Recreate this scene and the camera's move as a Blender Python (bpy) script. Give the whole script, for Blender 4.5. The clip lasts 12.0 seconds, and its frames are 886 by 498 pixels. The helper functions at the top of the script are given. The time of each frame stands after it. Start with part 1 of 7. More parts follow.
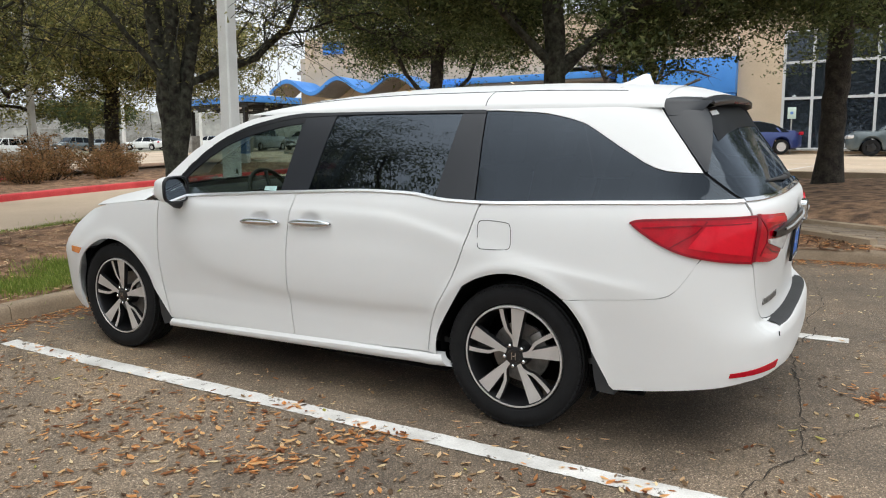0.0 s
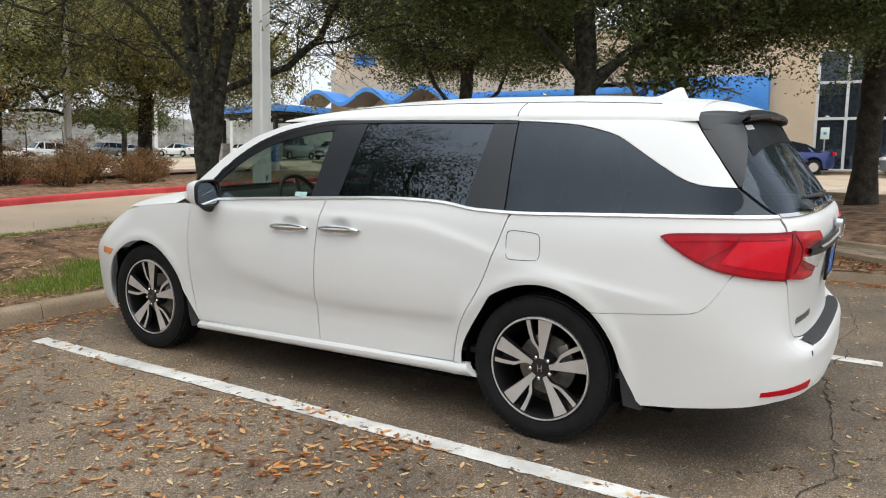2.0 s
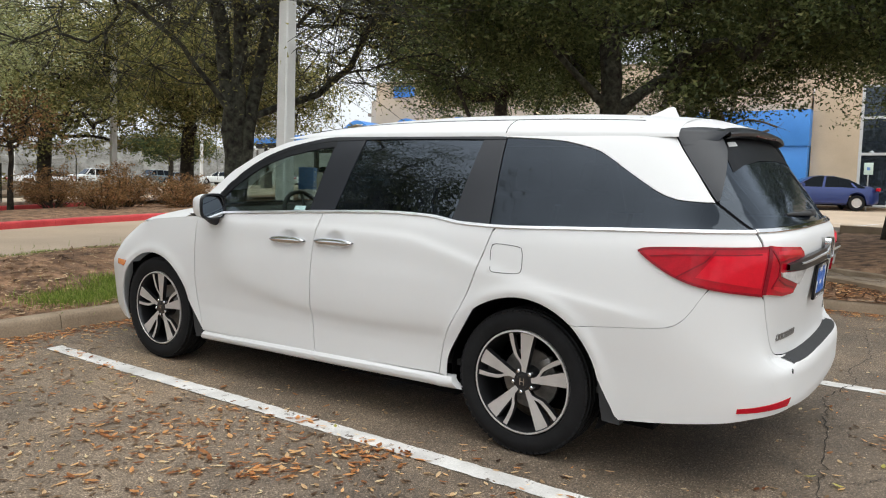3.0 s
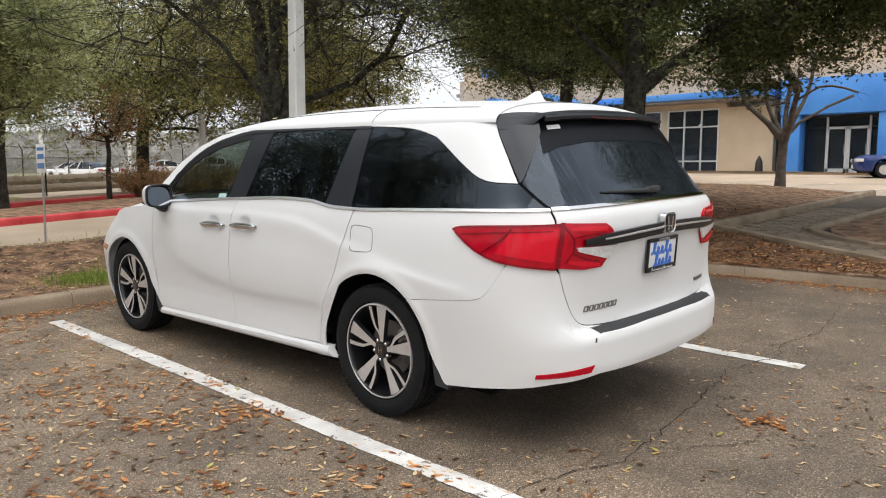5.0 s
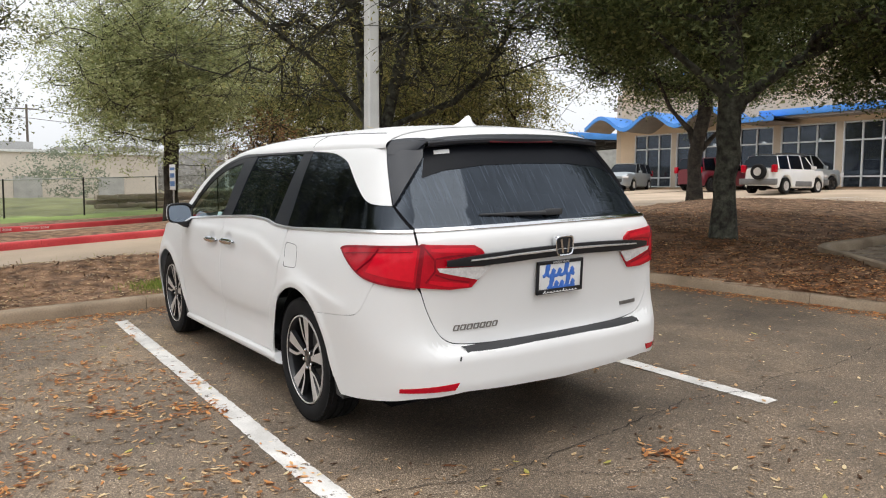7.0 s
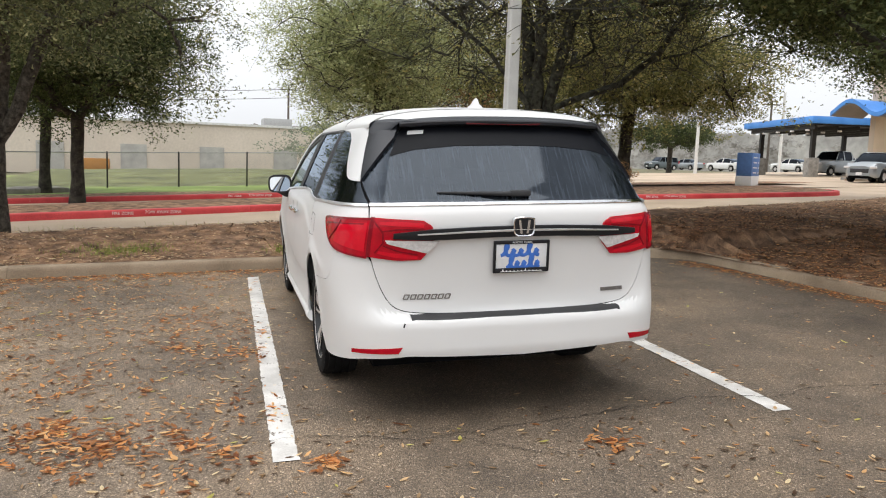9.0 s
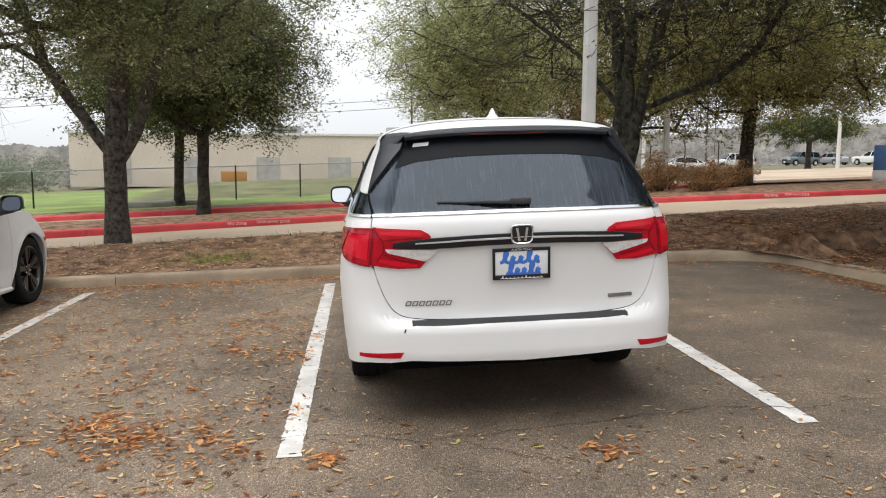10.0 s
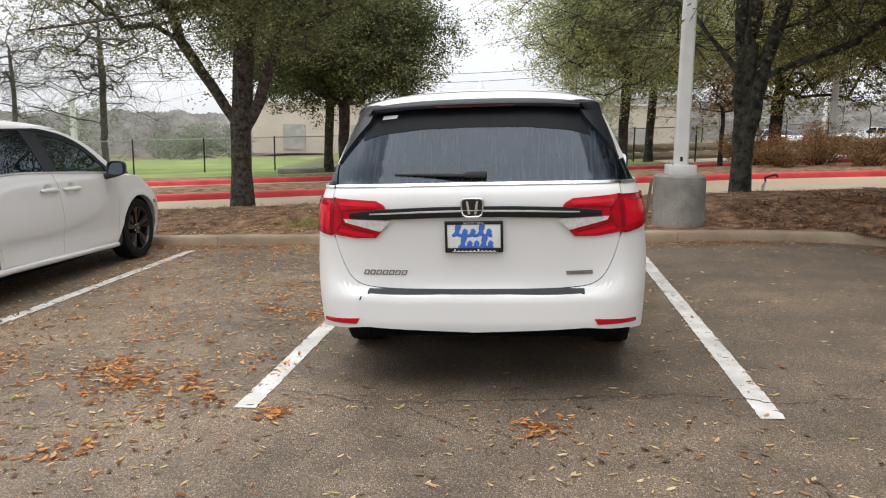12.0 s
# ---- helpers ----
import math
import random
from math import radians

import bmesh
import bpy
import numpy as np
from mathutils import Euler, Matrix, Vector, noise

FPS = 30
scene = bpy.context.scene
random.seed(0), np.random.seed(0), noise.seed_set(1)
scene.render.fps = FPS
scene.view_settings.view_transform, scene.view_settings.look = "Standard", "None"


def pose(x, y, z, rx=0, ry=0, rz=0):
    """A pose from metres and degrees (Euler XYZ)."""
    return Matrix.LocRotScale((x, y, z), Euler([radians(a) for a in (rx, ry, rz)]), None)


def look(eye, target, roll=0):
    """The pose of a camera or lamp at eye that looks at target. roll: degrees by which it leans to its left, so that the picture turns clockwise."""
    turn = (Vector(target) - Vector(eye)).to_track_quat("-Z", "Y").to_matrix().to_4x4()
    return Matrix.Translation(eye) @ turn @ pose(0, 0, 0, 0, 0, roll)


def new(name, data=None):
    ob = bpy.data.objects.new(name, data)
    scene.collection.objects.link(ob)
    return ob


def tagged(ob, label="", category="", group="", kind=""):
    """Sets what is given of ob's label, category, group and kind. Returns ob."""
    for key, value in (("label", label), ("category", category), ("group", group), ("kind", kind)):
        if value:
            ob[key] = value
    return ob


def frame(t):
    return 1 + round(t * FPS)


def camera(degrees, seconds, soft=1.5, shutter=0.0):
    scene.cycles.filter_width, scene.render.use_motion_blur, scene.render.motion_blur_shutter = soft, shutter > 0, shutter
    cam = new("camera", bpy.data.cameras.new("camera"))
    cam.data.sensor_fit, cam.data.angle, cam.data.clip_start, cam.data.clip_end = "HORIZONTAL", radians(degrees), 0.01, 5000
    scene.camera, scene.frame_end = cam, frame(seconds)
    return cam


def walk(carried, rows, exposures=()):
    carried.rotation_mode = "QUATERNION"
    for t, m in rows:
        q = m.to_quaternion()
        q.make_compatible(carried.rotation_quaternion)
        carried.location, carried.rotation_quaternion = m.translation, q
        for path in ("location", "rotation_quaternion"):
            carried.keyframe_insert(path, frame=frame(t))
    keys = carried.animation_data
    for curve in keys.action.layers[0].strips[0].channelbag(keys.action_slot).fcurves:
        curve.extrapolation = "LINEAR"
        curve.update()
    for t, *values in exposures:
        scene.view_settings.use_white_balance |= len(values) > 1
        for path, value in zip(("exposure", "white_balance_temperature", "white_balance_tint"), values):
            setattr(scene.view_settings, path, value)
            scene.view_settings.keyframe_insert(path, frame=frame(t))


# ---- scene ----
# camera path
cam = camera(60.9, 12.0, soft=1.1)
PATH = [
    (0, (0.039, 0.028, 1.438), (-0.948, 1.748, 1.181), -0.2),
    (0.5, (0.045, 0.025, 1.435), (-0.938, 1.748, 1.184), 0.3),
    (1, (0.045, 0.03, 1.424), (-0.941, 1.752, 1.17), 0.7),
    (1.5, (0.024, 0.03, 1.411), (-0.98, 1.743, 1.168), 1.1),
    (2, (0.02, 0.023, 1.418), (-1.025, 1.713, 1.194), 1.1),
    (2.5, (0.12, 0.069, 1.357), (-0.995, 1.721, 1.191), 1.5),
    (2.7, (0.175, 0.082, 1.332), (-0.945, 1.732, 1.188), 1.8),
    (4.3, (1.08, 0.456, 1.386), (-0.268, 1.92, 1.189), 0.4),
    (4.5, (1.205, 0.526, 1.402), (-0.168, 1.967, 1.205), 0.0),
    (5, (1.544, 0.678, 1.39), (0.182, 2.129, 1.187), 0.3),
    (5.5, (1.801, 0.86, 1.406), (0.391, 2.264, 1.2), 0.7),
    (6, (2.075, 1.151, 1.433), (0.58, 2.47, 1.272), 0.5),
    (6.5, (2.385, 1.352, 1.436), (0.821, 2.591, 1.303), 0.7),
    (7, (2.621, 1.649, 1.438), (0.96, 2.752, 1.272), 0.3),
    (7.2, (2.71, 1.788, 1.463), (1.011, 2.825, 1.268), 0.2),
    (8.8, (3.351, 2.72, 1.465), (1.457, 3.32, 1.238), 1.7),
    (9, (3.427, 2.823, 1.454), (1.516, 3.37, 1.227), 2.1),
    (9.5, (3.577, 3.102, 1.483), (1.624, 3.469, 1.257), 1.4),
    (10, (3.679, 3.469, 1.504), (1.703, 3.683, 1.281), 0.3),
    (10.5, (3.848, 3.733, 1.504), (1.863, 3.828, 1.273), 0.2),
    (11, (3.798, 4.061, 1.494), (1.815, 4.011, 1.236), 0.1),
    (11.5, (3.797, 4.364, 1.505), (1.824, 4.211, 1.213), 0.1),
    (12, (3.752, 4.631, 1.536), (1.789, 4.404, 1.229), 0.6),
]
# the film starts a little cooler and settles warmer
EXPOSURES = [(0, 0.31, 6390, 6.5), (2.7, 0.31, 6400, 7), (4.5, 0.34, 6520, 9.5), (12, 0.31, 6560, 10)]
walk(cam, [(t, look(eye, target, roll)) for t, eye, target, roll in PATH], EXPOSURES)

# ---- light: an overcast winter day ----
world = bpy.data.worlds.new("overcast")
scene.world = world
world.use_nodes = True
wn, wl = world.node_tree.nodes, world.node_tree.links
sky = wn.new("ShaderNodeTexSky")
sky.sky_type, sky.sun_disc = "NISHITA", False
sky.sun_elevation, sky.sun_rotation = radians(55), radians(200)
sky.dust_density, sky.ozone_density = 4.0, 1.0
grey = wn.new("ShaderNodeHueSaturation")
grey.inputs["Saturation"].default_value = 0.10
cloud = wn.new("ShaderNodeMix")
cloud.data_type = "RGBA"
cloud.inputs["Factor"].default_value = 0.62
cloud.inputs["B"].default_value = (8.5, 8.8, 9.25, 1)
wl.new(sky.outputs[0], grey.inputs["Color"])
wl.new(grey.outputs[0], cloud.inputs["A"])
# an overcast vault is brightest overhead and duller towards the horizon
vault, split, lift, dome = wn.new("ShaderNodeTexCoord"), wn.new("ShaderNodeSeparateXYZ"), wn.new("ShaderNodeMapRange"), wn.new("ShaderNodeVectorMath")
lift.inputs["To Min"].default_value, lift.inputs["To Max"].default_value = 0.86, 1.16
dome.operation = "SCALE"
wl.new(vault.outputs["Generated"], split.inputs[0])
wl.new(split.outputs["Z"], lift.inputs["Value"])
wl.new(cloud.outputs["Result"], dome.inputs[0])
wl.new(lift.outputs["Result"], dome.inputs["Scale"])
wl.new(dome.outputs[0], wn["Background"].inputs["Color"])
wn["Background"].inputs["Strength"].default_value = 0.137
sun_data = bpy.data.lights.new("sun", "SUN")
sun_data.energy, sun_data.angle, sun_data.color = 1.2, radians(50), (1.0, 0.97, 0.92)
sun = new("sun", sun_data)
sun.matrix_world = look((10, 3, 29), (0, 4, 0))


# ---- small mesh kit ----
class Geo:
    """Vertices and faces that grow by simple forms."""

    def __init__(self):
        self.v, self.f, self.m = [], [], []

    def add(self, verts, faces, mat=0):
        n = len(self.v)
        self.v += [tuple(p) for p in verts]
        self.f += [tuple(n + i for i in q) for q in faces]
        self.m += [mat] * len(faces)
        return self

    def box(self, c, s, m=None, mat=0, bevel=0.0):
        x, y, z = (k / 2 for k in s)
        if bevel <= 0:
            vs = [Vector((i * x, j * y, k * z)) for i in (-1, 1) for j in (-1, 1) for k in (-1, 1)]
            fs = [(0, 1, 3, 2), (4, 6, 7, 5), (0, 4, 5, 1), (2, 3, 7, 6), (0, 2, 6, 4), (1, 5, 7, 3)]
        else:
            bm = bmesh.new()
            bmesh.ops.create_cube(bm, size=1.0)
            bmesh.ops.scale(bm, vec=s, verts=bm.verts)
            bmesh.ops.bevel(bm, geom=bm.edges[:] + bm.verts[:], offset=bevel, segments=2, affect="EDGES", profile=0.5)
            bm.verts.index_update()
            vs = [v.co.copy() for v in bm.verts]
            fs = [tuple(v.index for v in f.verts) for f in bm.faces]
            bm.free()
        t = Matrix.Translation(c) @ (m or Matrix())
        return self.add([t @ v for v in vs], fs, mat)

    def tube(self, pts, radii, sides=8, mat=0, cap=True):
        n0 = len(self.v)
        pts = [Vector(p) for p in pts]
        ref = Vector((0.31, 0.17, 0.93))
        for i, p in enumerate(pts):
            d = (pts[min(i + 1, len(pts) - 1)] - pts[max(i - 1, 0)])
            d = d.normalized() if d.length > 1e-9 else Vector((0, 0, 1))
            a = d.cross(ref)
            if a.length < 0.1:
                a = d.cross(Vector((1, 0, 0)))
            a.normalize()
            b = d.cross(a)
            r = radii[i] if hasattr(radii, "__len__") else radii
            for k in range(sides):
                w = 2 * math.pi * k / sides
                self.v.append(tuple(p + a * (r * math.cos(w)) + b * (r * math.sin(w))))
        for i in range(len(pts) - 1):
            for k in range(sides):
                k2 = (k + 1) % sides
                self.f.append((n0 + i * sides + k, n0 + i * sides + k2, n0 + (i + 1) * sides + k2, n0 + (i + 1) * sides + k))
                self.m.append(mat)
        if cap:
            self.f.append(tuple(n0 + k for k in range(sides))[::-1])
            self.f.append(tuple(n0 + (len(pts) - 1) * sides + k for k in range(sides)))
            self.m += [mat, mat]
        return self

    def lathe(self, prof, sides=48, axis="y", c=(0, 0, 0), mat=0, closed=False):
        """prof: (along, radius) pairs, turned round an axis through c."""
        n0, n = len(self.v), len(prof)
        for k in range(sides):
            w = 2 * math.pi * k / sides
            for h, r in prof:
                p = (r * math.cos(w), h, r * math.sin(w)) if axis == "y" else (r * math.cos(w), r * math.sin(w), h)
                self.v.append((p[0] + c[0], p[1] + c[1], p[2] + c[2]))
        m = n if closed else n - 1
        for k in range(sides):
            k2 = (k + 1) % sides
            for i in range(m):
                j = (i + 1) % n
                self.f.append((n0 + k * n + i, n0 + k * n + j, n0 + k2 * n + j, n0 + k2 * n + i))
                self.m.append(mat)
        return self

    def prism(self, poly, depth, m=Matrix(), mat=0):
        """A polygon in the local xy plane, thickened along local z from 0 to depth."""
        n = len(poly)
        vs = [m @ Vector((x, y, 0)) for x, y in poly] + [m @ Vector((x, y, depth)) for x, y in poly]
        fs = [tuple(range(n))[::-1], tuple(range(n, 2 * n))] + [(i, (i + 1) % n, n + (i + 1) % n, n + i) for i in range(n)]
        return self.add(vs, fs, mat)

    def grid(self, P, flip=False, mat=0, wrap=False):
        """P: rows of points."""
        r, c = len(P), len(P[0])
        n0 = len(self.v)
        self.v += [tuple(map(float, p)) for row in P for p in row]
        for i in range(r - 1):
            for j in range(c - (0 if wrap else 1)):
                j2 = (j + 1) % c
                q = (n0 + i * c + j, n0 + i * c + j2, n0 + (i + 1) * c + j2, n0 + (i + 1) * c + j)
                self.f.append(q[::-1] if flip else q)
                self.m.append(mat)
        return self

    def mesh(self, name, mats, smooth=35):
        me = bpy.data.meshes.new(name)
        me.from_pydata(self.v, [], self.f)
        mats = mats if isinstance(mats, (list, tuple)) else [mats]
        for k in mats:
            me.materials.append(k)
        if len(mats) > 1:
            me.polygons.foreach_set("material_index", self.m)
        me.update()
        if smooth:
            me.polygons.foreach_set("use_smooth", [True] * len(me.polygons))
            me.set_sharp_from_angle(angle=radians(smooth))
        return me


def thing(name, label, category, group="", kind="", geo=None, mats=None, at=None, smooth=35):
    """A top-level object: a mesh, or an empty that carries parts."""
    ob = new(name, geo.mesh(name, mats, smooth) if geo else None)
    if at is not None:
        ob.matrix_world = at
    return tagged(ob, label, category, group, kind)


def part(name, geo, mats, parent, label="", at=None, smooth=35):
    ob = new(name, geo.mesh(name, mats, smooth))
    ob.parent = parent
    if at is not None:
        ob.matrix_local = at
    if label:
        ob["label"] = label
    return ob


def fixed_normals(ob):
    bm = bmesh.new()
    bm.from_mesh(ob.data)
    bmesh.ops.recalc_face_normals(bm, faces=bm.faces)
    bm.to_mesh(ob.data)
    bm.free()
    return ob


def words(name, text, size, mat, parent, at, depth=0.002, label=""):
    """Raised or painted letters as a mesh."""
    cu = bpy.data.curves.new(name, "FONT")
    cu.body, cu.size, cu.extrude, cu.align_x, cu.align_y = text, size, depth / 2, "CENTER", "CENTER"
    cu.resolution_u = 3
    tmp = bpy.data.objects.new(name, cu)
    me = bpy.data.meshes.new_from_object(tmp)
    bpy.data.objects.remove(tmp)
    me.materials.clear()
    me.materials.append(mat)
    ob = new(name, me)
    ob.parent = parent
    ob.matrix_local = at
    if label:
        ob["label"] = label
    return ob


# ---- materials ----
def material(name, col, rough=0.5, metal=0.0, var=0.12, scale=4.0, bump=0.1, fine=60.0, col2=None, coat=0.0, spread=0.0, alpha=None, spec=0.5, detail=6.0, dist=0.01):
    """A surface with large stains, fine grain and relief. spread: how far single pieces differ."""
    m = bpy.data.materials.new(name)
    m.use_nodes = True
    n, l = m.node_tree.nodes, m.node_tree.links
    b = n["Principled BSDF"]
    tc = n.new("ShaderNodeTexCoord")
    big, small = n.new("ShaderNodeTexNoise"), n.new("ShaderNodeTexNoise")
    big.inputs["Scale"].default_value, big.inputs["Detail"].default_value = scale, detail
    small.inputs["Scale"].default_value, small.inputs["Detail"].default_value = fine, 4.0
    for t in (big, small):
        l.new(tc.outputs["Object"], t.inputs["Vector"])
    ramp = n.new("ShaderNodeValToRGB")
    c2 = col2 or tuple(min(1.0, c * (1 + var)) for c in col)
    ramp.color_ramp.elements[0].color = (*(c * (1 - var) for c in col), 1)
    ramp.color_ramp.elements[1].color = (*c2, 1)
    ramp.color_ramp.elements[0].position, ramp.color_ramp.elements[1].position = 0.32, 0.68
    l.new(big.outputs[0], ramp.inputs[0])
    grain = n.new("ShaderNodeMix")
    grain.data_type, grain.blend_type = "RGBA", "MULTIPLY"
    grain.inputs["Factor"].default_value = min(1.0, var * 2.5)
    l.new(ramp.outputs[0], grain.inputs["A"])
    gr = n.new("ShaderNodeMapRange")
    gr.inputs["From Min"].default_value, gr.inputs["From Max"].default_value = 0.25, 0.75
    gr.inputs["To Min"].default_value, gr.inputs["To Max"].default_value = 0.55, 1.3
    l.new(small.outputs[0], gr.inputs["Value"])
    l.new(gr.outputs[0], grain.inputs["B"])
    out = grain.outputs["Result"]
    if spread > 0:
        info, hsv = n.new("ShaderNodeObjectInfo"), n.new("ShaderNodeHueSaturation")
        mr = n.new("ShaderNodeMapRange")
        mr.inputs["To Min"].default_value, mr.inputs["To Max"].default_value = 1 - spread, 1 + spread
        l.new(info.outputs["Random"], mr.inputs["Value"])
        l.new(mr.outputs[0], hsv.inputs["Value"])
        l.new(out, hsv.inputs["Color"])
        out = hsv.outputs[0]
    l.new(out, b.inputs["Base Color"])
    b.inputs["Roughness"].default_value, b.inputs["Metallic"].default_value = rough, metal
    b.inputs["Coat Weight"].default_value = coat
    b.inputs["Coat Roughness"].default_value = 0.04
    b.inputs["Specular IOR Level"].default_value = spec
    if bump > 0:
        bp = n.new("ShaderNodeBump")
        bp.inputs["Strength"].default_value, bp.inputs["Distance"].default_value = bump, dist
        l.new(small.outputs[0], bp.inputs["Height"])
        l.new(bp.outputs[0], b.inputs["Normal"])
    return m


def pane_glass(name, tint, gloss=1.0, rough=0.02, smear=0.0, dirt_sheen=0.0):
    """Thin tinted glass: the sky's reflection over what lies behind it; smear: dried rain streaks; a pale film adds
    dust and painted reflection.
    """
    m = bpy.data.materials.new(name)
    m.use_nodes = True
    n, l = m.node_tree.nodes, m.node_tree.links
    n.remove(n["Principled BSDF"])
    out = n["Material Output"]
    tr, gl, mix = n.new("ShaderNodeBsdfTransparent"), n.new("ShaderNodeBsdfGlossy"), n.new("ShaderNodeMixShader")
    tr.inputs[0].default_value = (*tint, 1)
    gl.inputs["Roughness"].default_value = rough
    gl.inputs["Color"].default_value = (.68, .78, .92, 1)
    fr = n.new("ShaderNodeFresnel")
    fr.inputs[0].default_value = 1.45 + 0.25 * gloss
    l.new(fr.outputs[0], mix.inputs[0])
    l.new(tr.outputs[0], mix.inputs[1])
    l.new(gl.outputs[0], mix.inputs[2])
    last = mix.outputs[0]
    if dirt_sheen > 0:
        tc, mp, no = n.new("ShaderNodeTexCoord"), n.new("ShaderNodeMapping"), n.new("ShaderNodeTexNoise")
        mp.inputs["Scale"].default_value = (0.01, 46, 3.6) if smear else (5, 5, 5)
        no.inputs["Scale"].default_value, no.inputs["Detail"].default_value = 1.5, 6
        l.new(tc.outputs["Object"], mp.inputs[0])
        l.new(mp.outputs[0], no.inputs["Vector"])
        mr = n.new("ShaderNodeMapRange")
        mr.inputs["From Min"].default_value, mr.inputs["From Max"].default_value = (0.42, 0.68) if smear else (0.38, 0.72)
        mr.inputs["To Min"].default_value, mr.inputs["To Max"].default_value = 0.15 * dirt_sheen, dirt_sheen
        l.new(no.outputs[0], mr.inputs["Value"])
        df, m2 = n.new("ShaderNodeBsdfDiffuse"), n.new("ShaderNodeMixShader")
        df.inputs[0].default_value = (0.29, 0.36, 0.46, 1)
        l.new(mr.outputs[0], m2.inputs[0])
        l.new(last, m2.inputs[1])
        l.new(df.outputs[0], m2.inputs[2])
        last = m2.outputs[0]
    l.new(last, out.inputs["Surface"])
    return m


WHITE_PAINT = material("white_pearl_paint", (0.745, 0.745, 0.745), 0.42, 0, 0.015, 2, 0.0, 900, coat=0.12, spec=0.5)
BLACK_TRIM = material("black_plastic_trim", (0.012, 0.013, 0.016), 0.30, 0, 0.1, 6, 0.03, 400, spec=0.35)
BLACK_ROUGH = material("black_rough_plastic", (0.028, 0.029, 0.032), 0.62, 0, 0.15, 8, 0.15, 300, dist=0.002)
PILLAR = material("dark_grey_pillar_film", (0.016, 0.018, 0.024), 0.34, 0, 0.1, 5, 0.03, 300, spec=0.4)
RUBBER = material("tyre_rubber", (0.011, 0.011, 0.012), 0.85, 0, 0.25, 9, 0.12, 160, spec=0.25, dist=0.003)
BRIGHT_STRIP = material("satin_chrome_strip", (0.86, 0.87, 0.89), 0.38, 1.0, 0.04, 10, 0.0)
CHROME = material("chrome", (0.70, 0.71, 0.73), 0.09, 1.0, 0.04, 10, 0.0)
RIM_FACE = material("machined_alloy", (0.64, 0.615, 0.60), 0.38, 0.45, 0.06, 14, 0.05, 500, dist=0.001)
RIM_DARK = material("black_rim_paint", (0.018, 0.018, 0.020), 0.30, 0.2, 0.1, 14, 0.0, coat=0.4)
STEEL = material("brake_steel", (0.26, 0.25, 0.24), 0.42, 0.8, 0.25, 20, 0.1, 200)
# near-black; the shadow inside gaps and cavities is put into the colour
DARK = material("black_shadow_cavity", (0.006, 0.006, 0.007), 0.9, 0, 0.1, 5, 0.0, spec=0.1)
RED_BRIGHT = material("bright_red_lamp_lens", (0.66, 0.005, 0.022), 0.10, 0, 0.05, 30, 0.02, 220, spec=0.35, dist=0.004)
RED_LENS = material("red_lamp_lens", (0.46, 0.003, 0.016), 0.10, 0, 0.12, 22, 0.04, 160, spec=0.35, dist=0.004)
RED_DEEP = material("deep_red_lamp_lens", (0.24, 0.002, 0.012), 0.12, 0, 0.2, 30, 0.06, 160, spec=0.35, dist=0.004)
CLEAR_LENS = material("clear_lamp_lens", (0.72, 0.71, 0.72), 0.15, 0.2, 0.15, 40, 0.1, 120)
AMBER = material("amber_lamp_lens", (0.75, 0.22, 0.02), 0.15, 0, 0.1, 30, 0.05, 160, coat=1.0)
SIDE_GLASS = pane_glass("tinted_side_glass", (0.022, 0.031, 0.042), 1.2, 0.012, 0, 0.02)
SMOKED_GLASS = pane_glass("smoked_front_glass", (0.10, 0.115, 0.112), 0.8, 0.015)
FRONT_GLASS = pane_glass("clear_front_glass", (0.56, 0.64, 0.60), 1.2, 0.015)
QUARTER_GLASS = pane_glass("dusty_quarter_glass", (0.022, 0.031, 0.042), 0.3, 0.04, 0, 0.02)
DIM_RED = material("dim_brake_lamp_lens", (0.09, 0.002, 0.006), 0.2, 0, 0.1, 30, 0.0)
REAR_GLASS = pane_glass("streaked_rear_glass", (0.026, 0.031, 0.038), 0.4, 0.05, 1, 0.095)
SPOILER_SHADE = material("spoiler_shade_black", (0.006, 0.007, 0.010), 0.45, 0, 0.1, 5, 0.0, spec=0.12)
MIRROR = material("mirror_glass", (0.80, 0.82, 0.83), 0.02, 1.0, 0.0, 3, 0.0)
SEAT = material("dark_seat_leather", (0.035, 0.034, 0.034), 0.6, 0, 0.15, 12, 0.1, 120)
PLATE_WHITE = material("white_plate", (0.78, 0.79, 0.80), 0.4, 0, 0.03, 20, 0.0)
PLATE_BLUE = material("blue_print", (0.05, 0.17, 0.60), 0.4, 0, 0.08, 20, 0.0)
LABEL_PALE = material("pale_teal_label", (0.42, 0.60, 0.58), 0.5, 0, 0.1, 40, 0.0)
WHITE_PRINT = material("white_print", (0.80, 0.80, 0.80), 0.5, 0, 0.03, 20, 0.0)


# ---- the lie of the land ----
def level(x, y):
    """Height of the paved ground: it climbs to the north and falls away to the west."""
    yy = max(-60.0, min(60.0, y))
    xx = max(-80.0, min(60.0, x))
    s = -14.0 - xx
    drop = 0.5 * (s + math.sqrt(s * s + 4.0))
    return 0.036 * (yy - 3.03) - 0.012 * (xx + 0.1) - 0.02 * drop


def slope_at(x, y):
    """A pose on the ground at (x, y) that leans with the slope."""
    e = 0.5
    n = Vector((-(level(x + e, y) - level(x - e, y)), -(level(x, y + e) - level(x, y - e)), 2 * e)).normalized()
    ex = Vector((1, 0, 0))
    ex = (ex - n * ex.dot(n)).normalized()
    ey = n.cross(ex)
    return Matrix(((ex.x, ey.x, n.x, x), (ex.y, ey.y, n.y, y), (ex.z, ey.z, n.z, level(x, y)), (0, 0, 0, 1)))


def steps(a, b, n):
    return [a + (b - a) * i / n for i in range(n + 1)]


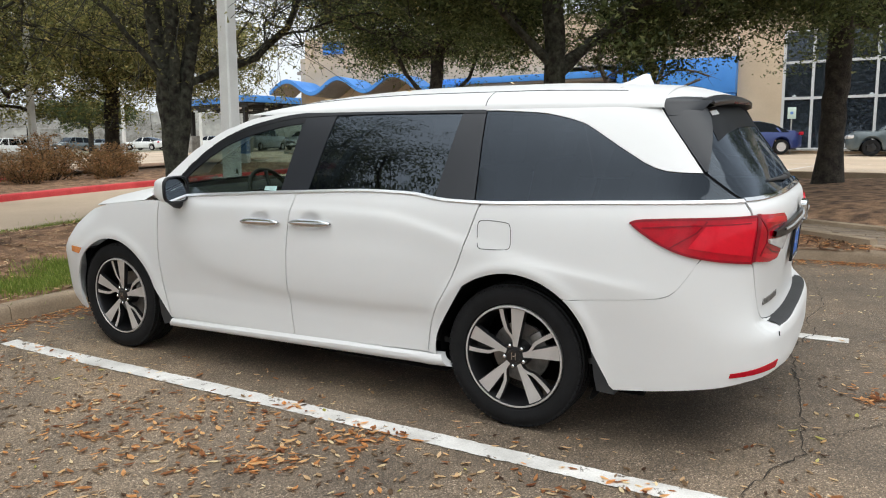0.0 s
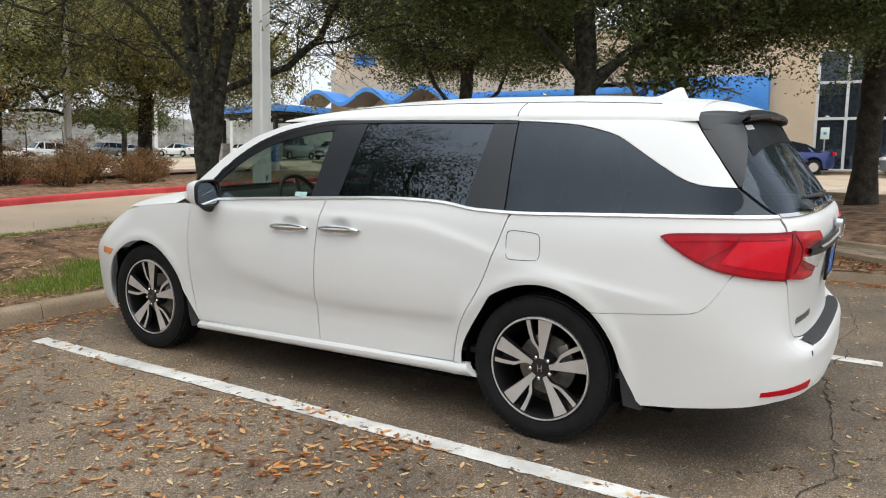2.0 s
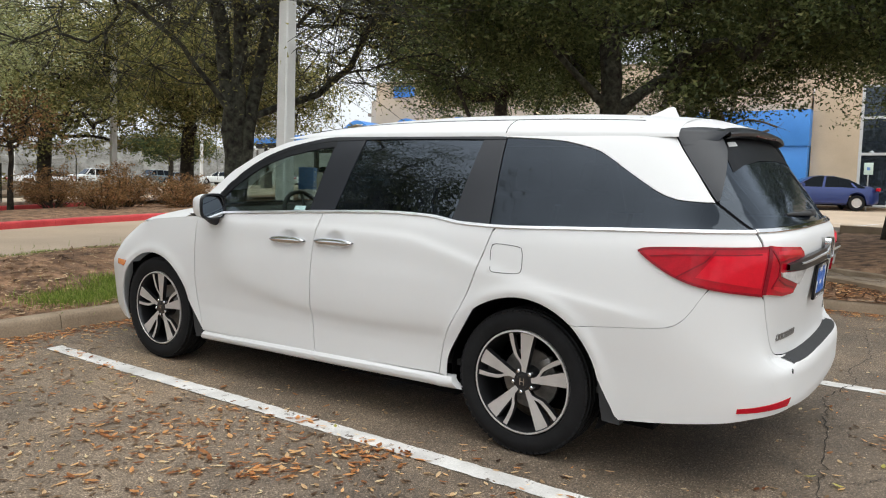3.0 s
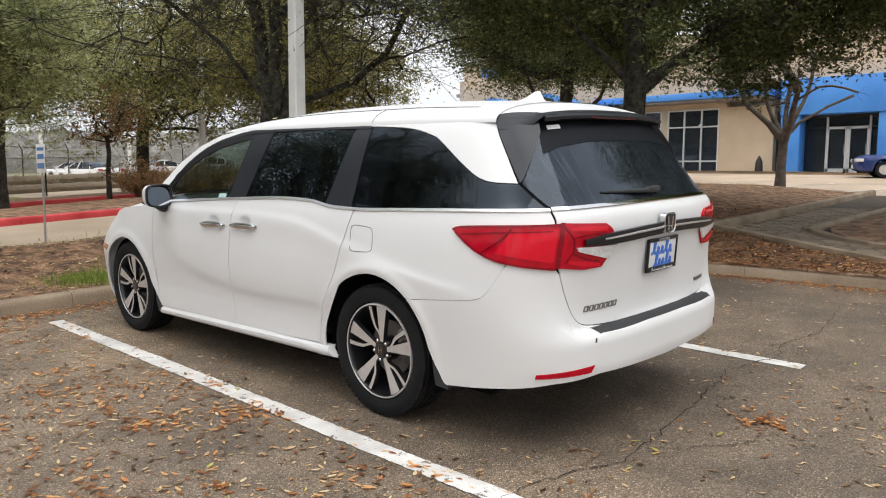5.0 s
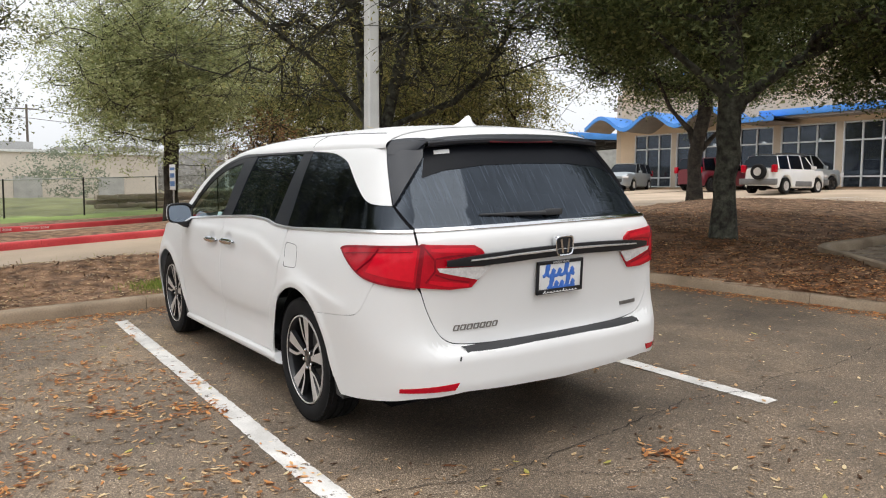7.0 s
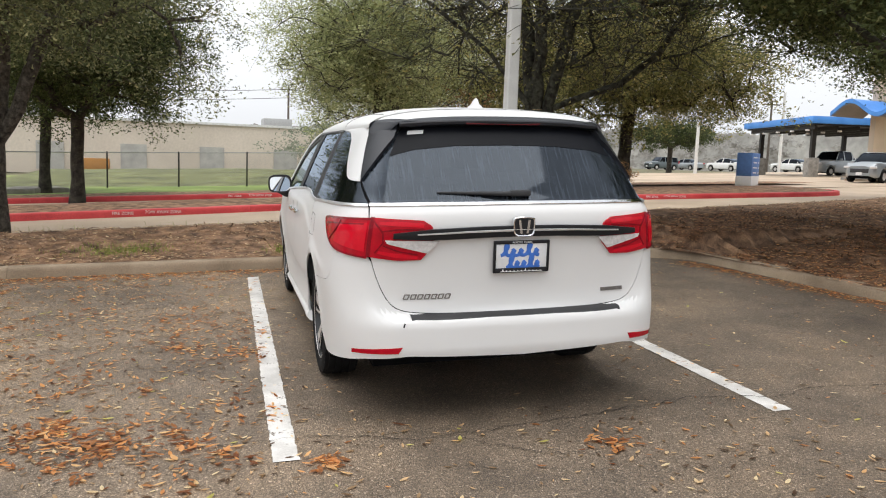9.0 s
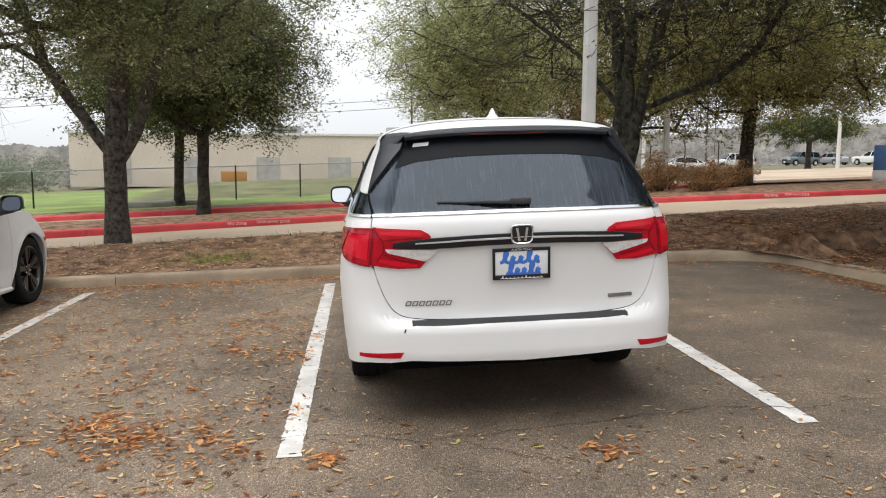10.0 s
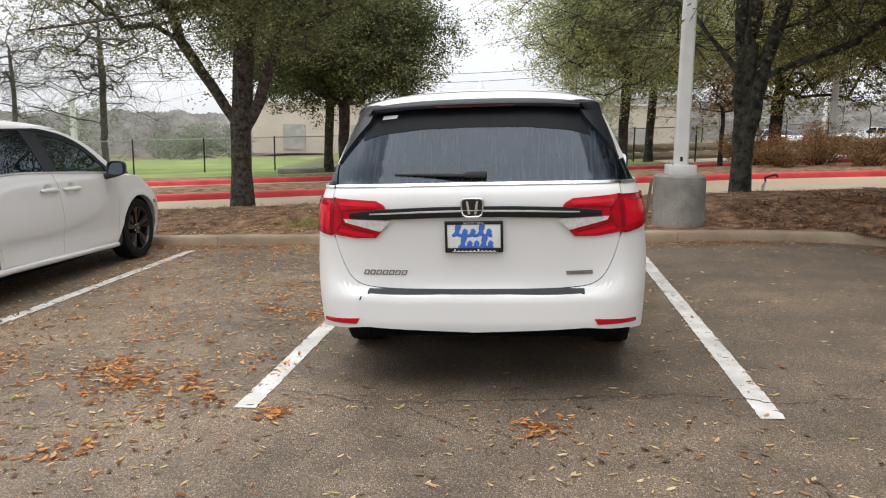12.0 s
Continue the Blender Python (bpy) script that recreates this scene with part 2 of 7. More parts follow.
def ss(t):
    t = max(0.0, min(1.0, t))
    return t * t * (3 - 2 * t)


def table(x, pts):
    return float(np.interp(x, [p[0] for p in pts], [p[1] for p in pts]))


def bumpy(x, y, k, amp):
    return amp * noise.noise(Vector((x * k, y * k, 3.7)))


def asphalt_surface():
    """Dark binder with pale and brown stones, pits, damp and painted shade, and old wear."""
    m = bpy.data.materials.new("worn_asphalt")
    m.use_nodes = True
    n, l = m.node_tree.nodes, m.node_tree.links
    b = n["Principled BSDF"]
    tc = n.new("ShaderNodeTexCoord")

    def tex(kind, scale, detail=3.0):
        t = n.new(kind)
        t.inputs["Scale"].default_value = scale
        if kind == "ShaderNodeTexNoise":
            t.inputs["Detail"].default_value = detail
        l.new(tc.outputs["Object"], t.inputs["Vector"])
        return t

    def ramp(src, stops):
        r = n.new("ShaderNodeValToRGB")
        cr = r.color_ramp
        cr.elements[0].position, cr.elements[1].position = stops[0][0], stops[-1][0]
        cr.elements[0].color, cr.elements[1].color = (*stops[0][1], 1), (*stops[-1][1], 1)
        for p, c in stops[1:-1]:
            cr.elements.new(p).color = (*c, 1)
        l.new(src, r.inputs[0])
        return r.outputs[0]

    def mixed(kind, fac, a, c):
        x = n.new("ShaderNodeMix")
        x.data_type, x.blend_type = "RGBA", kind
        if isinstance(fac, float):
            x.inputs["Factor"].default_value = fac
        else:
            l.new(fac, x.inputs["Factor"])
        for s, k in ((a, "A"), (c, "B")):
            l.new(s, x.inputs[k])
        return x.outputs["Result"]
    cells = tex("ShaderNodeTexVoronoi", 165)
    stone = ramp(cells.outputs["Color"], [(0.0, (.078, .064, .050)), (.40, (.174, .137, .101)), (.70, (.285, .226, .167)), (.88, (.47, .382, .292)), (1.0, (.92, .82, .69))])
    fine = tex("ShaderNodeTexNoise", 420, 2)
    grain = ramp(fine.outputs[0], [(.30, (.45, .45, .45)), (.70, (1.35, 1.33, 1.30))])
    base = mixed("MULTIPLY", 0.8, stone, grain)
    patch = ramp(tex("ShaderNodeTexNoise", 0.55, 7).outputs[0], [(.30, (.58, .56, .55)), (.50, (.98, .95, .92)), (.68, (1.30, 1.22, 1.12))])
    base = mixed("MULTIPLY", 1.0, base, patch)
    stain = ramp(tex("ShaderNodeTexNoise", 3.1, 6).outputs[0], [(.36, (.78, .77, .76)), (.62, (1.1, 1.08, 1.05))])
    base = mixed("MULTIPLY", 1.0, base, stain)
    # the asphalt is damp under and beyond the van, whose shade is painted in
    pos, damp_shade, edge = n.new("ShaderNodeSeparateXYZ"), n.new("ShaderNodeMapRange"), n.new("ShaderNodeMath")
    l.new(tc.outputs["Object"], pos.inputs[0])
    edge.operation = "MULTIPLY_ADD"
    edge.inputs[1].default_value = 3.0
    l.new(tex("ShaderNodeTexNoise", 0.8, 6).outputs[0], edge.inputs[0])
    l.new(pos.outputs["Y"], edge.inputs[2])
    damp_shade.interpolation_type = "SMOOTHSTEP"
    damp_shade.inputs["From Min"].default_value, damp_shade.inputs["From Max"].default_value = 4.4, 6.1
    l.new(edge.outputs[0], damp_shade.inputs["Value"])
    wet_shade = ramp(damp_shade.outputs[0], [(0.0, (1, 1, 1)), (1.0, (.80, .805, .82))])
    base = mixed("MULTIPLY", 1.0, base, wet_shade)
    l.new(base, b.inputs["Base Color"])
    rr = n.new("ShaderNodeMapRange")
    rr.inputs["To Min"].default_value, rr.inputs["To Max"].default_value = .42, .80
    l.new(tex("ShaderNodeTexNoise", 0.7, 5).outputs[0], rr.inputs["Value"])
    l.new(rr.outputs[0], b.inputs["Roughness"])
    bp = n.new("ShaderNodeBump")
    bp.inputs["Strength"].default_value, bp.inputs["Distance"].default_value = .8, .006
    l.new(cells.outputs["Distance"], bp.inputs["Height"])
    bp.invert = True
    l.new(bp.outputs[0], b.inputs["Normal"])
    return m


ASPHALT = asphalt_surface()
CONCRETE = material("tan_driveway_concrete", (0.44, 0.338, 0.240), 0.75, 0, 0.14, 0.35, 0.2, 60, col2=(0.56, 0.435, 0.315))
KERB_MAT = material("weathered_kerb_concrete", (0.29, 0.215, 0.145), 0.85, 0, 0.22, 1.6, 0.4, 70, col2=(0.41, 0.32, 0.225), spread=0.06)
RED_KERB = material("red_kerb_paint", (0.64, 0.038, 0.048), 0.6, 0, 0.18, 1.3, 0.25, 40, col2=(0.75, 0.085, 0.09))
MULCH = material("brown_mulch", (0.165, 0.092, 0.054), 0.95, 0, 0.45, 5.0, 1.0, 55, col2=(0.455, 0.27, 0.158), dist=0.03)
LAWN = material("lawn_green", (0.16, 0.235, 0.050), 0.95, 0, 0.25, 0.35, 0.6, 12, col2=(0.27, 0.355, 0.09), dist=0.05)
FIELD = material("far_field", (0.16, 0.15, 0.08), 0.95, 0, 0.2, 0.05, 0.3, 2, col2=(0.22, 0.20, 0.12))


def line_paint():
    """Old white paint, scuffed grey and chipped through to the asphalt."""
    m = material("worn_white_line_paint", (0.60, 0.58, 0.55), 0.7, 0, 0.14, 5, 0.3, 120, col2=(0.76, 0.74, 0.71), dist=0.003)
    n, l = m.node_tree.nodes, m.node_tree.links
    b = n["Principled BSDF"]
    src = b.inputs["Base Color"].links[0].from_socket
    tc, no, rp, mx = n.new("ShaderNodeTexCoord"), n.new("ShaderNodeTexNoise"), n.new("ShaderNodeValToRGB"), n.new("ShaderNodeMix")
    mx.data_type = "RGBA"
    no.inputs["Scale"].default_value, no.inputs["Detail"].default_value, no.inputs["Roughness"].default_value = 13.0, 9.0, 0.72
    l.new(tc.outputs["Object"], no.inputs["Vector"])
    rp.color_ramp.elements[0].position, rp.color_ramp.elements[1].position = 0.375, 0.415
    l.new(no.outputs[0], rp.inputs[0])
    l.new(rp.outputs[0], mx.inputs["Factor"])
    mx.inputs["A"].default_value = (0.12, 0.095, 0.072, 1)
    l.new(src, mx.inputs["B"])
    l.new(mx.outputs["Result"], b.inputs["Base Color"])
    return m


LINE_PAINT = line_paint()
PAVER = material("leaf_stained_pavers", (0.22, 0.165, 0.12), 0.85, 0, 0.25, 1.5, 0.5, 60, col2=(0.34, 0.265, 0.195), spread=0.18)
PAVER_SAND = material("dark_joint_sand", (0.085, 0.062, 0.045), 0.95, 0, 0.3, 6, 0.5, 90)


def sheet(name, xs, ys, lift, mat, label, category, kind="structure", west=None, east=None, rough=0.0):
    """A sheet that follows the ground between two edges."""
    g = Geo()
    rows = []
    for y in ys:
        a, b = (west(y) if west else xs[0]), (east(y) if east else xs[-1])
        if west or east:
            row = [a + (b - a) * i / (len(xs) - 1) for i in range(len(xs))]
        else:
            row = xs
        rows.append([(x, y, level(x, y) + lift + bumpy(x, y, 0.8, rough)) for x in row])
    g.grid(rows)
    return thing(name, label, category, kind=kind, geo=g, mats=mat, smooth=60)


far = [-1500, -700, -350, -180] + steps(-120, 80, 50) + [120, 200, 400, 800, 1500]
sheet("ground", far, far, -0.06, FIELD, "dull winter field that reaches the horizon", "ground")
sheet("driveway", steps(-24, 45, 46), steps(-70, 39.4, 73), 0.0, CONCRETE, "tan concrete driveway and yard before the showroom", "road")
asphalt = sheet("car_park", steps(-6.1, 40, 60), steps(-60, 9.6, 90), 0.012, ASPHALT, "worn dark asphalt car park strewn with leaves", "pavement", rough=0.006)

# beds: edges by northing
BED_EAST = [(-60, -6.0), (7.35, -6.0), (7.9, -5.9), (8.3, -5.72), (8.72, -5.2), (8.86, -4.7), (9.04, -2.4), (9.22, 0.0), (9.28, 0.35), (9.45, 0.55), (9.8, .1), (10.7, -1.25), (12.65, -3.55), (13.2, -3.68), (17.0, -3.7), (23.4, -3.9), (24.3, -4.6)]
BED_WEST = [(-60, -9.6), (-8, -9.8), (-2, -10.0), (.8, -10.55), (4, -10.95), (9.7, -11.6), (14, -12.5), (18, -13.6), (20.6, -14.2), (21.6, -13.6), (22.4, -11.5), (23.4, -9.2), (24.3, -7.6)]


def bed_height(x, y):
    """Top of the mulch bed: kerb-high at the car park, mounded under the trees, flush at the driveway."""
    e, w = table(y, BED_EAST), table(y, BED_WEST)
    d_kerb = max(0.0, min(e - x, (y - 8.95) * 1.0 if (x > -5.4 and y > 8.4) else 9.0))
    d_drive = max(0.0, min(x - w, (24.4 - y)))
    h = min(0.125 + 0.24 * ss(d_kerb / 3.2), 0.02 + 0.34 * ss(d_drive / 3.0))
    return level(x, y) + h + bumpy(x, y, 1.7, 0.03) + bumpy(x, y, 6.0, 0.014)


def bed_sheet():
    g = Geo()
    ys = steps(-45, -12, 22) + steps(-11, 7.2, 74) + steps(7.3, 13.4, 64) + steps(13.6, 24.3, 44)
    rows = []
    for y in ys:
        e, w = table(y, BED_EAST) - 0.10, table(y, BED_WEST)
        rows.append([(w + (e - w) * k, y, bed_height(w + (e - w) * k, y)) for k in steps(0, 1, 44)])
    g.grid(rows)
    return thing("mulch_bed", "brown mulch bed with fallen leaves under the trees", "ground", kind="structure", geo=g, mats=MULCH, smooth=60)


bed_sheet()


def kerb(name, label, path, mat, height=0.135, width=0.16, piece=3.0, gap=0.006, lift=0.0):
    """A kerb of cast lengths along a path; the face looks to the right of the way."""
    pts = [Vector((x, y)) for x, y in path]
    run = [0.0]
    for a, b in zip(pts, pts[1:]):
        run.append(run[-1] + (b - a).length)
    xs, ys = [p.x for p in pts], [p.y for p in pts]

    def on(s):
        return Vector((float(np.interp(s, run, xs)), float(np.interp(s, run, ys))))
    holder = thing(name, label, "kerb", kind="structure")
    n = max(1, round(run[-1] / piece))
    for i in range(n):
        s0, s1 = run[-1] * i / n + gap / 2, run[-1] * (i + 1) / n - gap / 2
        m = max(2, int((s1 - s0) / 0.3))
        rows = []
        for s in steps(s0, s1, m):
            p = on(s)
            d = (on(min(s + .15, run[-1])) - on(max(s - .15, 0))).normalized()
            q = Vector((d.y, -d.x))
            z = level(p.x, p.y) + lift
            prof = [(0.012, -0.05), (0.010, 0.0), (-0.004, height * .6), (-0.012, height * .86), (-0.028, height * .97), (-0.05, height), (-width + .02, height + .004), (-width, height - .01), (-width, -0.05)]
            rows.append([(p.x + q.x * a, p.y + q.y * a, z + b + bumpy(p.x, p.y, 2.1, .004)) for a, b in prof])
        g = Geo().grid(rows)
        g.f.append(tuple(range(len(prof)))[::-1])
        g.f.append(tuple(len(rows) * len(prof) - len(prof) + k for k in range(len(prof))))
        g.m += [0, 0]
        part("kerb_length", g, mat, holder, smooth=50)
    return holder


def curved(pts, n=4):
    """Smooth a path by corner cutting."""
    p = [Vector(q) for q in pts]
    for _ in range(n):
        q = [p[0]]
        for a, b in zip(p, p[1:]):
            q += [a * .75 + b * .25, a * .25 + b * .75]
        p = q + [p[-1]]
    return [(a.x, a.y) for a in p]


kerb("kerb", "weathered tan concrete kerb along the car park", [(-5.94, -45), (-5.94, -.2), (-5.94, 3)] + curved([(-5.94, 3), (-5.94, 8.75), (-4.4, 8.88), (-2.4, 9.04), (0.0, 9.22)], 4)[1:] + curved([(0.0, 9.22), (.62, 9.28), (.5, 9.6), (.1, 9.83)], 3)[1:], KERB_MAT)
kerb("kerb", "tan concrete edging beside the paved path", [(.1, 9.83), (-1.25, 10.78), (-3.5, 12.55), (-3.66, 12.9), (-3.66, 17.0), (-3.86, 23.4)], KERB_MAT, 0.20, 0.14)

# path of pavers
g = Geo()
rows = []
for y in steps(9.7, 23, 40):
    w = table(y, [(9.7, .15), (10.7, -1.25), (12.6, -3.5), (23.4, -3.85)])
    e = table(y, [(9.7, 6.0), (10.9, 1.2), (11.86, -.9), (12.4, -1.5), (13.3, -2.1), (23, -2.15)])
    rows.append([(w + (e - w) * k, y, level(w + (e - w) * k, y) + .075) for k in steps(0, 1, 10)])
g.grid(rows)
path_base = thing("paved_path", "leaf-stained paver path between planting beds", "path", kind="structure", geo=g, mats=PAVER_SAND, smooth=60)

# second bed with the right-hand oak
g = Geo()
rows = []
for y in steps(10.3, 20.0, 50):
    w = table(y, [(10.3, 4.0), (10.9, 1.3), (11.86, -.87), (12.4, -1.5), (13.0, -1.95), (13.7, -2.17), (20, -2.1)])
    rows.append([(w + (14 - w) * k, y, level(w + (14 - w) * k, y) + .14 + .16 * ss(14 * k / 2.0) * ss((20.2 - y) / 2) + bumpy(w + (14 - w) * k, y, 1.7, .03)) for k in steps(0, 1, 40)])
g.grid(rows)
thing("mulch_bed", "leaf-covered mulch bed round an oak", "ground", kind="structure", geo=g, mats=MULCH, smooth=60)
kerb("kerb", "tan concrete kerb round a planting bed", curved([(-2.2, 20.2), (-2.28, 14.2), (-2.3, 13.3), (-1.62, 12.43), (-.97, 11.86), (1.2, 10.9), (4.0, 10.25), (13, 9.8)], 3)[::-1], KERB_MAT, 0.16)
kerb("kerb", "dark low kerb behind the oak", [(14, 20.2), (-2.2, 20.2)], KERB_MAT, 0.30)

# red kerbs and the islands behind them
RED_1 = [(-11.4, -14), (-12.1, -6), (-12.75, -3.2), (-14.0, 1.5), (-15.0, 4.3), (-16.1, 7.6), (-16.8, 11), (-17.0, 14), (-17.1, 20.4), (-17.3, 22.4), (-18.3, 23.5), (-20.5, 23.9), (-24, 24)]
RED_2 = [(-17.2, -14), (-18.6, -6.6), (-19.4, -4), (-21.2, 3.4), (-22.3, 7.1), (-23.4, 9.5), (-24.6, 13), (-26.5, 17)]
red_a = kerb("red_kerb", "faded red painted fire-lane kerb", curved(RED_1, 2), RED_KERB, 0.15, 0.15)
red_b = kerb("red_kerb", "faded red painted kerb by the fence", curved(RED_2, 2), RED_KERB, 0.15, 0.15)


def x_of(path, y):
    p = sorted((b, a) for a, b in path)
    return table(y, p)


ISLE_W = [(-14, -14.6), (-6, -15.6), (0, -17.3), (4, -18.6), (7, -20.0), (9, -21.6), (13, -23.5), (20, -25.0), (23.6, -25.0)]
g = Geo()
rows = []
for y in steps(-14, 23.7, 90):
    e, w = x_of(RED_1[:11], min(y, 22.4)) - .1 - 1.2 * max(0, y - 22.4), table(y, ISLE_W)
    rows.append([(w + (e - w) * k, y, level(w + (e - w) * k, y) + (.02 + .11 * ss(k * 6)) + .06 * math.sin(math.pi * k) + bumpy(w + (e - w) * k, y, 1.3, .03)) for k in steps(0, 1, 16)])
g.grid(rows)
thing("planted_island", "brown mulched island behind a red kerb", "ground", kind="structure", geo=g, mats=MULCH, smooth=60)
g = Geo()
rows = []
for y in steps(-60, 30, 60):
    e = x_of(RED_2, max(-14, min(17, y))) - .1
    rows.append([(e - 3.2 * k, y, level(e - 3.2 * k, y) + .12 + bumpy(e - 3 * k, y, 1.1, .03)) for k in steps(0, 1, 5)])
g.grid(rows)
thing("verge", "mulched verge before the fence", "ground", kind="structure", geo=g, mats=MULCH, smooth=60)
sheet("lawn", steps(-62, -21, 20), steps(-70, 10, 40), .10, LAWN, "bright green lawn beyond the fence", "lawn", east=lambda y: x_of(RED_2, max(-14, min(17, y))) - 3.2, rough=.05)
g = Geo()
rows = []
for y in steps(-7.5, 9.8, 40):
    e = -29.0 + .5 * bumpy(3, y, .9, 1.0)
    rows.append([(e - 28 * k, y - 5 * k, level(e - 28 * k, y - 5 * k) + .06 + .55 * ss(min(k * 2.2, (y + 7.5) / 3, 1)) + bumpy(e - 28 * k, y, .9, .06)) for k in steps(0, 1, 16)])
g.grid(rows)
thing("earth_bank", "dull green grass bank beyond the fence", "ground", kind="structure", geo=g, mats=material("dull_green_bank", (.11, .115, .045), .95, 0, .3, .6, .6, 12, col2=(.21, .22, .09), dist=.04), smooth=60)
sheet("far_yard", steps(-62, -24, 20), steps(10, 60, 30), .02, CONCRETE, "far concrete yard with parked cars", "road", east=lambda y: table(y, [(10, -26.5), (17, -28.5), (24, -24), (60, -24)]))


# ---- the minivan's skin: half-widths and ends by height ----
class Curve:
    """A smooth curve through (x, y) pairs."""

    def __init__(self, pts):
        xs, ys = np.array([p[0] for p in pts], float), np.array([p[1] for p in pts], float)
        d = np.diff(ys) / np.diff(xs)
        t = np.concatenate(([d[0]], np.where(d[:-1] * d[1:] > 0, 2 * d[:-1] * d[1:] / (d[:-1] + d[1:] + 1e-12), 0), [d[-1]]))
        self.x = np.linspace(xs[0], xs[-1], 500)
        i = np.clip(np.searchsorted(xs, self.x) - 1, 0, len(xs) - 2)
        h = xs[i + 1] - xs[i]
        s = (self.x - xs[i]) / h
        self.y = ((1 + 2 * s) * (1 - s) ** 2 * ys[i] + s * (1 - s) ** 2 * h * t[i]
                  + s * s * (3 - 2 * s) * ys[i + 1] + s * s * (s - 1) * h * t[i + 1])

    def __call__(self, x):
        return np.interp(x, self.x, self.y)


U_REAR, U_FRONT, BEND = 0.30, -3.0, 0.95
ROUND, CROWN = 4.6, 0.04
HALF = Curve([(0.15, .90), (0.24, .950), (0.30, .966), (0.40, .974), (0.55, .984), (0.68, .992), (0.80, .989), (0.92, .978), (1.02, .965), (1.10, .949),
              (1.16, .928), (1.20, .910), (1.30, .868), (1.40, .826), (1.50, .780), (1.58, .738), (1.62, .710), (1.70, .63)])
TAIL = Curve([(0.20, 1.12), (0.30, 1.185), (0.36, 1.215), (0.45, 1.235), (0.55, 1.235), (0.595, 1.222), (0.62, 1.152), (0.70, 1.144), (0.80, 1.150), (0.90, 1.162), (1.00, 1.176),
              (1.08, 1.184), (1.14, 1.178), (1.19, 1.148), (1.21, 1.126), (1.30, 1.065), (1.40, .992), (1.50, .920), (1.60, .845), (1.70, .76)])
NOSE = Curve([(0.20, -3.86), (0.35, -3.96), (0.60, -3.98), (0.80, -3.88), (0.95, -3.66), (1.05, -3.42), (1.12, -3.20), (1.20, -2.98), (1.30, -2.72), (1.45, -2.30), (1.60, -1.88), (1.70, -1.55)])
TAIL_CORNER = Curve([(0.20, 1.12), (0.30, 1.185), (0.36, 1.215), (0.45, 1.232), (0.55, 1.230), (0.62, 1.212), (0.70, 1.190), (0.80, 1.182), (0.90, 1.187), (1.00, 1.198), (1.08, 1.205), (1.14, 1.198),
                     (1.19, 1.165), (1.21, 1.140), (1.30, 1.075), (1.40, 1.00), (1.50, .925), (1.60, .845), (1.70, .76)])
HAUNCH = Curve([(-2.2, 1.045), (-1.2, 1.050), (-.75, 1.040), (-.46, .985), (-.18, .915), (.33, .82), (1.3, .72)])
HANDLES = ((-1.625, .972), (-1.245, .985))
SWOOP = Curve([(-3.2, 1.0), (-2.5, .87), (-2.3, .745), (-2.05, .635), (-1.7, .570), (-1.2, .540), (-.5, .56), (.3, .62), (1.5, .62)])


def dish(a, z, hu, hz):
    return 0.030 * np.clip(1 - ((a - hu) / .085) ** 2 - ((z - hz - .010) / .052) ** 2, 0, 1) ** 1.5


def skin(a, z):
    """Place (u, v) of the left half's skin: a runs along the flank in metres, round the corners by angle."""
    a, z = np.broadcast_arrays(np.asarray(a, float), np.asarray(z, float))
    w = HALF(z).copy()
    below = 1 / (1 + np.exp(-(SWOOP(a) - z) / np.interp(a, [-2.45, -1.7], [.055, .013])))
    low = np.clip((z - 0.30) / 0.16, 0, 1)
    door = np.clip((a + 2.75) / 0.4, 0, 1) * np.clip((-0.30 - a) / 0.25, 0, 1)
    w -= 0.017 * below * low * door * (z < 1.1)
    w += 0.008 * np.exp(-((z - HAUNCH(a)) / np.where(z > HAUNCH(a), .026, .085)) ** 2) * np.clip((a + 2.6) / .6, 0, 1) * np.clip((.9 - a) / .3, 0, 1)
    for c, ra in ((0.0, .46), (-3.0, .435)):
        r = np.hypot(a - c, z - 0.37)
        w += 0.010 * np.exp(-((r - ra) / 0.035) ** 2) * (z < 0.95)
    for hu, hz in HANDLES:  # dished handle cups
        w -= dish(a, z, hu, hz)
    psi = np.clip((a - U_REAR) / BEND, 0, math.pi / 2)
    c, s = np.cos(psi), np.sin(psi)
    r = (c ** ROUND + s ** ROUND) ** (-1 / ROUND)
    k = np.clip((psi - .80) / .20, 0, 1)
    k = k * k * (3 - 2 * k)
    tail = TAIL(z) * k + TAIL_CORNER(z) * (1 - k)
    u, v = np.where(a > U_REAR, U_REAR + (tail - U_REAR) * r * s - CROWN * (r * c * s) ** 2, a), np.where(a > U_REAR, w * r * c, w)
    front = np.clip((U_FRONT - a) / BEND, 0, math.pi / 2)
    c, s = np.cos(front), np.sin(front)
    ex = np.interp(z, [.68, .95], [3.1, 2.2])
    r = (c ** ex + s ** ex) ** (-1 / ex)
    u = np.where(a < U_FRONT, U_FRONT + (np.minimum(NOSE(z), -3.02) - U_FRONT) * r * s, u)
    v = np.where(a < U_FRONT, w * r * c, v)
    return u, v


def at_v(v, z):
    """Flank parameter of the tail at half-width v."""
    t = min(0.9999, abs(v) / float(HALF(z)))
    return U_REAR + BEND * math.atan2((1 - t ** ROUND) ** (1 / ROUND), t)


def at_u(u, z):
    """Flank parameter at length u."""
    if u <= U_REAR:
        return u
    x = min(0.9999, (u - U_REAR) / (float(TAIL(z)) - U_REAR))
    return U_REAR + BEND * math.atan2(x, (1 - x ** ROUND) ** (1 / ROUND))


MID = U_REAR + BEND * math.pi / 2


def tail_u(v, z):
    """How far back the tail lies at half-width v."""
    return float(skin(at_v(v, z), z)[0])


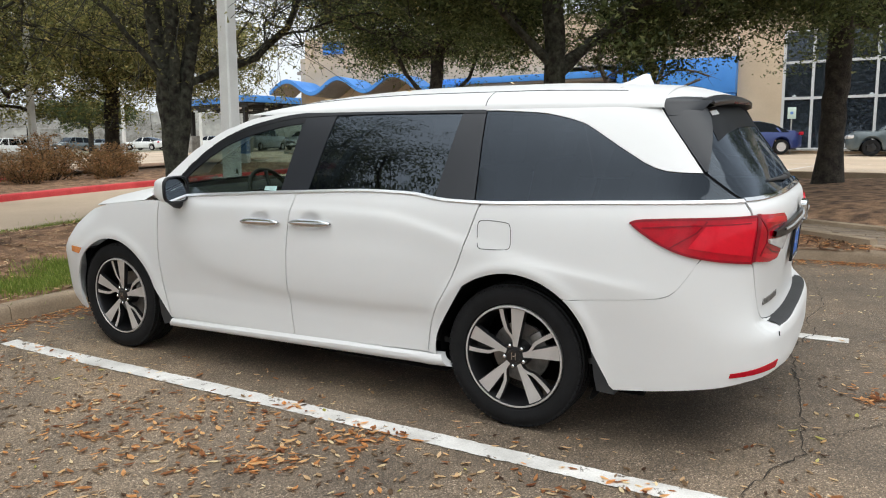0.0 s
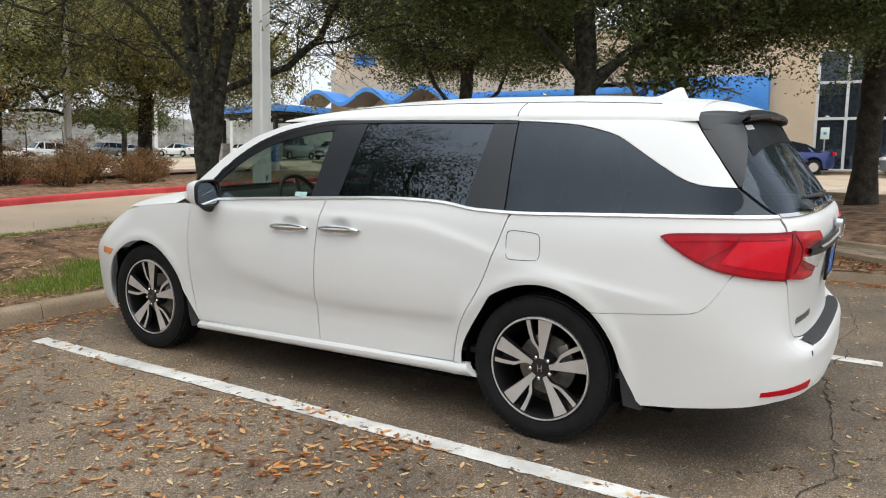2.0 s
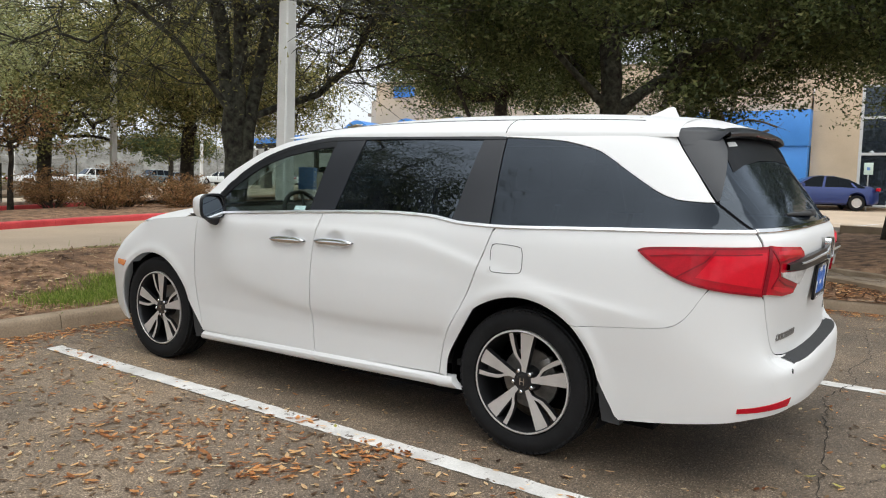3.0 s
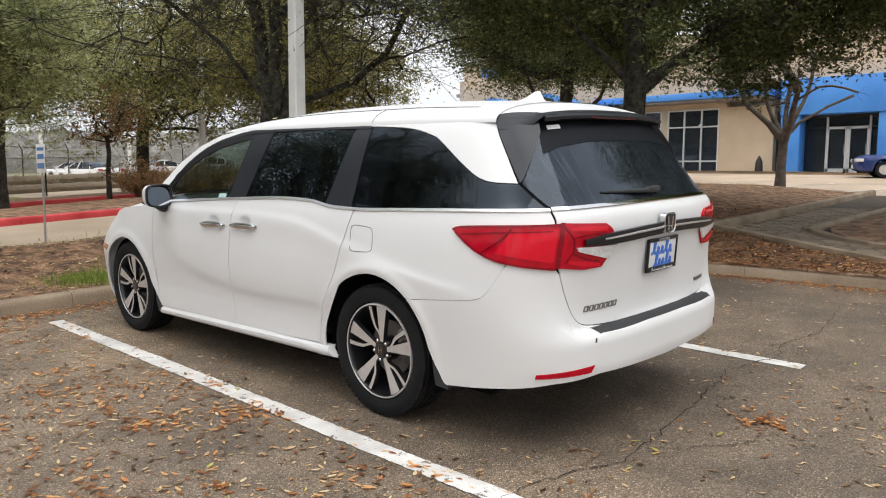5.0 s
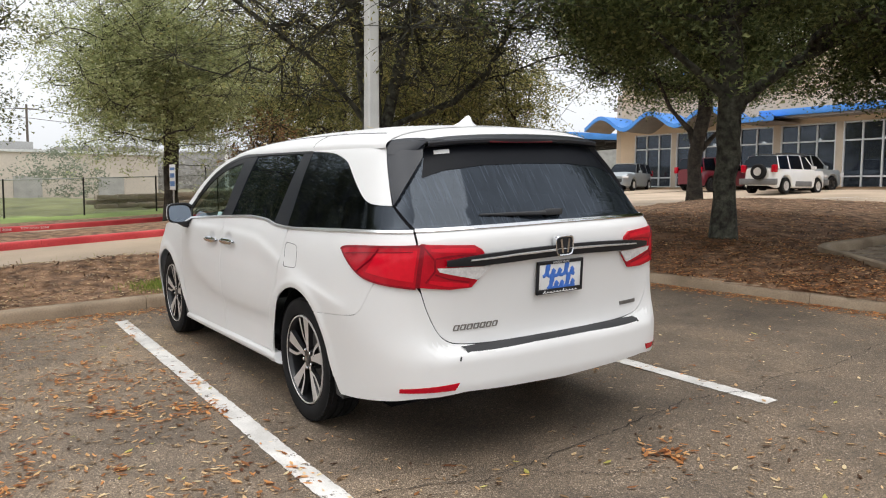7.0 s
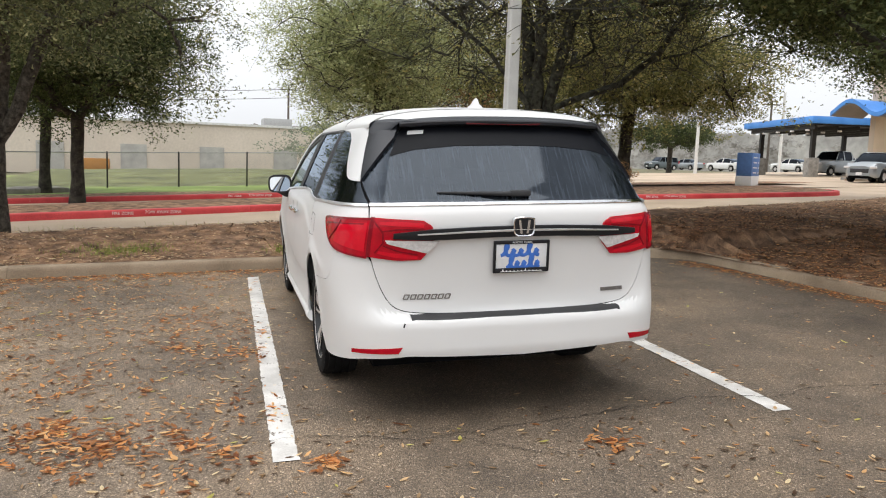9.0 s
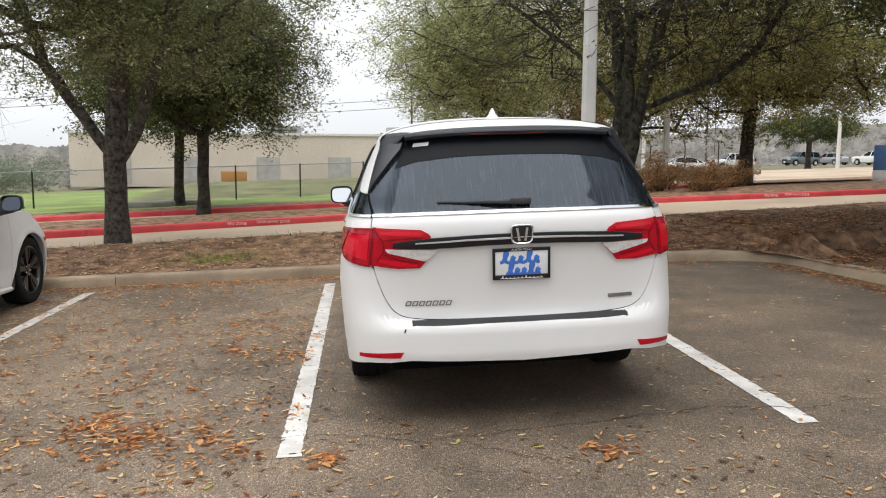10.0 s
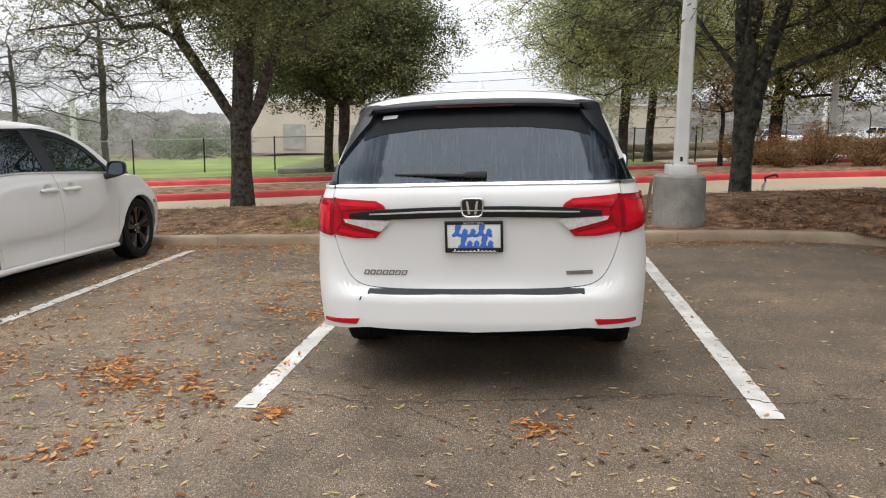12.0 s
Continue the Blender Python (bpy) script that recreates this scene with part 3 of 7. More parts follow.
def sampled(pts, n):
    p = np.array(pts, float)
    d = np.concatenate(([0], np.cumsum(np.hypot(*np.diff(p, axis=0).T) + 1e-9)))
    s = np.linspace(0, d[-1], n + 1)
    return np.stack([np.interp(s, d, p[:, 0]), np.interp(s, d, p[:, 1])], 1)


def rounded(pts, k=3):
    """Corner-cut a polyline, ends kept."""
    p = np.array(pts, float)
    for _ in range(k):
        q, r = 0.75 * p[:-1] + 0.25 * p[1:], 0.25 * p[:-1] + 0.75 * p[1:]
        p = np.concatenate([p[:1], np.stack([q, r], 1).reshape(-1, 2), p[-1:]])
    return [tuple(x) for x in p]


def coons(bot, top, left, right, na, nz):
    b, t, l, r = sampled(bot, na), sampled(top, na), sampled(left, nz), sampled(right, nz)
    i, j = np.linspace(0, 1, na + 1)[None, :, None], np.linspace(0, 1, nz + 1)[:, None, None]
    return ((1 - j) * b[None] + j * t[None] + (1 - i) * l[:, None] + i * r[:, None]
            - ((1 - i) * (1 - j) * b[0] + i * (1 - j) * b[-1] + (1 - i) * j * t[0] + i * j * t[-1]))


def columns(cols, nz):
    """cols: (a, low, high) uprights."""
    c = np.array(cols, float)
    k = np.linspace(0, 1, nz + 1)[:, None]
    return np.stack([np.broadcast_to(c[:, 0], (nz + 1, len(c))), c[:, 1] + (c[:, 2] - c[:, 1]) * k], 2)


def raised(A, off):
    """Points of the skin at A, lifted off it."""
    e = 1e-3
    a, z = A[..., 0], A[..., 1]
    u, v = skin(a, z)
    P = np.stack([u, -v, z], -1)
    ua, va = skin(np.minimum(a + e, MID), z)
    ub, vb = skin(a - e, z)
    uz, vz = skin(a, z + e)
    da, dz = np.stack([ua - ub, -(va - vb), 0 * u], -1), np.stack([uz - u, -(vz - v), 0 * u + e], -1)
    n = np.cross(da, dz)
    n /= np.linalg.norm(n, axis=-1, keepdims=True) + 1e-12
    off = np.asarray(off, float)
    return P + n * (off[..., None] if off.ndim else off), n


def panel(geo, A, off=0.0, thick=0.012, sides=(-1,), mat=0, edge=0.0025):
    """A sheet of the skin with a turned-in edge, on the left (-1) or right (1) flank."""
    P, n = raised(A, off)
    h, w = P.shape[:2]
    rows = np.pad(P, ((1, 1), (1, 1), (0, 0)), mode="edge")
    nn = np.pad(n, ((1, 1), (1, 1), (0, 0)), mode="edge")
    rim = np.ones((h + 2, w + 2), bool)
    rim[1:-1, 1:-1] = False
    th = np.pad(np.broadcast_to(np.asarray(thick, float), (h, w)), 1, mode="edge")[..., None]
    rows[rim] -= nn[rim] * th[rim]
    for s in sides:
        Q = rows.copy()
        Q[..., 1] *= -s
        geo.grid(Q, flip=(s > 0), mat=mat)
    return geo


def ribbon(geo, pts, width, off=0.0, n=40, sides=(-1,), thick=0.004, mat=0, lift=0.0):
    """A band of given width along a line on the skin, domed by lift."""
    p = sampled(pts, n)
    d = np.gradient(p, axis=0)
    d /= np.linalg.norm(d, axis=1, keepdims=True) + 1e-9
    q = np.stack([-d[:, 1], d[:, 0]], 1)
    w = np.interp(np.linspace(0, 1, n + 1), np.linspace(0, 1, len(width)), width) if hasattr(width, "__len__") else np.full(n + 1, width)
    A = np.stack([p + q * (w * k / 2)[:, None] for k in (-1, -0.7, 0, 0.7, 1)])
    P, nn = raised(A, off)
    P[1:4] += nn[1:4] * lift
    rows = np.concatenate([P[:1] - nn[:1] * thick, P, P[-1:] - nn[-1:] * thick])
    for s in sides:
        Q = rows.copy()
        Q[..., 1] *= -s
        geo.grid(Q, flip=(s > 0), mat=mat)
    return geo


ARCH, ARCH_REAR = 0.408, 0.434


def arch_line(c, a0, a1, n=26, r=ARCH, zc=0.372):
    return [(c + r * math.cos(radians(a0 + (a1 - a0) * i / n)), zc + r * math.sin(radians(a0 + (a1 - a0) * i / n))) for i in range(n + 1)]


G = 0.0030  # half a panel gap
BELT = Curve([(-2.62, 1.065), (-2.25, 1.098), (-1.8, 1.125), (-1.36, 1.150), (-.82, 1.172), (-.60, 1.168), (-.38, 1.142), (-.18, 1.138), (.20, 1.152), (.60, 1.168), (1.0, 1.180), (2.0, 1.190)])
ROOFLINE = Curve([(-2.44, 1.12), (-2.25, 1.315), (-2.0, 1.470), (-1.78, 1.540), (-1.45, 1.590), (-.9, 1.602), (-.29, 1.598), (.05, 1.582), (.22, 1.550), (at_u(.37, 1.49), 1.486), (at_u(.54, 1.38), 1.388), (at_u(.66, 1.32), 1.326), (at_u(.74, 1.31), 1.309), (at_u(.86, 1.305), 1.305), (1.6, 1.305)])
DOOR_1 = [(-2.468, .284), (-2.520, .50), (-2.534, .714), (-2.530, .90), (-2.516, 1.066)]
DOOR_2 = [(-1.405, .302), (-1.428, .45), (-1.432, .63), (-1.422, .966), (-1.372, 1.148)]
DOOR_3 = [(-.478, .337), (-.462, .47), (-.430, .57), (-.320, .751), (-.237, .977), (-.185, 1.136)]
SEAM = [(.30, .706), (.45, .722), (at_u(.62, .74), .742), (at_u(.73, .76), .757), (at_u(.78, .79), .785), (at_u(.83, .86), .850), (at_u(.885, .945), .945)]
GATE = [(at_v(.802, .925), .925), (at_v(.775, .82), .82), (at_v(.735, .72), .72), (at_v(.685, .65), .652), (at_v(.60, .615), .622), (at_v(.3, .61), .614), (MID, .612)]
GAP_UP = [(at_v(.802, .925), .925), (at_v(.805, 1.0), 1.0), (at_v(.802, 1.11), 1.11), (at_v(.790, 1.188), 1.186)]
GAP_A = GAP_UP[-1][0]
GLASS_EDGE = [(GAP_A, 1.19), (at_u(.868, 1.308), 1.308), (at_u(.775, 1.43), 1.43), (at_u(.690, 1.54), 1.54), (at_u(.635, 1.62), 1.62)]


def moved(pts, da=0.0, dz=0.0):
    return [(a + da, z + dz) for a, z in pts]


def belt(a0, a1, dz=0.0, n=24):
    return [(a0 + (a1 - a0) * i / n, float(BELT(a0 + (a1 - a0) * i / n)) + dz) for i in range(n + 1)]


def roofline(a0, a1, dz=0.0, n=24):
    return [(a0 + (a1 - a0) * i / n, float(ROOFLINE(a0 + (a1 - a0) * i / n)) + dz) for i in range(n + 1)]


def roof_height(u, v):
    """The roof's crown over (u, v)."""
    e = float(HALF(1.60))
    z0 = 1.595
    top = float(ROOF_TOP(u))
    return z0 + (top - z0) * max(0.0, 1 - (abs(v) / e) ** 2.3) ** (1 / 2.3)


ROOF_TOP = Curve([(-2.05, 1.60), (-1.8, 1.655), (-1.5, 1.700), (-1.1, 1.735), (-.6, 1.750), (-.1, 1.750), (.3, 1.737), (.66, 1.712), (1.1, 1.67)])


def wheel_parts(car, c, out, face, dark, tyre_mat=RUBBER):
    """A tyre with its rim, brake and bolts; out: -1 on the left flank, 1 on the right."""
    g = Geo()
    prof = [(-.088, .266), (-.106, .276), (-.116, .305), (-.113, .335), (-.103, .354), (-.092, .3635)]
    y = -.092
    for k in range(4):
        prof += [(y + .006, .369), (y + .034, .370), (y + .035, .362), (y + .041, .362)]
        y += .0455
    prof += [(.092, .3635), (.103, .354), (.113, .335), (.116, .305), (.106, .276), (.088, .266), (.07, .250), (-.07, .250)]
    g.lathe(prof, 64, closed=True)
    for k in range(64):  # shoulder blocks
        w = 2 * math.pi * k / 64
        for s in (-1, 1):
            m = Matrix.Rotation(-w, 4, "Y") @ Matrix.Translation((.3565, s * .0985, 0))
            g.box((0, 0, 0), (.012, .012, .026), m)
    wheel = part("wheel", g, tyre_mat, car, "black rubber tyre on a five-spoke alloy rim", at=Matrix.Translation(c) @ Matrix.Diagonal((1, out, 1, 1)))
    wide = Matrix.Diagonal((1.078, 1, 1.078, 1))
    b = Geo()  # barrel and lip; +y is outwards
    b.lathe([(.094, .247), (.104, .244), (.104, .236), (.094, .231), (.070, .226), (-.08, .215), (-.09, .24)], 64, mat=0)
    part("rim_lip", Geo().lathe([(.090, .2475), (.1055, .2445), (.107, .238), (.100, .2345), (.088, .233)], 72), face, wheel, "machined rim edge", at=wide)
    part("rim_barrel", b, dark, wheel, at=wide)
    sp = Geo()
    for k in range(5):
        t0 = radians(90 + 72 * k - 5)
        m = Matrix.Rotation(-t0, 4, "Y")

        def bar(r0, r1, a0, a1, w0, w1, y0, y1, mat, depth=.026, bend=0.0):
            rows = []
            for i in range(11):
                s = i / 10
                r = r0 + (r1 - r0) * s
                a = radians(a0 + (a1 - a0) * s if bend == 0 else float(np.interp(r, [.06, .095, .125, .18, .24], [2, 13, 22, 22, 20.5])))
                wd = (w0 + (w1 - w0) * s) / 2
                yy = y0 + (y1 - y0) * s
                ct, ta = Vector((math.cos(a), 0, math.sin(a))), Vector((-math.sin(a), 0, math.cos(a)))
                p = ct * r
                row = [p + ta * wd * 0.94 + Vector((0, yy, 0)), p - ta * wd * 0.94 + Vector((0, yy, 0)),
                       p - ta * wd * 1.0 + Vector((0, yy - .005, 0)), p - ta * wd * 1.12 + Vector((0, yy - depth, 0)),
                       p + ta * wd * 1.12 + Vector((0, yy - depth, 0)), p + ta * wd * 1.0 + Vector((0, yy - .005, 0))]
                rows.append([m @ q for q in row])
            n0 = len(sp.f)
            sp.grid(rows, wrap=True, flip=True)
            for q in range(n0, len(sp.f)):
                sp.m[q] = 0 if (q - n0) % 6 == 0 else 1
        bar(.045, .240, 0, -1, .024, .078, .080, .096, 0)
        bar(.065, .240, 2, 20, .013, .024, .082, .095, 0, bend=1)
    fixed_normals(part("spokes", sp, [face, dark], wheel, "silver and black twin spokes", at=wide))
    hub = Geo().lathe([(.0, .0), (.0, .07), (.06, .066), (.076, .056), (.082, .034), (.082, .0)], 40)
    part("hub", hub, dark, wheel)
    cap = Geo().lathe([(.078, .036), (.086, .033), (.088, .0)], 32)
    cap.box((-.010, .0885, 0), (.005, .003, .036), mat=1).box((.010, .0885, 0), (.005, .003, .036), mat=1).box((0, .0885, 0), (.016, .003, .005), mat=1)
    part("hub_cap", cap, [dark, CHROME], wheel)
    for k in range(5):
        w = radians(90 + 72 * k + 28)
        n = Geo().lathe([(.06, .0105), (.084, .0105), (.089, .006), (.089, .0)], 10, c=(.056 * math.cos(w), 0, .056 * math.sin(w)))
        part("lug_nut", n, CHROME, wheel)
    d = Geo().lathe([(.0, .0), (.0, .155), (-.022, .155), (-.022, .0)], 48)
    part("brake_disc", d, STEEL, wheel)
    cal = Geo().box((.115, .01, .065), (.07, .05, .12), Matrix.Rotation(radians(-30), 4, "Y"), bevel=.01)
    part("brake_caliper", cal, STEEL, wheel)
    return wheel


def scrawl(y0, y1, z, h, loops, tall, r, x):
    """Slanting brush loops in a row, like flowing print that cannot be read; the loops named in tall reach higher."""
    pts, per = [], 10
    for i in range(loops * per + 1):
        k, t = i // per, 2 * math.pi * (i % per) / per
        up_ = h * (.95 if k in tall else .42)
        zz = up_ * .5 * (1 - math.cos(t))
        yy = y0 + (y1 - y0) * i / (loops * per) + .30 * (y1 - y0) / loops * math.sin(t) + .22 * zz
        pts.append((x, yy, z - .45 * h + zz))
    g = Geo().tube(pts, [r * (.75 + .5 * abs(math.sin(.31 * i))) for i in range(len(pts))], 6)
    g.v = [(x + (p[0] - x) * .3, p[1], p[2]) for p in g.v]
    return g


def minivan(name, label, at, wheel_face, wheel_dark, mirror_mat, handle_mat, front_glass, plate=True):
    car = thing(name, label, "minivan", "parked cars", at=at)
    both = (-1, 1)
    # front fender with nose
    for s, nm in ((-1, "fender"), (1, "fender")):
        g = Geo()
        nose_a = U_FRONT - BEND * math.pi / 2
        cols = []
        top = lambda a: float(np.interp(a, [nose_a, -4.1, -3.75, -3.4, -3.0, -2.52], [.70, .79, .885, .962, 1.020, 1.066]))
        for i in range(17):
            a = nose_a + (-3.408 - nose_a) * i / 16
            cols.append((a, .215 + .02 * (i / 16), top(a)))
        for a, z in arch_line(-3.0, 180, 15):
            cols.append((a, z, top(a)))
        cols += [(-2.585, .450, top(-2.585)), (-2.56, .42, top(-2.56))]
        A = columns(cols, 14)
        edge = sampled(moved(DOOR_1, -G), 14)
        edge[:, 0] = np.minimum(edge[:, 0], -2.47)
        A = np.concatenate([A, np.array(edge)[:, None, :]], 1)
        panel(g, A, sides=(s,))
        part(nm, g, WHITE_PAINT, car)
        # doors
        for nm2, L, Rr in (("front_door", DOOR_1, DOOR_2), ("sliding_door", DOOR_2, DOOR_3)):
            l, r = moved(rounded(L), G), moved(rounded(Rr), -G)
            bot = [l[0], r[0]]
            topc = belt(l[-1][0], r[-1][0], -.002)
            d = Geo()
            panel(d, coons(bot, topc, l, r, 84, 56), sides=(s,))
            dr = part(nm2, d, WHITE_PAINT, car)
            # handle bar bridging its cup
            hu, hz = HANDLES[0] if nm2 == "front_door" else HANDLES[1]
            bar = Geo()
            rows = []
            for x in np.linspace(-1, 1, 23):
                th = np.linspace(0, 2 * math.pi, 15)[:-1]
                hh = max(.004, .0225 * (1 - .55 * abs(x) ** 3.5) * (1 if abs(x) < .99 else .3))
                A = np.stack([np.full(14, hu + .146 * x), hz - .002 + .003 * x + hh * np.sin(th)], -1)[None]
                uu, vv = skin(A[0, :, 0], A[0, :, 1])
                out = vv + dish(A[0, :, 0], A[0, :, 1], hu, hz) + .018 - .006 * abs(x) ** 4 + .013 * np.cos(th)
                rows.append(np.stack([uu, -out, A[0, :, 1]], -1))
            rows = np.array(rows)
            rows[..., 1] *= -s
            bar.grid(rows, wrap=True)
            fixed_normals(part("door_handle", bar, handle_mat, dr, "door handle bar"))
        # sill
        g = Geo()
        panel(g, coons([(-2.50, .215), (-.43, .250)], [(-2.462, .278), (-.40, .332)], [(-2.50, .215), (-2.462, .278)], [(-.35, .262), (-.40, .332)], 40, 5), off=np.broadcast_to(np.array([-.012, .012, .021, .024, .020, .004])[:, None], (6, 41)), thick=.05, sides=(s,))
        part("side_sill", g, WHITE_PAINT, car)
        # rear quarter
        g = Geo()
        inner = arch_line(0, 188, 51, 36, ARCH_REAR)
        outer = moved(rounded(DOOR_3), G) + belt(-.175, GAP_A - .004, -.002, 30)
        left = [inner[0], (-.445, .335), outer[0]]
        up = moved(rounded(SEAM), -.0, G * .4) + [(GAP_UP[1][0] - .004, 1.0), (GAP_UP[2][0] - .004, 1.11), (GAP_A - .004, outer[-1][1])]
        right = [inner[-1]] + up
        panel(g, coons(inner, outer, left, right, 60, 26), sides=(s,))
        q = part("rear_quarter_panel", g, WHITE_PAINT, car)
        if s < 0:
            f = Geo()
            fo = [(-.180, .935), (-.188, 1.025), (-.178, 1.052), (-.15, 1.058), (-.03, 1.052), (-.006, 1.04), (.001, .95), (-.008, .925), (-.03, .918), (-.15, .914), (-.173, .92)]
            ribbon(f, rounded(fo + fo[:3], 2), .0032, off=.0008, n=90, thick=.002)
            part("fuel_door", f, BLACK_ROUGH, q, "thin outline of the fuel filler door")
        # mud flaps
        for poly in ([(.405, .50), (.432, .50), (.460, .44), (.530, .305), (.525, .265), (.440, .270), (.425, .34)], [(-2.605, .478), (-2.575, .478), (-2.545, .42), (-2.462, .30), (-2.470, .245), (-2.56, .225), (-2.585, .30)]):
            mf = Geo().prism(poly, .16, Matrix(((1, 0, 0, 0), (0, 0, 1, s * .872 - .08), (0, 1, 0, 0), (0, 0, 0, 1))))
            fixed_normals(part("mud_flap", mf, BLACK_ROUGH, car))
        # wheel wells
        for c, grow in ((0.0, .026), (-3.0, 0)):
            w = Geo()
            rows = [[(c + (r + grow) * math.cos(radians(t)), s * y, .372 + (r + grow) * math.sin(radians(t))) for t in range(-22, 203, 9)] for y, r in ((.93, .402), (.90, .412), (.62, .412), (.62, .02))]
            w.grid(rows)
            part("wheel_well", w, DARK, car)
        # windows
        front_top = roofline(-2.40, -1.56)
        fl = [(-2.40, float(BELT(-2.40)) + .012), (-2.40, float(ROOFLINE(-2.40)))]
        win = Geo()
        panel(win, coons(belt(-2.40, -1.500, .010), front_top, fl, [(-1.500, float(BELT(-1.5)) + .01), (-1.47, 1.4), (-1.445, float(ROOFLINE(-1.445)))], 30, 14), off=-.010, thick=.004, sides=(s,))
        fw = part("front_window", win, front_glass, car, "front door glass")
        if s < 0:
            part("window_label", panel(Geo(), coons([(-1.630, 1.154), (-1.540, 1.155)], [(-1.627, 1.179), (-1.537, 1.181)], [(-1.630, 1.154), (-1.627, 1.179)], [(-1.540, 1.155), (-1.537, 1.181)], 3, 2), off=-.005, thick=.002), LABEL_PALE, fw, "pale window label")
        win = Geo()
        panel(win, coons(belt(-1.300, -.455, .010), roofline(-1.215, -.385, -.016), [(-1.300, float(BELT(-1.3)) + .01), (-1.215, float(ROOFLINE(-1.215)) - .016)], [(-.455, float(BELT(-.455)) + .01), (-.385, float(ROOFLINE(-.385)) - .016)], 26, 12), off=-.008, thick=.004, sides=(s,))
        part("sliding_door_window", win, SIDE_GLASS, car, "dark tinted window with branch reflections")
        win = Geo()
        panel(win, coons(belt(-.215, GAP_A - .004, .008), roofline(-.245, at_u(.866, 1.305), -.003, 40), [(-.215, float(BELT(-.2)) + .008), (-.245, float(ROOFLINE(-.245)) - .004)], [(GAP_A - .004, float(BELT(GAP_A)) + .008), (at_u(.866, 1.305), 1.302)], 50, 16), off=-.004, thick=.006, sides=(s,))
        part("quarter_window", win, QUARTER_GLASS, car, "dusty dark tinted rear side glass")
        # black pillars and window surround
        for p0, p1, p2, p3 in ((-1.500, -1.300, -1.215, -1.445), (-.455, -.222, -.252, -.385)):
            pc = Geo()
            panel(pc, coons(belt(p0, p1, .006, 6), roofline(p3, p2, .0, 6), [(p0, float(BELT(p0)) + .006), (p3, float(ROOFLINE(p3)))], [(p1, float(BELT(p1)) + .006), (p2, float(ROOFLINE(p2)))], 6, 12), off=-.003, thick=.01, sides=(s,))
            part("pillar_cover", pc, PILLAR, car, "dark grey pillar cover")
        fr = Geo()
        ribbon(fr, roofline(-2.50, -.25, .0, 50), .026, off=.0, n=70, sides=(s,), thick=.012)
        ribbon(fr, [(a, z - .030) for a, z in roofline(-2.44, -1.44, .0, 40)], .040, off=-.002, n=50, sides=(s,), thick=.008)
        part("window_surround", fr, BLACK_TRIM, car)
        tri = Geo()
        panel(tri, coons([(-2.60, 1.075), (-2.36, float(BELT(-2.36)) + .006)], [(-2.52, 1.085), (-2.36, float(ROOFLINE(-2.36)) - .02)], [(-2.60, 1.075), (-2.52, 1.085)], [(-2.36, float(BELT(-2.36)) + .006), (-2.36, float(ROOFLINE(-2.36)) - .02)], 8, 6), off=.001, sides=(s,))
        part("mirror_base_panel", tri, BLACK_TRIM, car)
        ch = Geo()
        ribbon(ch, belt(-2.50, GAP_A - .003, .003, 70), .016, off=.006, n=120, sides=(s,), thick=.008, lift=.003)
        part("belt_moulding", ch, BRIGHT_STRIP, car, "chrome strip under the windows")
        # body-coloured roof side: from the window tops to the roof edge, and the rear pillar
        rs = Geo()
        n = 70
        lowc = [(-2.56, 1.082), (-2.50, 1.10)] + [(a, z + .012) for a, z in roofline(-2.42, -.25, 0, 40)] + roofline(-.24, at_u(.865, 1.305), .0, 30)
        hi = [(-2.60, 1.115), (-2.50, 1.20), (-2.30, 1.375), (-2.08, 1.50), (-1.85, 1.575), (-1.65, 1.600)] + [(-1.4, 1.603), (.2, 1.603), (at_u(.50, 1.60), 1.602), (at_u(.645, 1.604), 1.604)]
        panel(rs, coons(lowc, hi, [lowc[0], hi[0]], [lowc[-1], (at_u(.772, 1.43), 1.43), (at_u(.688, 1.54), 1.54), hi[-1]], n, 12), sides=(s,), thick=.006)
        part("roof_side", rs, WHITE_PAINT, car)
        # black tail pillar between roof side and rear glass
        tp = Geo()
        le = moved(GLASS_EDGE[1:], .004)
        re = [(le[0][0] + .012, 1.310), (at_v(.612, 1.53), 1.53), (at_v(.56, 1.62), 1.62)]
        A = coons([le[0], re[0]], [le[-1], re[-1]], rounded(le, 2), re, 14, 24)
        ridge = np.interp(A[..., 1], [1.19, 1.24, 1.32, 1.43, 1.54, 1.62], [0, .001, .006, .012, .020, .030]) * (np.linspace(0, 1, 15)[None] ** 1.6)
        panel(tp, A, off=.003 + ridge, thick=.010 + ridge, sides=(s,))
        part("tail_pillar_cover", tp, PILLAR, car, "black cover beside the rear glass")
        part("panel_seal", ribbon(Geo(), GLASS_EDGE, .03, off=-.008, n=40, sides=(s,)), DARK, car)
        # mirror
        mi = Geo()
        arm = .09 if s > 0 else 0

        def ring(cx, cy, sy, sz, q=.55):
            cy += arm
            return [(cx - .10 * sy * math.copysign(abs(math.cos(t)) ** q, math.cos(t)), s * cy - s * sy * math.copysign(abs(math.cos(t)) ** q, math.cos(t)), 1.145 + sz * math.copysign(abs(math.sin(t)) ** (q + .05), math.sin(t))) for t in np.linspace(0, 2 * math.pi, 33)[:-1]]
        mi.grid([ring(cx, cy, sy, sz) for cx, cy, sy, sz in ((-2.405, 1.02, .01, .01), (-2.398, 1.025, .05, .042), (-2.37, 1.032, .085, .066), (-2.32, 1.038, .101, .078), (-2.275, 1.040, .105, .082), (-2.262, 1.040, .104, .081))], wrap=True)
        mo = fixed_normals(part("side_mirror", mi, mirror_mat, car, "door mirror housing"))
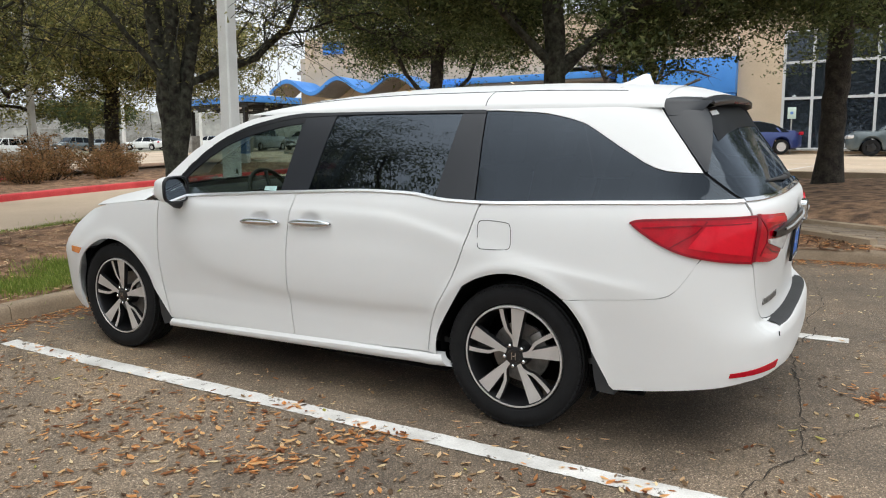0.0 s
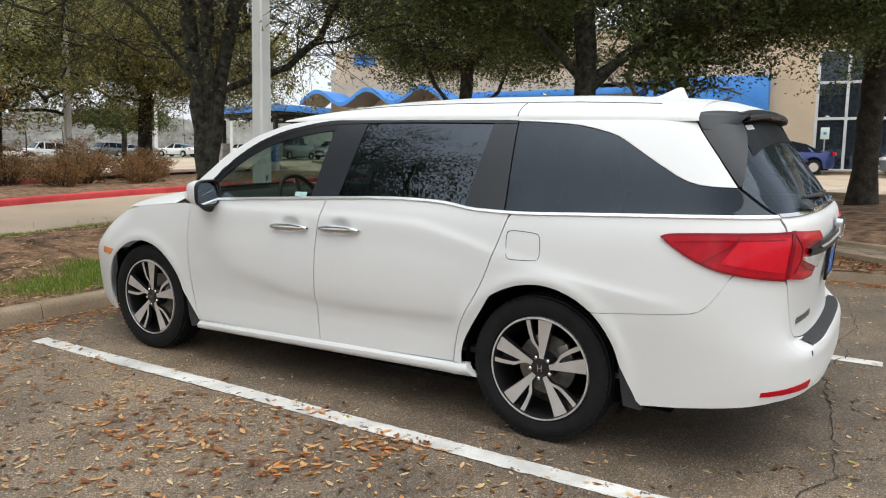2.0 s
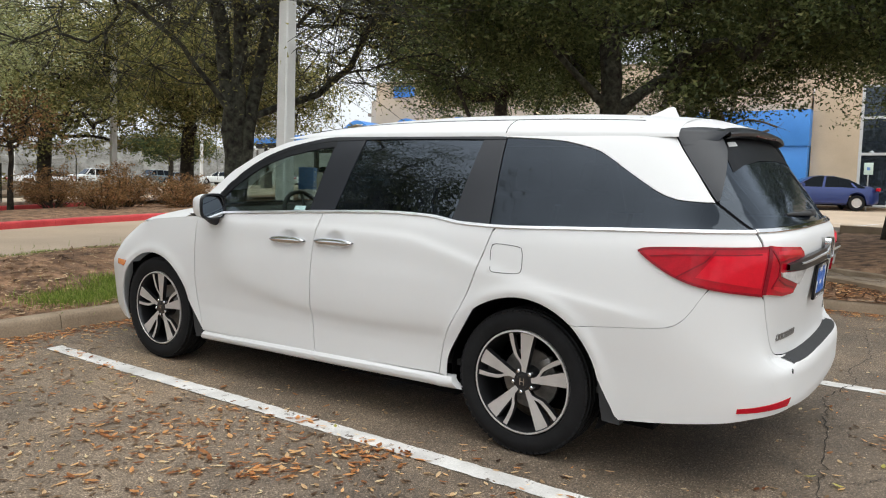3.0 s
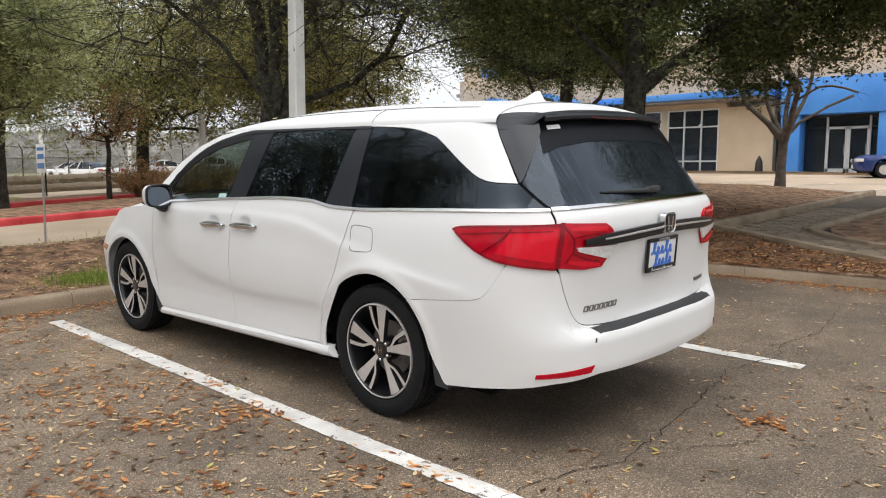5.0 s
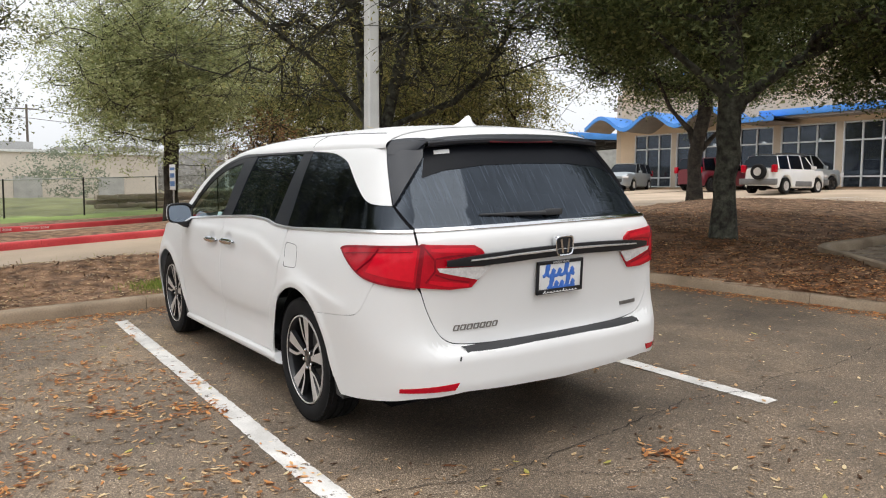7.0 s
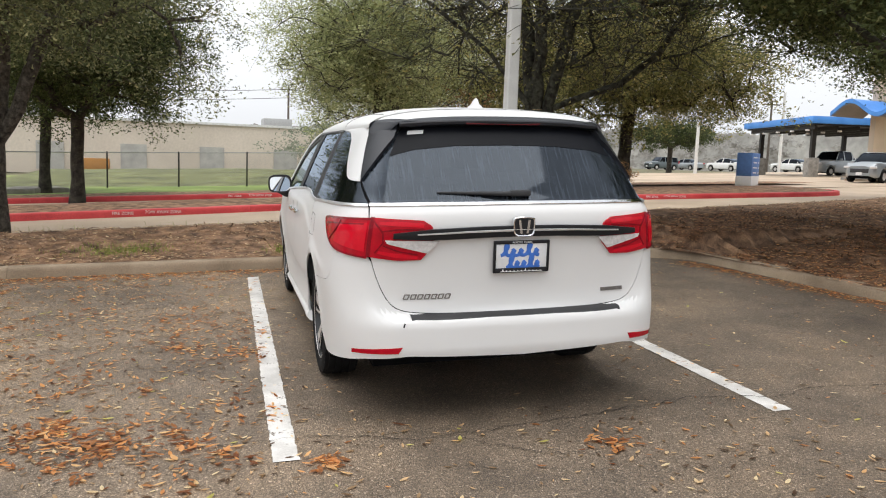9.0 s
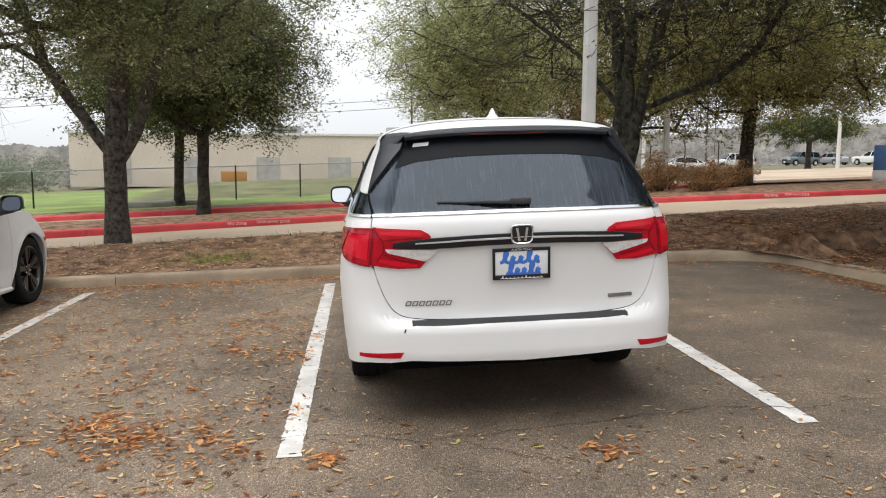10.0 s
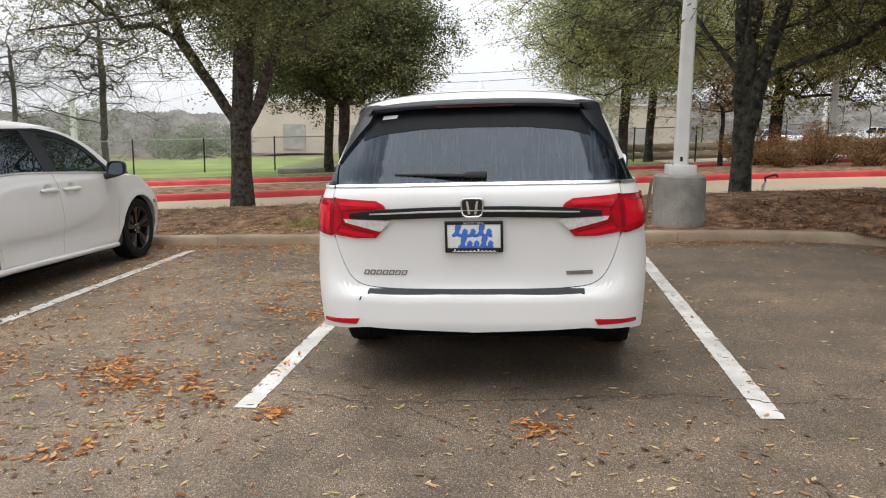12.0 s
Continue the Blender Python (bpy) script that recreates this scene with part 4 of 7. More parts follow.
        bz = Geo().grid([ring(cx, 1.040, sy, sz) for cx, sy, sz in ((-2.264, .107, .084), (-2.250, .107, .084), (-2.243, .102, .079), (-2.246, .094, .071), (-2.256, .092, .069))], wrap=True)
        fixed_normals(part("mirror_frame", bz, BLACK_TRIM, mo))
        gl = Geo().add([(x - .20 * (z - 1.145), y, z) for x, y, z in ring(-2.260, 1.040, .095, .072)], [tuple(range(32))])
        part("mirror_glass", gl, MIRROR, mo)
        lw = Geo().grid([[(x, s * (1.040 + arm - y), z) for y, z in ((-.085, 1.098), (-.06, 1.078), (.05, 1.066), (.095, 1.085))] for x in (-2.385, -2.33, -2.27, -2.25)])
        part("mirror_underside", lw, BLACK_ROUGH, mo)
        st = Geo().tube([(-2.31, s * (1.03 + arm), 1.092), (-2.32, s * .985, 1.058), (-2.33, s * .935, 1.042)], [.045, .040, .036], 12)
        part("mirror_foot", st, BLACK_ROUGH, mo)
        # side marker
        mk = Geo()
        panel(mk, coons([(-3.455, .652), (-3.345, .648)], [(-3.465, .692), (-3.318, .692)], [(-3.455, .652), (-3.465, .692)], [(-3.345, .648), (-3.318, .692)], 4, 3), off=.004, sides=(s,))
        part("side_marker", mk, AMBER, car, "amber side marker lamp")
        # lamp on the quarter panel
        lo = Geo()
        gz = at_v(.806, 1.0)
        top_l = [(at_u(.574, 1.085), 1.084), (at_u(.60, 1.09), 1.098), (at_u(.70, 1.10), 1.106), (at_u(.85, 1.11), 1.114), (gz, 1.124)]
        bot_l = [(at_u(.590, 1.075), 1.068), (at_u(.66, 1.02), 1.020), (at_u(.76, .97), .968), (at_u(.87, .94), .937), (gz, .914)]
        panel(lo, coons(rounded(bot_l), rounded(top_l), [bot_l[0], top_l[0]], [bot_l[-1], top_l[-1]], 26, 10), off=.010, thick=.02, sides=(s,))
        la = part("tail_lamp", lo, RED_LENS, car, "red outer tail lamp")
        li = Geo()
        panel(li, coons([(at_u(.83, .985), .985), (gz - .012, .950)], [(at_u(.90, 1.09), 1.085), (gz - .012, 1.10)], [(at_u(.83, .985), .985), (at_u(.90, 1.09), 1.085)], [(gz - .012, .950), (gz - .012, 1.10)], 8, 8), off=.013, thick=.004, sides=(s,))
        part("lamp_reflector", li, RED_BRIGHT, la)
        ln = Geo()
        ribbon(ln, [(at_u(.63, 1.06), 1.062), (at_u(.80, 1.075), 1.078), (gz - .03, 1.092)], .006, off=.0135, n=20, sides=(s,))
        part("light_guide", ln, RED_DEEP, la)
        rim = Geo()
        ribbon(rim, moved(rounded(bot_l), 0, .005), .010, off=.0125, n=40, sides=(s,))
        ribbon(rim, moved(rounded(top_l), 0, -.005), .010, off=.0125, n=40, sides=(s,))
        ribbon(rim, [(at_u(.755, .99), .982), (at_u(.86, 1.05), 1.05), (at_u(.90, 1.10), 1.100)], .006, off=.0145, n=20, sides=(s,))
        part("lens_border", rim, RED_DEEP, la, "dark red lens border")
        # lamp on the tailgate
        l2 = Geo()
        g2 = at_v(.794, 1.0)
        P = dict(bl=(g2, .924), b1=(at_v(.66, .905), .905), br=(at_v(.545, .905), .908), tip=(at_v(.475, .985), .985), tr=(at_v(.485, 1.085), 1.085), t1=(at_v(.535, 1.112), 1.113), tl=(g2, 1.126))
        panel(l2, coons([P["bl"], P["b1"], P["br"]], [P["tl"], P["t1"]], [P["bl"], P["tl"]], [P["br"], P["tip"], P["tr"], P["t1"]], 24, 12), off=.012, thick=.02, sides=(s,))
        lb = part("tail_lamp_inner", l2, RED_LENS, car, "red inner tail lamp on the tailgate")
        wl_ = Geo()
        panel(wl_, coons([(at_v(.715, .996), .996), (at_v(.514, .946), .946)], [(at_v(.725, 1.014), 1.014), (at_v(.45, 1.010), 1.010)], [(at_v(.715, .996), .996), (at_v(.725, 1.014), 1.014)], [(at_v(.514, .946), .946), (at_v(.45, 1.010), 1.010)], 12, 4), off=.021, thick=.009, sides=(s,))
        part("reversing_lamp", wl_, CLEAR_LENS, lb, "clear reversing lamp")
        rd = Geo()
        ribbon(rd, [(at_v(.775, .945), .945), (at_v(.735, 1.0), 1.0), (at_v(.735, 1.05), 1.05), (at_v(.775, 1.11), 1.11)], .007, off=.0145, n=30, sides=(s,))
        ribbon(rd, [(at_v(.735, 1.058), 1.058), (at_v(.66, 1.068), 1.068), (at_v(.53, 1.070), 1.070)], .008, off=.0145, n=30, sides=(s,))
        ribbon(rd, [(at_v(.735, .985), .985), (at_v(.66, .957), .955), (at_v(.56, .938), .936)], .007, off=.0145, n=20, sides=(s,))
        part("lamp_rib", rd, RED_DEEP, lb)
        part("light_guide", ribbon(Geo(), [(at_v(.75, 1.098), 1.098), (at_v(.64, 1.096), 1.095), (at_v(.53, 1.088), 1.088)], [.012, .024, .020], off=.0140, n=30, sides=(s,)), RED_BRIGHT, lb)
        part("light_guide", ribbon(Geo(), [(at_v(.76, .95), .950), (at_v(.68, .935), .934), (at_v(.56, .922), .921)], [.014, .024, .014], off=.0140, n=30, sides=(s,)), RED_BRIGHT, lb)
        # dark joint between the two lamps
        part("lamp_seal", ribbon(Geo(), [(.5 * (gz + g2), .922), (.5 * (gz + g2), 1.128)], .018, off=.0128, n=12, sides=(s,)), RED_DEEP, car)
        # dark seals behind the panel gaps
        for line in (DOOR_1, DOOR_2, DOOR_3, GAP_UP, GATE, SEAM):
            part("panel_seal", ribbon(Geo(), rounded(line, 2), .03, off=-.009, n=40, sides=(s,)), DARK, car)
    # bumper
    g = Geo()
    seam = rounded(SEAM) + rounded(GATE)
    sa, sz = np.array([p[0] for p in seam]), np.array([p[1] for p in seam])
    end = np.linspace(.424, MID, 60)
    slit = lambda a: G * .4 if a < at_u(.885, .945) else G
    cols = [(a, z, float(np.interp(a, sa, sz)) - slit(a)) for a, z in arch_line(0, 50, 17, 12, ARCH_REAR)]
    cols += [(a, float(np.interp(a, [.42, .528, .7, .95, 1.05, 1.15, 1.25, 1.45, MID], [.480, .292, .315, .360, .382, .392, .408, .398, .386])), float(np.interp(a, sa, sz)) - slit(a)) for a in end]
    panel(g, columns(cols, 18), sides=both)
    bp = part("rear_bumper", g, WHITE_PAINT, car)
    pad = Geo()  # step pad on the bumper's top
    rows = []
    for k in range(31):
        v = -.60 + 1.2 * k / 30
        ue = tail_u(v, .60)
        rows.append([(ue - .10, v, .612), (ue - .085, v, .621), (ue - .012, v, .612), (ue + .004, v, .598), (ue + .006, v, .585)])
    pad.grid(rows)
    part("step_pad", pad, BLACK_ROUGH, bp, "black bumper step pad")
    sh = Geo()
    rows = []
    for k in range(41):
        v = -.64 + 1.28 * k / 40
        ue = tail_u(v, .605)
        rows.append([(ue - .14, v, .592), (ue - .04, v, .592), (ue - .02, v, .580)])
    sh.grid(rows)
    part("bumper_shelf", sh, WHITE_PAINT, bp)
    for s in both:
        rf = Geo()
        panel(rf, coons([(at_v(.89, .41), .408), (at_v(.670, .42), .422)], [(at_v(.89, .43), .428), (at_v(.650, .45), .456)], [(at_v(.89, .41), .408), (at_v(.89, .43), .428)], [(at_v(.670, .42), .422), (at_v(.650, .45), .456)], 16, 3), off=.004, sides=(s,))
        part("bumper_reflector", rf, RED_LENS, bp, "red bumper reflector")
    part("scuff_mark", ribbon(Geo(), [(at_v(.645, .562), .562), (at_v(.637, .582), .582)], .006, off=.0025, n=6), BLACK_ROUGH, bp)
    for v in (-.78, -.33, .33, .78):
        sn = Geo()
        A = np.stack([at_v(abs(v), .52) + .011 * np.cos(np.linspace(0, 6.283, 17)[:-1]), .53 + .011 * np.sin(np.linspace(0, 6.283, 17)[:-1])], -1)[None]
        p = raised(A, .002)[0][0]
        p[:, 1] *= -math.copysign(1, v)
        sn.add(p, [tuple(range(16))])
        part("parking_sensor", sn, WHITE_PAINT, bp)
    # tailgate
    g = Geo()
    A = coons(moved(rounded(GATE), .004, G), [(GAP_UP[-1][0] + .004, 1.186), (at_v(.5, 1.19), 1.190), (MID, 1.192)], moved(rounded(GAP_UP), .004), [(MID, .612 + G), (MID, 1.192)], 44, 30)
    panel(g, A, sides=both)
    tg = part("tailgate", g, WHITE_PAINT, car, "white tailgate")
    g = Geo()
    re = [(GAP_A + .008, 1.198), (GLASS_EDGE[1][0] + .010, 1.308), (at_v(.615, 1.53), 1.53), (at_v(.56, 1.61), 1.61)]
    panel(g, coons([re[0], (MID, 1.204)], [re[-1], (MID, 1.615)], re, [(MID, 1.204), (MID, 1.615)], 48, 32), off=-.004, sides=both)
    part("rear_window", g, REAR_GLASS, tg, "rain-streaked dark rear glass")
    # the spoiler's shade on the glass, drawn as a black band
    g = Geo()
    top_e = [(at_v(.655, 1.44), 1.44), (at_v(.60, 1.545), 1.545), (at_v(.56, 1.61), 1.61)]
    panel(g, coons([top_e[0], (at_v(.53, 1.475), 1.475), (at_v(.3, 1.498), 1.498), (MID, 1.503)], [top_e[-1], (MID, 1.613)], top_e, [(MID, 1.503), (MID, 1.613)], 30, 8), off=-.0015, thick=.002, sides=both)
    part("spoiler_shade_band", g, SPOILER_SHADE, tg, "black band of painted spoiler shade along the glass top")
    g = Geo()
    pa = at_v(.50, 1.565)
    panel(g, coons([(pa - .045, 1.556), (pa + .045, 1.562)], [(pa - .045, 1.576), (pa + .045, 1.582)], [(pa - .045, 1.556), (pa - .045, 1.576)], [(pa + .045, 1.562), (pa + .045, 1.582)], 3, 2), off=.002, thick=.002, sides=(-1,))
    part("sticker", g, WHITE_PRINT, tg, "small white sticker")
    g = Geo()
    ribbon(g, [(GAP_A + .004, 1.188), (at_v(.5, 1.19), 1.193), (MID, 1.195)], .018, off=.004, n=40, sides=both, lift=.003)
    part("glass_moulding", g, CHROME, tg, "chrome strip under the rear glass")
    g = Geo()
    bar = [(at_v(.685, 1.036), 1.036), (at_v(.62, 1.037), 1.038), (at_v(.45, 1.045), 1.044), (at_v(.2, 1.05), 1.052), (MID, 1.054)]
    ribbon(g, bar, [.026, .054, .056, .055, .054], off=.028, n=40, sides=both, thick=.02, lift=.001)
    gr = part("garnish_bar", g, BLACK_TRIM, tg, "gloss black bar with a chrome strip")
    g = Geo()
    ribbon(g, [(at_v(.565, 1.05), 1.046), (at_v(.3, 1.05), 1.056), (MID, 1.061)], [.007, .010, .011], off=.033, n=40, sides=both, lift=.003)
    part("chrome_strip", g, BRIGHT_STRIP, gr)
    # emblem: a plain rounded chrome frame with two slanting bars
    em = Geo()
    def frame_ring(w, h, bx, off):
        return [(float(TAIL(1.06)) + off, w * math.copysign(abs(math.cos(t)) ** .45, math.cos(t)) * (1 + bx * math.sin(t)), 1.076 + h * math.copysign(abs(math.sin(t)) ** .45, math.sin(t))) for t in np.linspace(0, 2 * math.pi, 33)[:-1]]
    em.grid([frame_ring(.062, .054, .10, .016), frame_ring(.061, .053, .10, .040), frame_ring(.058, .050, .10, .043), frame_ring(.053, .045, .10, .040), frame_ring(.053, .045, .10, .035)], wrap=True)
    em.add(frame_ring(.054, .046, .10, .036), [tuple(range(32))], 1)
    for s in both:
        em.box((float(TAIL(1.06)) + .040, s * .022, 1.076), (.008, .013, .072), Matrix.Rotation(s * radians(-9), 4, "X"))
    fixed_normals(part("emblem", em, [CHROME, BLACK_TRIM], tg, "chrome maker's emblem"))
    # number plate in its frame
    pm = Matrix.Translation((1.180, 0.003, .912)) @ Matrix.Rotation(radians(4), 4, "Y")
    fr = Geo()
    for c, sz in (((0, 0, .078), (.014, .318, .018)), ((0, 0, -.074), (.014, .318, .026)), ((0, .152, 0), (.014, .014, .17)), ((0, -.152, 0), (.014, .014, .17))):
        fr.box(c, sz, bevel=.003)
    pf = part("plate_frame", fr, BLACK_TRIM, tg, "black dealer plate frame", at=pm)
    part("dealer_plate", Geo().box((-.002, 0, .002), (.006, .30, .15), bevel=.002), PLATE_WHITE, pf, "white plate with blue bars")
    if plate:
        for y0, y1, z0, loops, tall in ((-.118, .100, .036, 5, (0, 3)), (-.085, .105, -.030, 5, (0, 3))):
            part("blue_print", scrawl(y0, y1, z0, .066, loops, tall, .0115, .002), PLATE_BLUE, pf)
        part("white_print", scrawl(-.118, .118, -.0745, .013, 11, (0, 6), .0021, .0075), WHITE_PRINT, pf)
        words("place_name", "AUSTIN TEXAS", .017, WHITE_PRINT, pf, Matrix.Translation((.0078, 0, .078)) @ Matrix(((0, 0, 1, 0), (1, 0, 0, 0), (0, 1, 0, 0), (0, 0, 0, 1))), .001)
    # model badge: slanting metal blocks; trim badge: a black bar
    for q in range(7):
        v0, w0, lean, z0, z1 = .632 - q * .0365, .027, .009, .696, .719
        strokes = [((v0, z0), (v0 - w0, z0)), ((v0 - lean, z1), (v0 - lean - w0, z1)), ((v0 - .002, z0), (v0 - lean - .002, z1)), ((v0 - w0 + .002, z0), (v0 - w0 - lean + .002, z1))]
        bd = Geo()
        for k in range(4):
            (a0, b0), (a1, b1) = strokes[k]
            ribbon(bd, [(at_v(a0, b0), b0), (at_v(a1, b1), b1)], .0052, off=.004, n=2, thick=.004)
        part("badge_block", bd, STEEL, tg, "metal badge stroke")
    bd = panel(Geo(), coons([(at_v(.648, .692), .692), (at_v(.505, .692), .692)], [(at_v(.645, .712), .712), (at_v(.502, .712), .712)], [(at_v(.648, .692), .692), (at_v(.645, .712), .712)], [(at_v(.505, .692), .692), (at_v(.502, .712), .712)], 6, 1), off=.005, thick=.005, sides=(1,))
    part("trim_badge", bd, STEEL, tg, "small dark badge bar")
    # wiper
    wp = Geo()
    zw = 1.262
    p0 = Vector((U_REAR + (float(TAIL(zw)) - U_REAR) * .99 + .03, .0, 1.250))
    wp.tube([(p0.x, .03, 1.243), (p0.x + .004, -.10, 1.245), (p0.x - .03, -.44, 1.252)], [.016, .012, .006], 8)
    wp.box((p0.x + .002, .015, 1.246), (.03, .12, .035), bevel=.01)
    part("rear_wiper", wp, BLACK_ROUGH, tg, "black rear wiper")
    # roof, spoiler, fin
    rf = Geo()
    us = np.linspace(-1.95, .655, 60)
    e = float(HALF(1.60))
    rows = []
    for u in us:
        k = 1.0 if u > -1.45 else 1 - .10 * ((-1.45 - u) / .5) ** 2
        row = []
        for t in np.linspace(-math.pi / 2, math.pi / 2, 33):
            v = e * k * math.copysign(abs(math.sin(t)) ** .9, t)
            row.append((u, v, roof_height(u, v / k)))
        rows.append(row)
    rf.grid(rows)
    roof = fixed_normals(part("roof", rf, WHITE_PAINT, car, "white roof with a few fallen leaves"))
    for s in both:  # roof ditch lines
        part("roof_groove", Geo().tube([(u, s * .60, roof_height(u, .60) - .001) for u in np.linspace(-1.75, .45, 30)], .004, 6), BLACK_TRIM, roof)
    jn = Geo()
    jn.tube([(-.26, v, roof_height(-.26, v) - .001) for v in np.linspace(-.72, -.60, 8)], .003, 6)
    part("roof_joint", jn, BLACK_TRIM, roof)
    # the spoiler: body-coloured middle, black wings and lip
    def spoil(p, k):
        t = min(1.0, abs(p))
        v0 = p * .712
        end = .880 - .035 * t ** 2.5
        z0, z1 = roof_height(.655, min(.712, abs(v0))), 1.645 - .020 * t ** 2.5
        return np.array((.634 + (end - .634) * k, v0 * (1 - k) + p * .590 * k, z0 + (z1 - z0) * k ** 1.2))

    def border(k):
        return 1 - .15 * k ** .8

    ks = np.linspace(0, 1, 15)
    mid = Geo().grid([[spoil(q * border(k * .80), k * .80) for q in np.linspace(-1, 1, 41)] for k in ks])
    sp_ = fixed_normals(part("spoiler", mid, WHITE_PAINT, car, "roof spoiler, white on top, black wings"))
    for s in both:
        wg = Geo()
        rows = []
        for k in ks:
            row = [spoil(s * (border(k) + (1 - border(k)) * q), k) for q in np.linspace(0, 1, 6)]
            e_ = row[-1]
            foot = raised(np.array([[(at_u(.684 + .116 * k, 1.555), 1.555)]]), .006)[0][0, 0] * (1, -s, 1)
            row += [e_ * .95 + foot * .05 + (0, s * .002, -.004), e_ * .7 + foot * .3, e_ * .35 + foot * .65, foot]
            rows.append(row)
        wg.grid(rows)
        fixed_normals(part("spoiler_wing", wg, PILLAR, sp_, "black spoiler wing"))
    lip = Geo()
    rows = []
    for p in np.linspace(-1, 1, 45):
        e_ = spoil(p, 1.0)
        rows.append([spoil(p * .985, .785) + (0, 0, .001), spoil(p, .90) + (0, 0, .002), e_ + (-.006, 0, .001), e_ + (.004, 0, -.004), e_ + (.008, 0, -.012), e_ + (.004, 0, -.026), e_ + (-.02, 0, -.034), e_ + (-.05, 0, -.036), e_ + (-.10, 0, -.030)])
    lip.grid(rows)
    fixed_normals(part("spoiler_lip", lip, PILLAR, sp_, "black trailing lip"))
    bl = Geo().box((.880, 0, 1.620), (.008, .44, .012), bevel=.003)
    part("brake_lamp", bl, DIM_RED, sp_)
    fin = Geo()
    prof = [(.185, .0), (.285, .030), (.355, .062), (.38, .066), (.395, .060), (.42, .0)]
    z0 = roof_height(.3, 0) - .01
    rows = []
    for x, h in prof:
        rows.append([(x, w, z0 + hh) for w, hh in ((-.036, 0), (-.016, h * .5), (-.006, h * .92), (0, h), (.006, h * .92), (.016, h * .5), (.036, 0))])
    fin.grid(rows)
    part("antenna_fin", fin, WHITE_PAINT, roof, "white antenna fin")
    # hood and windscreen
    hd = Geo()
    rows = []
    for i in range(22):
        q = i / 21
        row = []
        for j in range(25):
            p = -1 + 2 * j / 24
            t = abs(p)
            uu = -3.97 + q * 1.10 + .45 * (t ** 2.5) * (1 - q) + .12 * t * t * q
            ed = float(np.interp(uu, [-3.97, -3.6, -3.3, -3.0, -2.7], [.80, .93, .985, 1.02, 1.05]))
            ctr = float(np.interp(uu, [-3.97, -3.8, -3.5, -3.2, -2.86, -2.7], [.82, .95, 1.04, 1.09, 1.135, 1.15]))
            wv = float(np.interp(uu, [-3.97, -3.8, -3.5, -3.2, -2.7], [.35, .58, .79, .86, .885]))
            row.append((uu, p * min(wv, .30 + .60 * q + .45 * min(1, q * 4)), ed + (ctr - ed) * (1 - t ** 3)))
        rows.append(row)
    hd.grid(rows)
    part("hood", hd, WHITE_PAINT, car)
    ws = Geo()
    rows = []
    for i in range(9):
        q = i / 8
        z = 1.12 + q * .48
        row = []
        for j in range(17):
            p = -1 + 2 * j / 16
            row.append((-2.84 + q * .88 + .22 * p * p * (1 - .35 * q), p * (.84 - .19 * q), z + .04 * (1 - p * p) * q))
        rows.append(row)
    ws.grid(rows)
    part("windscreen", ws, FRONT_GLASS, car)
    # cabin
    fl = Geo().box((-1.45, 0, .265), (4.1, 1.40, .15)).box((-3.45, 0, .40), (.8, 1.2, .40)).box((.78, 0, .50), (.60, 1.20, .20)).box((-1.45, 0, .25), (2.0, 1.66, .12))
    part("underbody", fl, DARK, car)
    cab = Geo()
    cab.box((-1.25, 0, .385), (3.9, 1.74, .03))
    part("cabin_floor", cab, SEAT, car)
    ds = Geo()
    ds.box((-2.45, 0, 1.00), (.50, 1.62, .22), bevel=.06).box((-2.25, 0, .75), (.25, 1.5, .35), bevel=.05)
    part("dashboard", ds, SEAT, car)
    for v in (-.42, .42):
        for u0 in (-1.45, -.55, .30):
            stt = Geo()
            stt.box((u0 - .10, v, .60), (.52, .54, .18), bevel=.05)
            stt.box((u0 + .20, v, .98), (.16, .52, .66), Matrix.Rotation(radians(12), 4, "Y"), bevel=.05)
            stt.box((u0 + .30, v, 1.40), (.10, .27, .18), Matrix.Rotation(radians(10), 4, "Y"), bevel=.04)
            part("seat", stt, SEAT, car)
    sw = Geo()
    cx = Vector((-2.06, -.40, 1.065))
    rot = Matrix.Rotation(radians(65), 4, "Y")
    ring = [cx + rot @ Vector((.185 * math.cos(t), .185 * math.sin(t), 0)) for t in np.linspace(0, 2 * math.pi, 33)]
    sw.tube(ring, .015, 8, cap=False)
    for t in (0.2, math.pi - .2, 1.5 * math.pi):
        sw.tube([cx, cx + rot @ Vector((.18 * math.cos(t), .18 * math.sin(t), 0))], .013, 6)
    sw.tube([cx, cx + rot @ Vector((0, 0, -.3))], .03, 8)
    part("steering_wheel", sw, SEAT, car)
    vm = Geo().box((-1.98, -.02, 1.50), (.03, .24, .07), bevel=.01)
    part("inner_mirror", vm, SEAT, car)
    # wheels
    for c in (0.0, -3.0):
        for s in both:
            wheel_parts(car, (c, s * .845, .370), s, wheel_face, wheel_dark)
    return car


# ---- trees ----
BARK = material("grey_brown_oak_bark", (0.030, 0.025, 0.021), 0.95, 0, 0.4, 6, 1.0, 26, col2=(0.082, 0.070, 0.056), dist=0.03)
BARK_LICHEN = material("dark_bark_with_lichen", (0.026, 0.022, 0.018), 0.95, 0, 0.45, 9, 1.0, 26, col2=(0.100, 0.102, 0.076), dist=0.03)
BARK_GREY = material("grey_brown_furrowed_bark", (0.042, 0.034, 0.028), 0.95, 0, 0.45, 14, 1.0, 34, col2=(0.150, 0.130, 0.105), dist=0.03)
BARK_DULL = material("dull_winter_bark", (0.062, 0.054, 0.048), 0.9, 0, 0.3, 6, 0.5, 40, col2=(0.12, 0.108, 0.098), dist=0.01)
BARK_PALE = material("pale_smooth_bark", (0.085, 0.070, 0.058), 0.85, 0, 0.25, 6, 0.5, 40, col2=(0.15, 0.125, 0.105), dist=0.01)


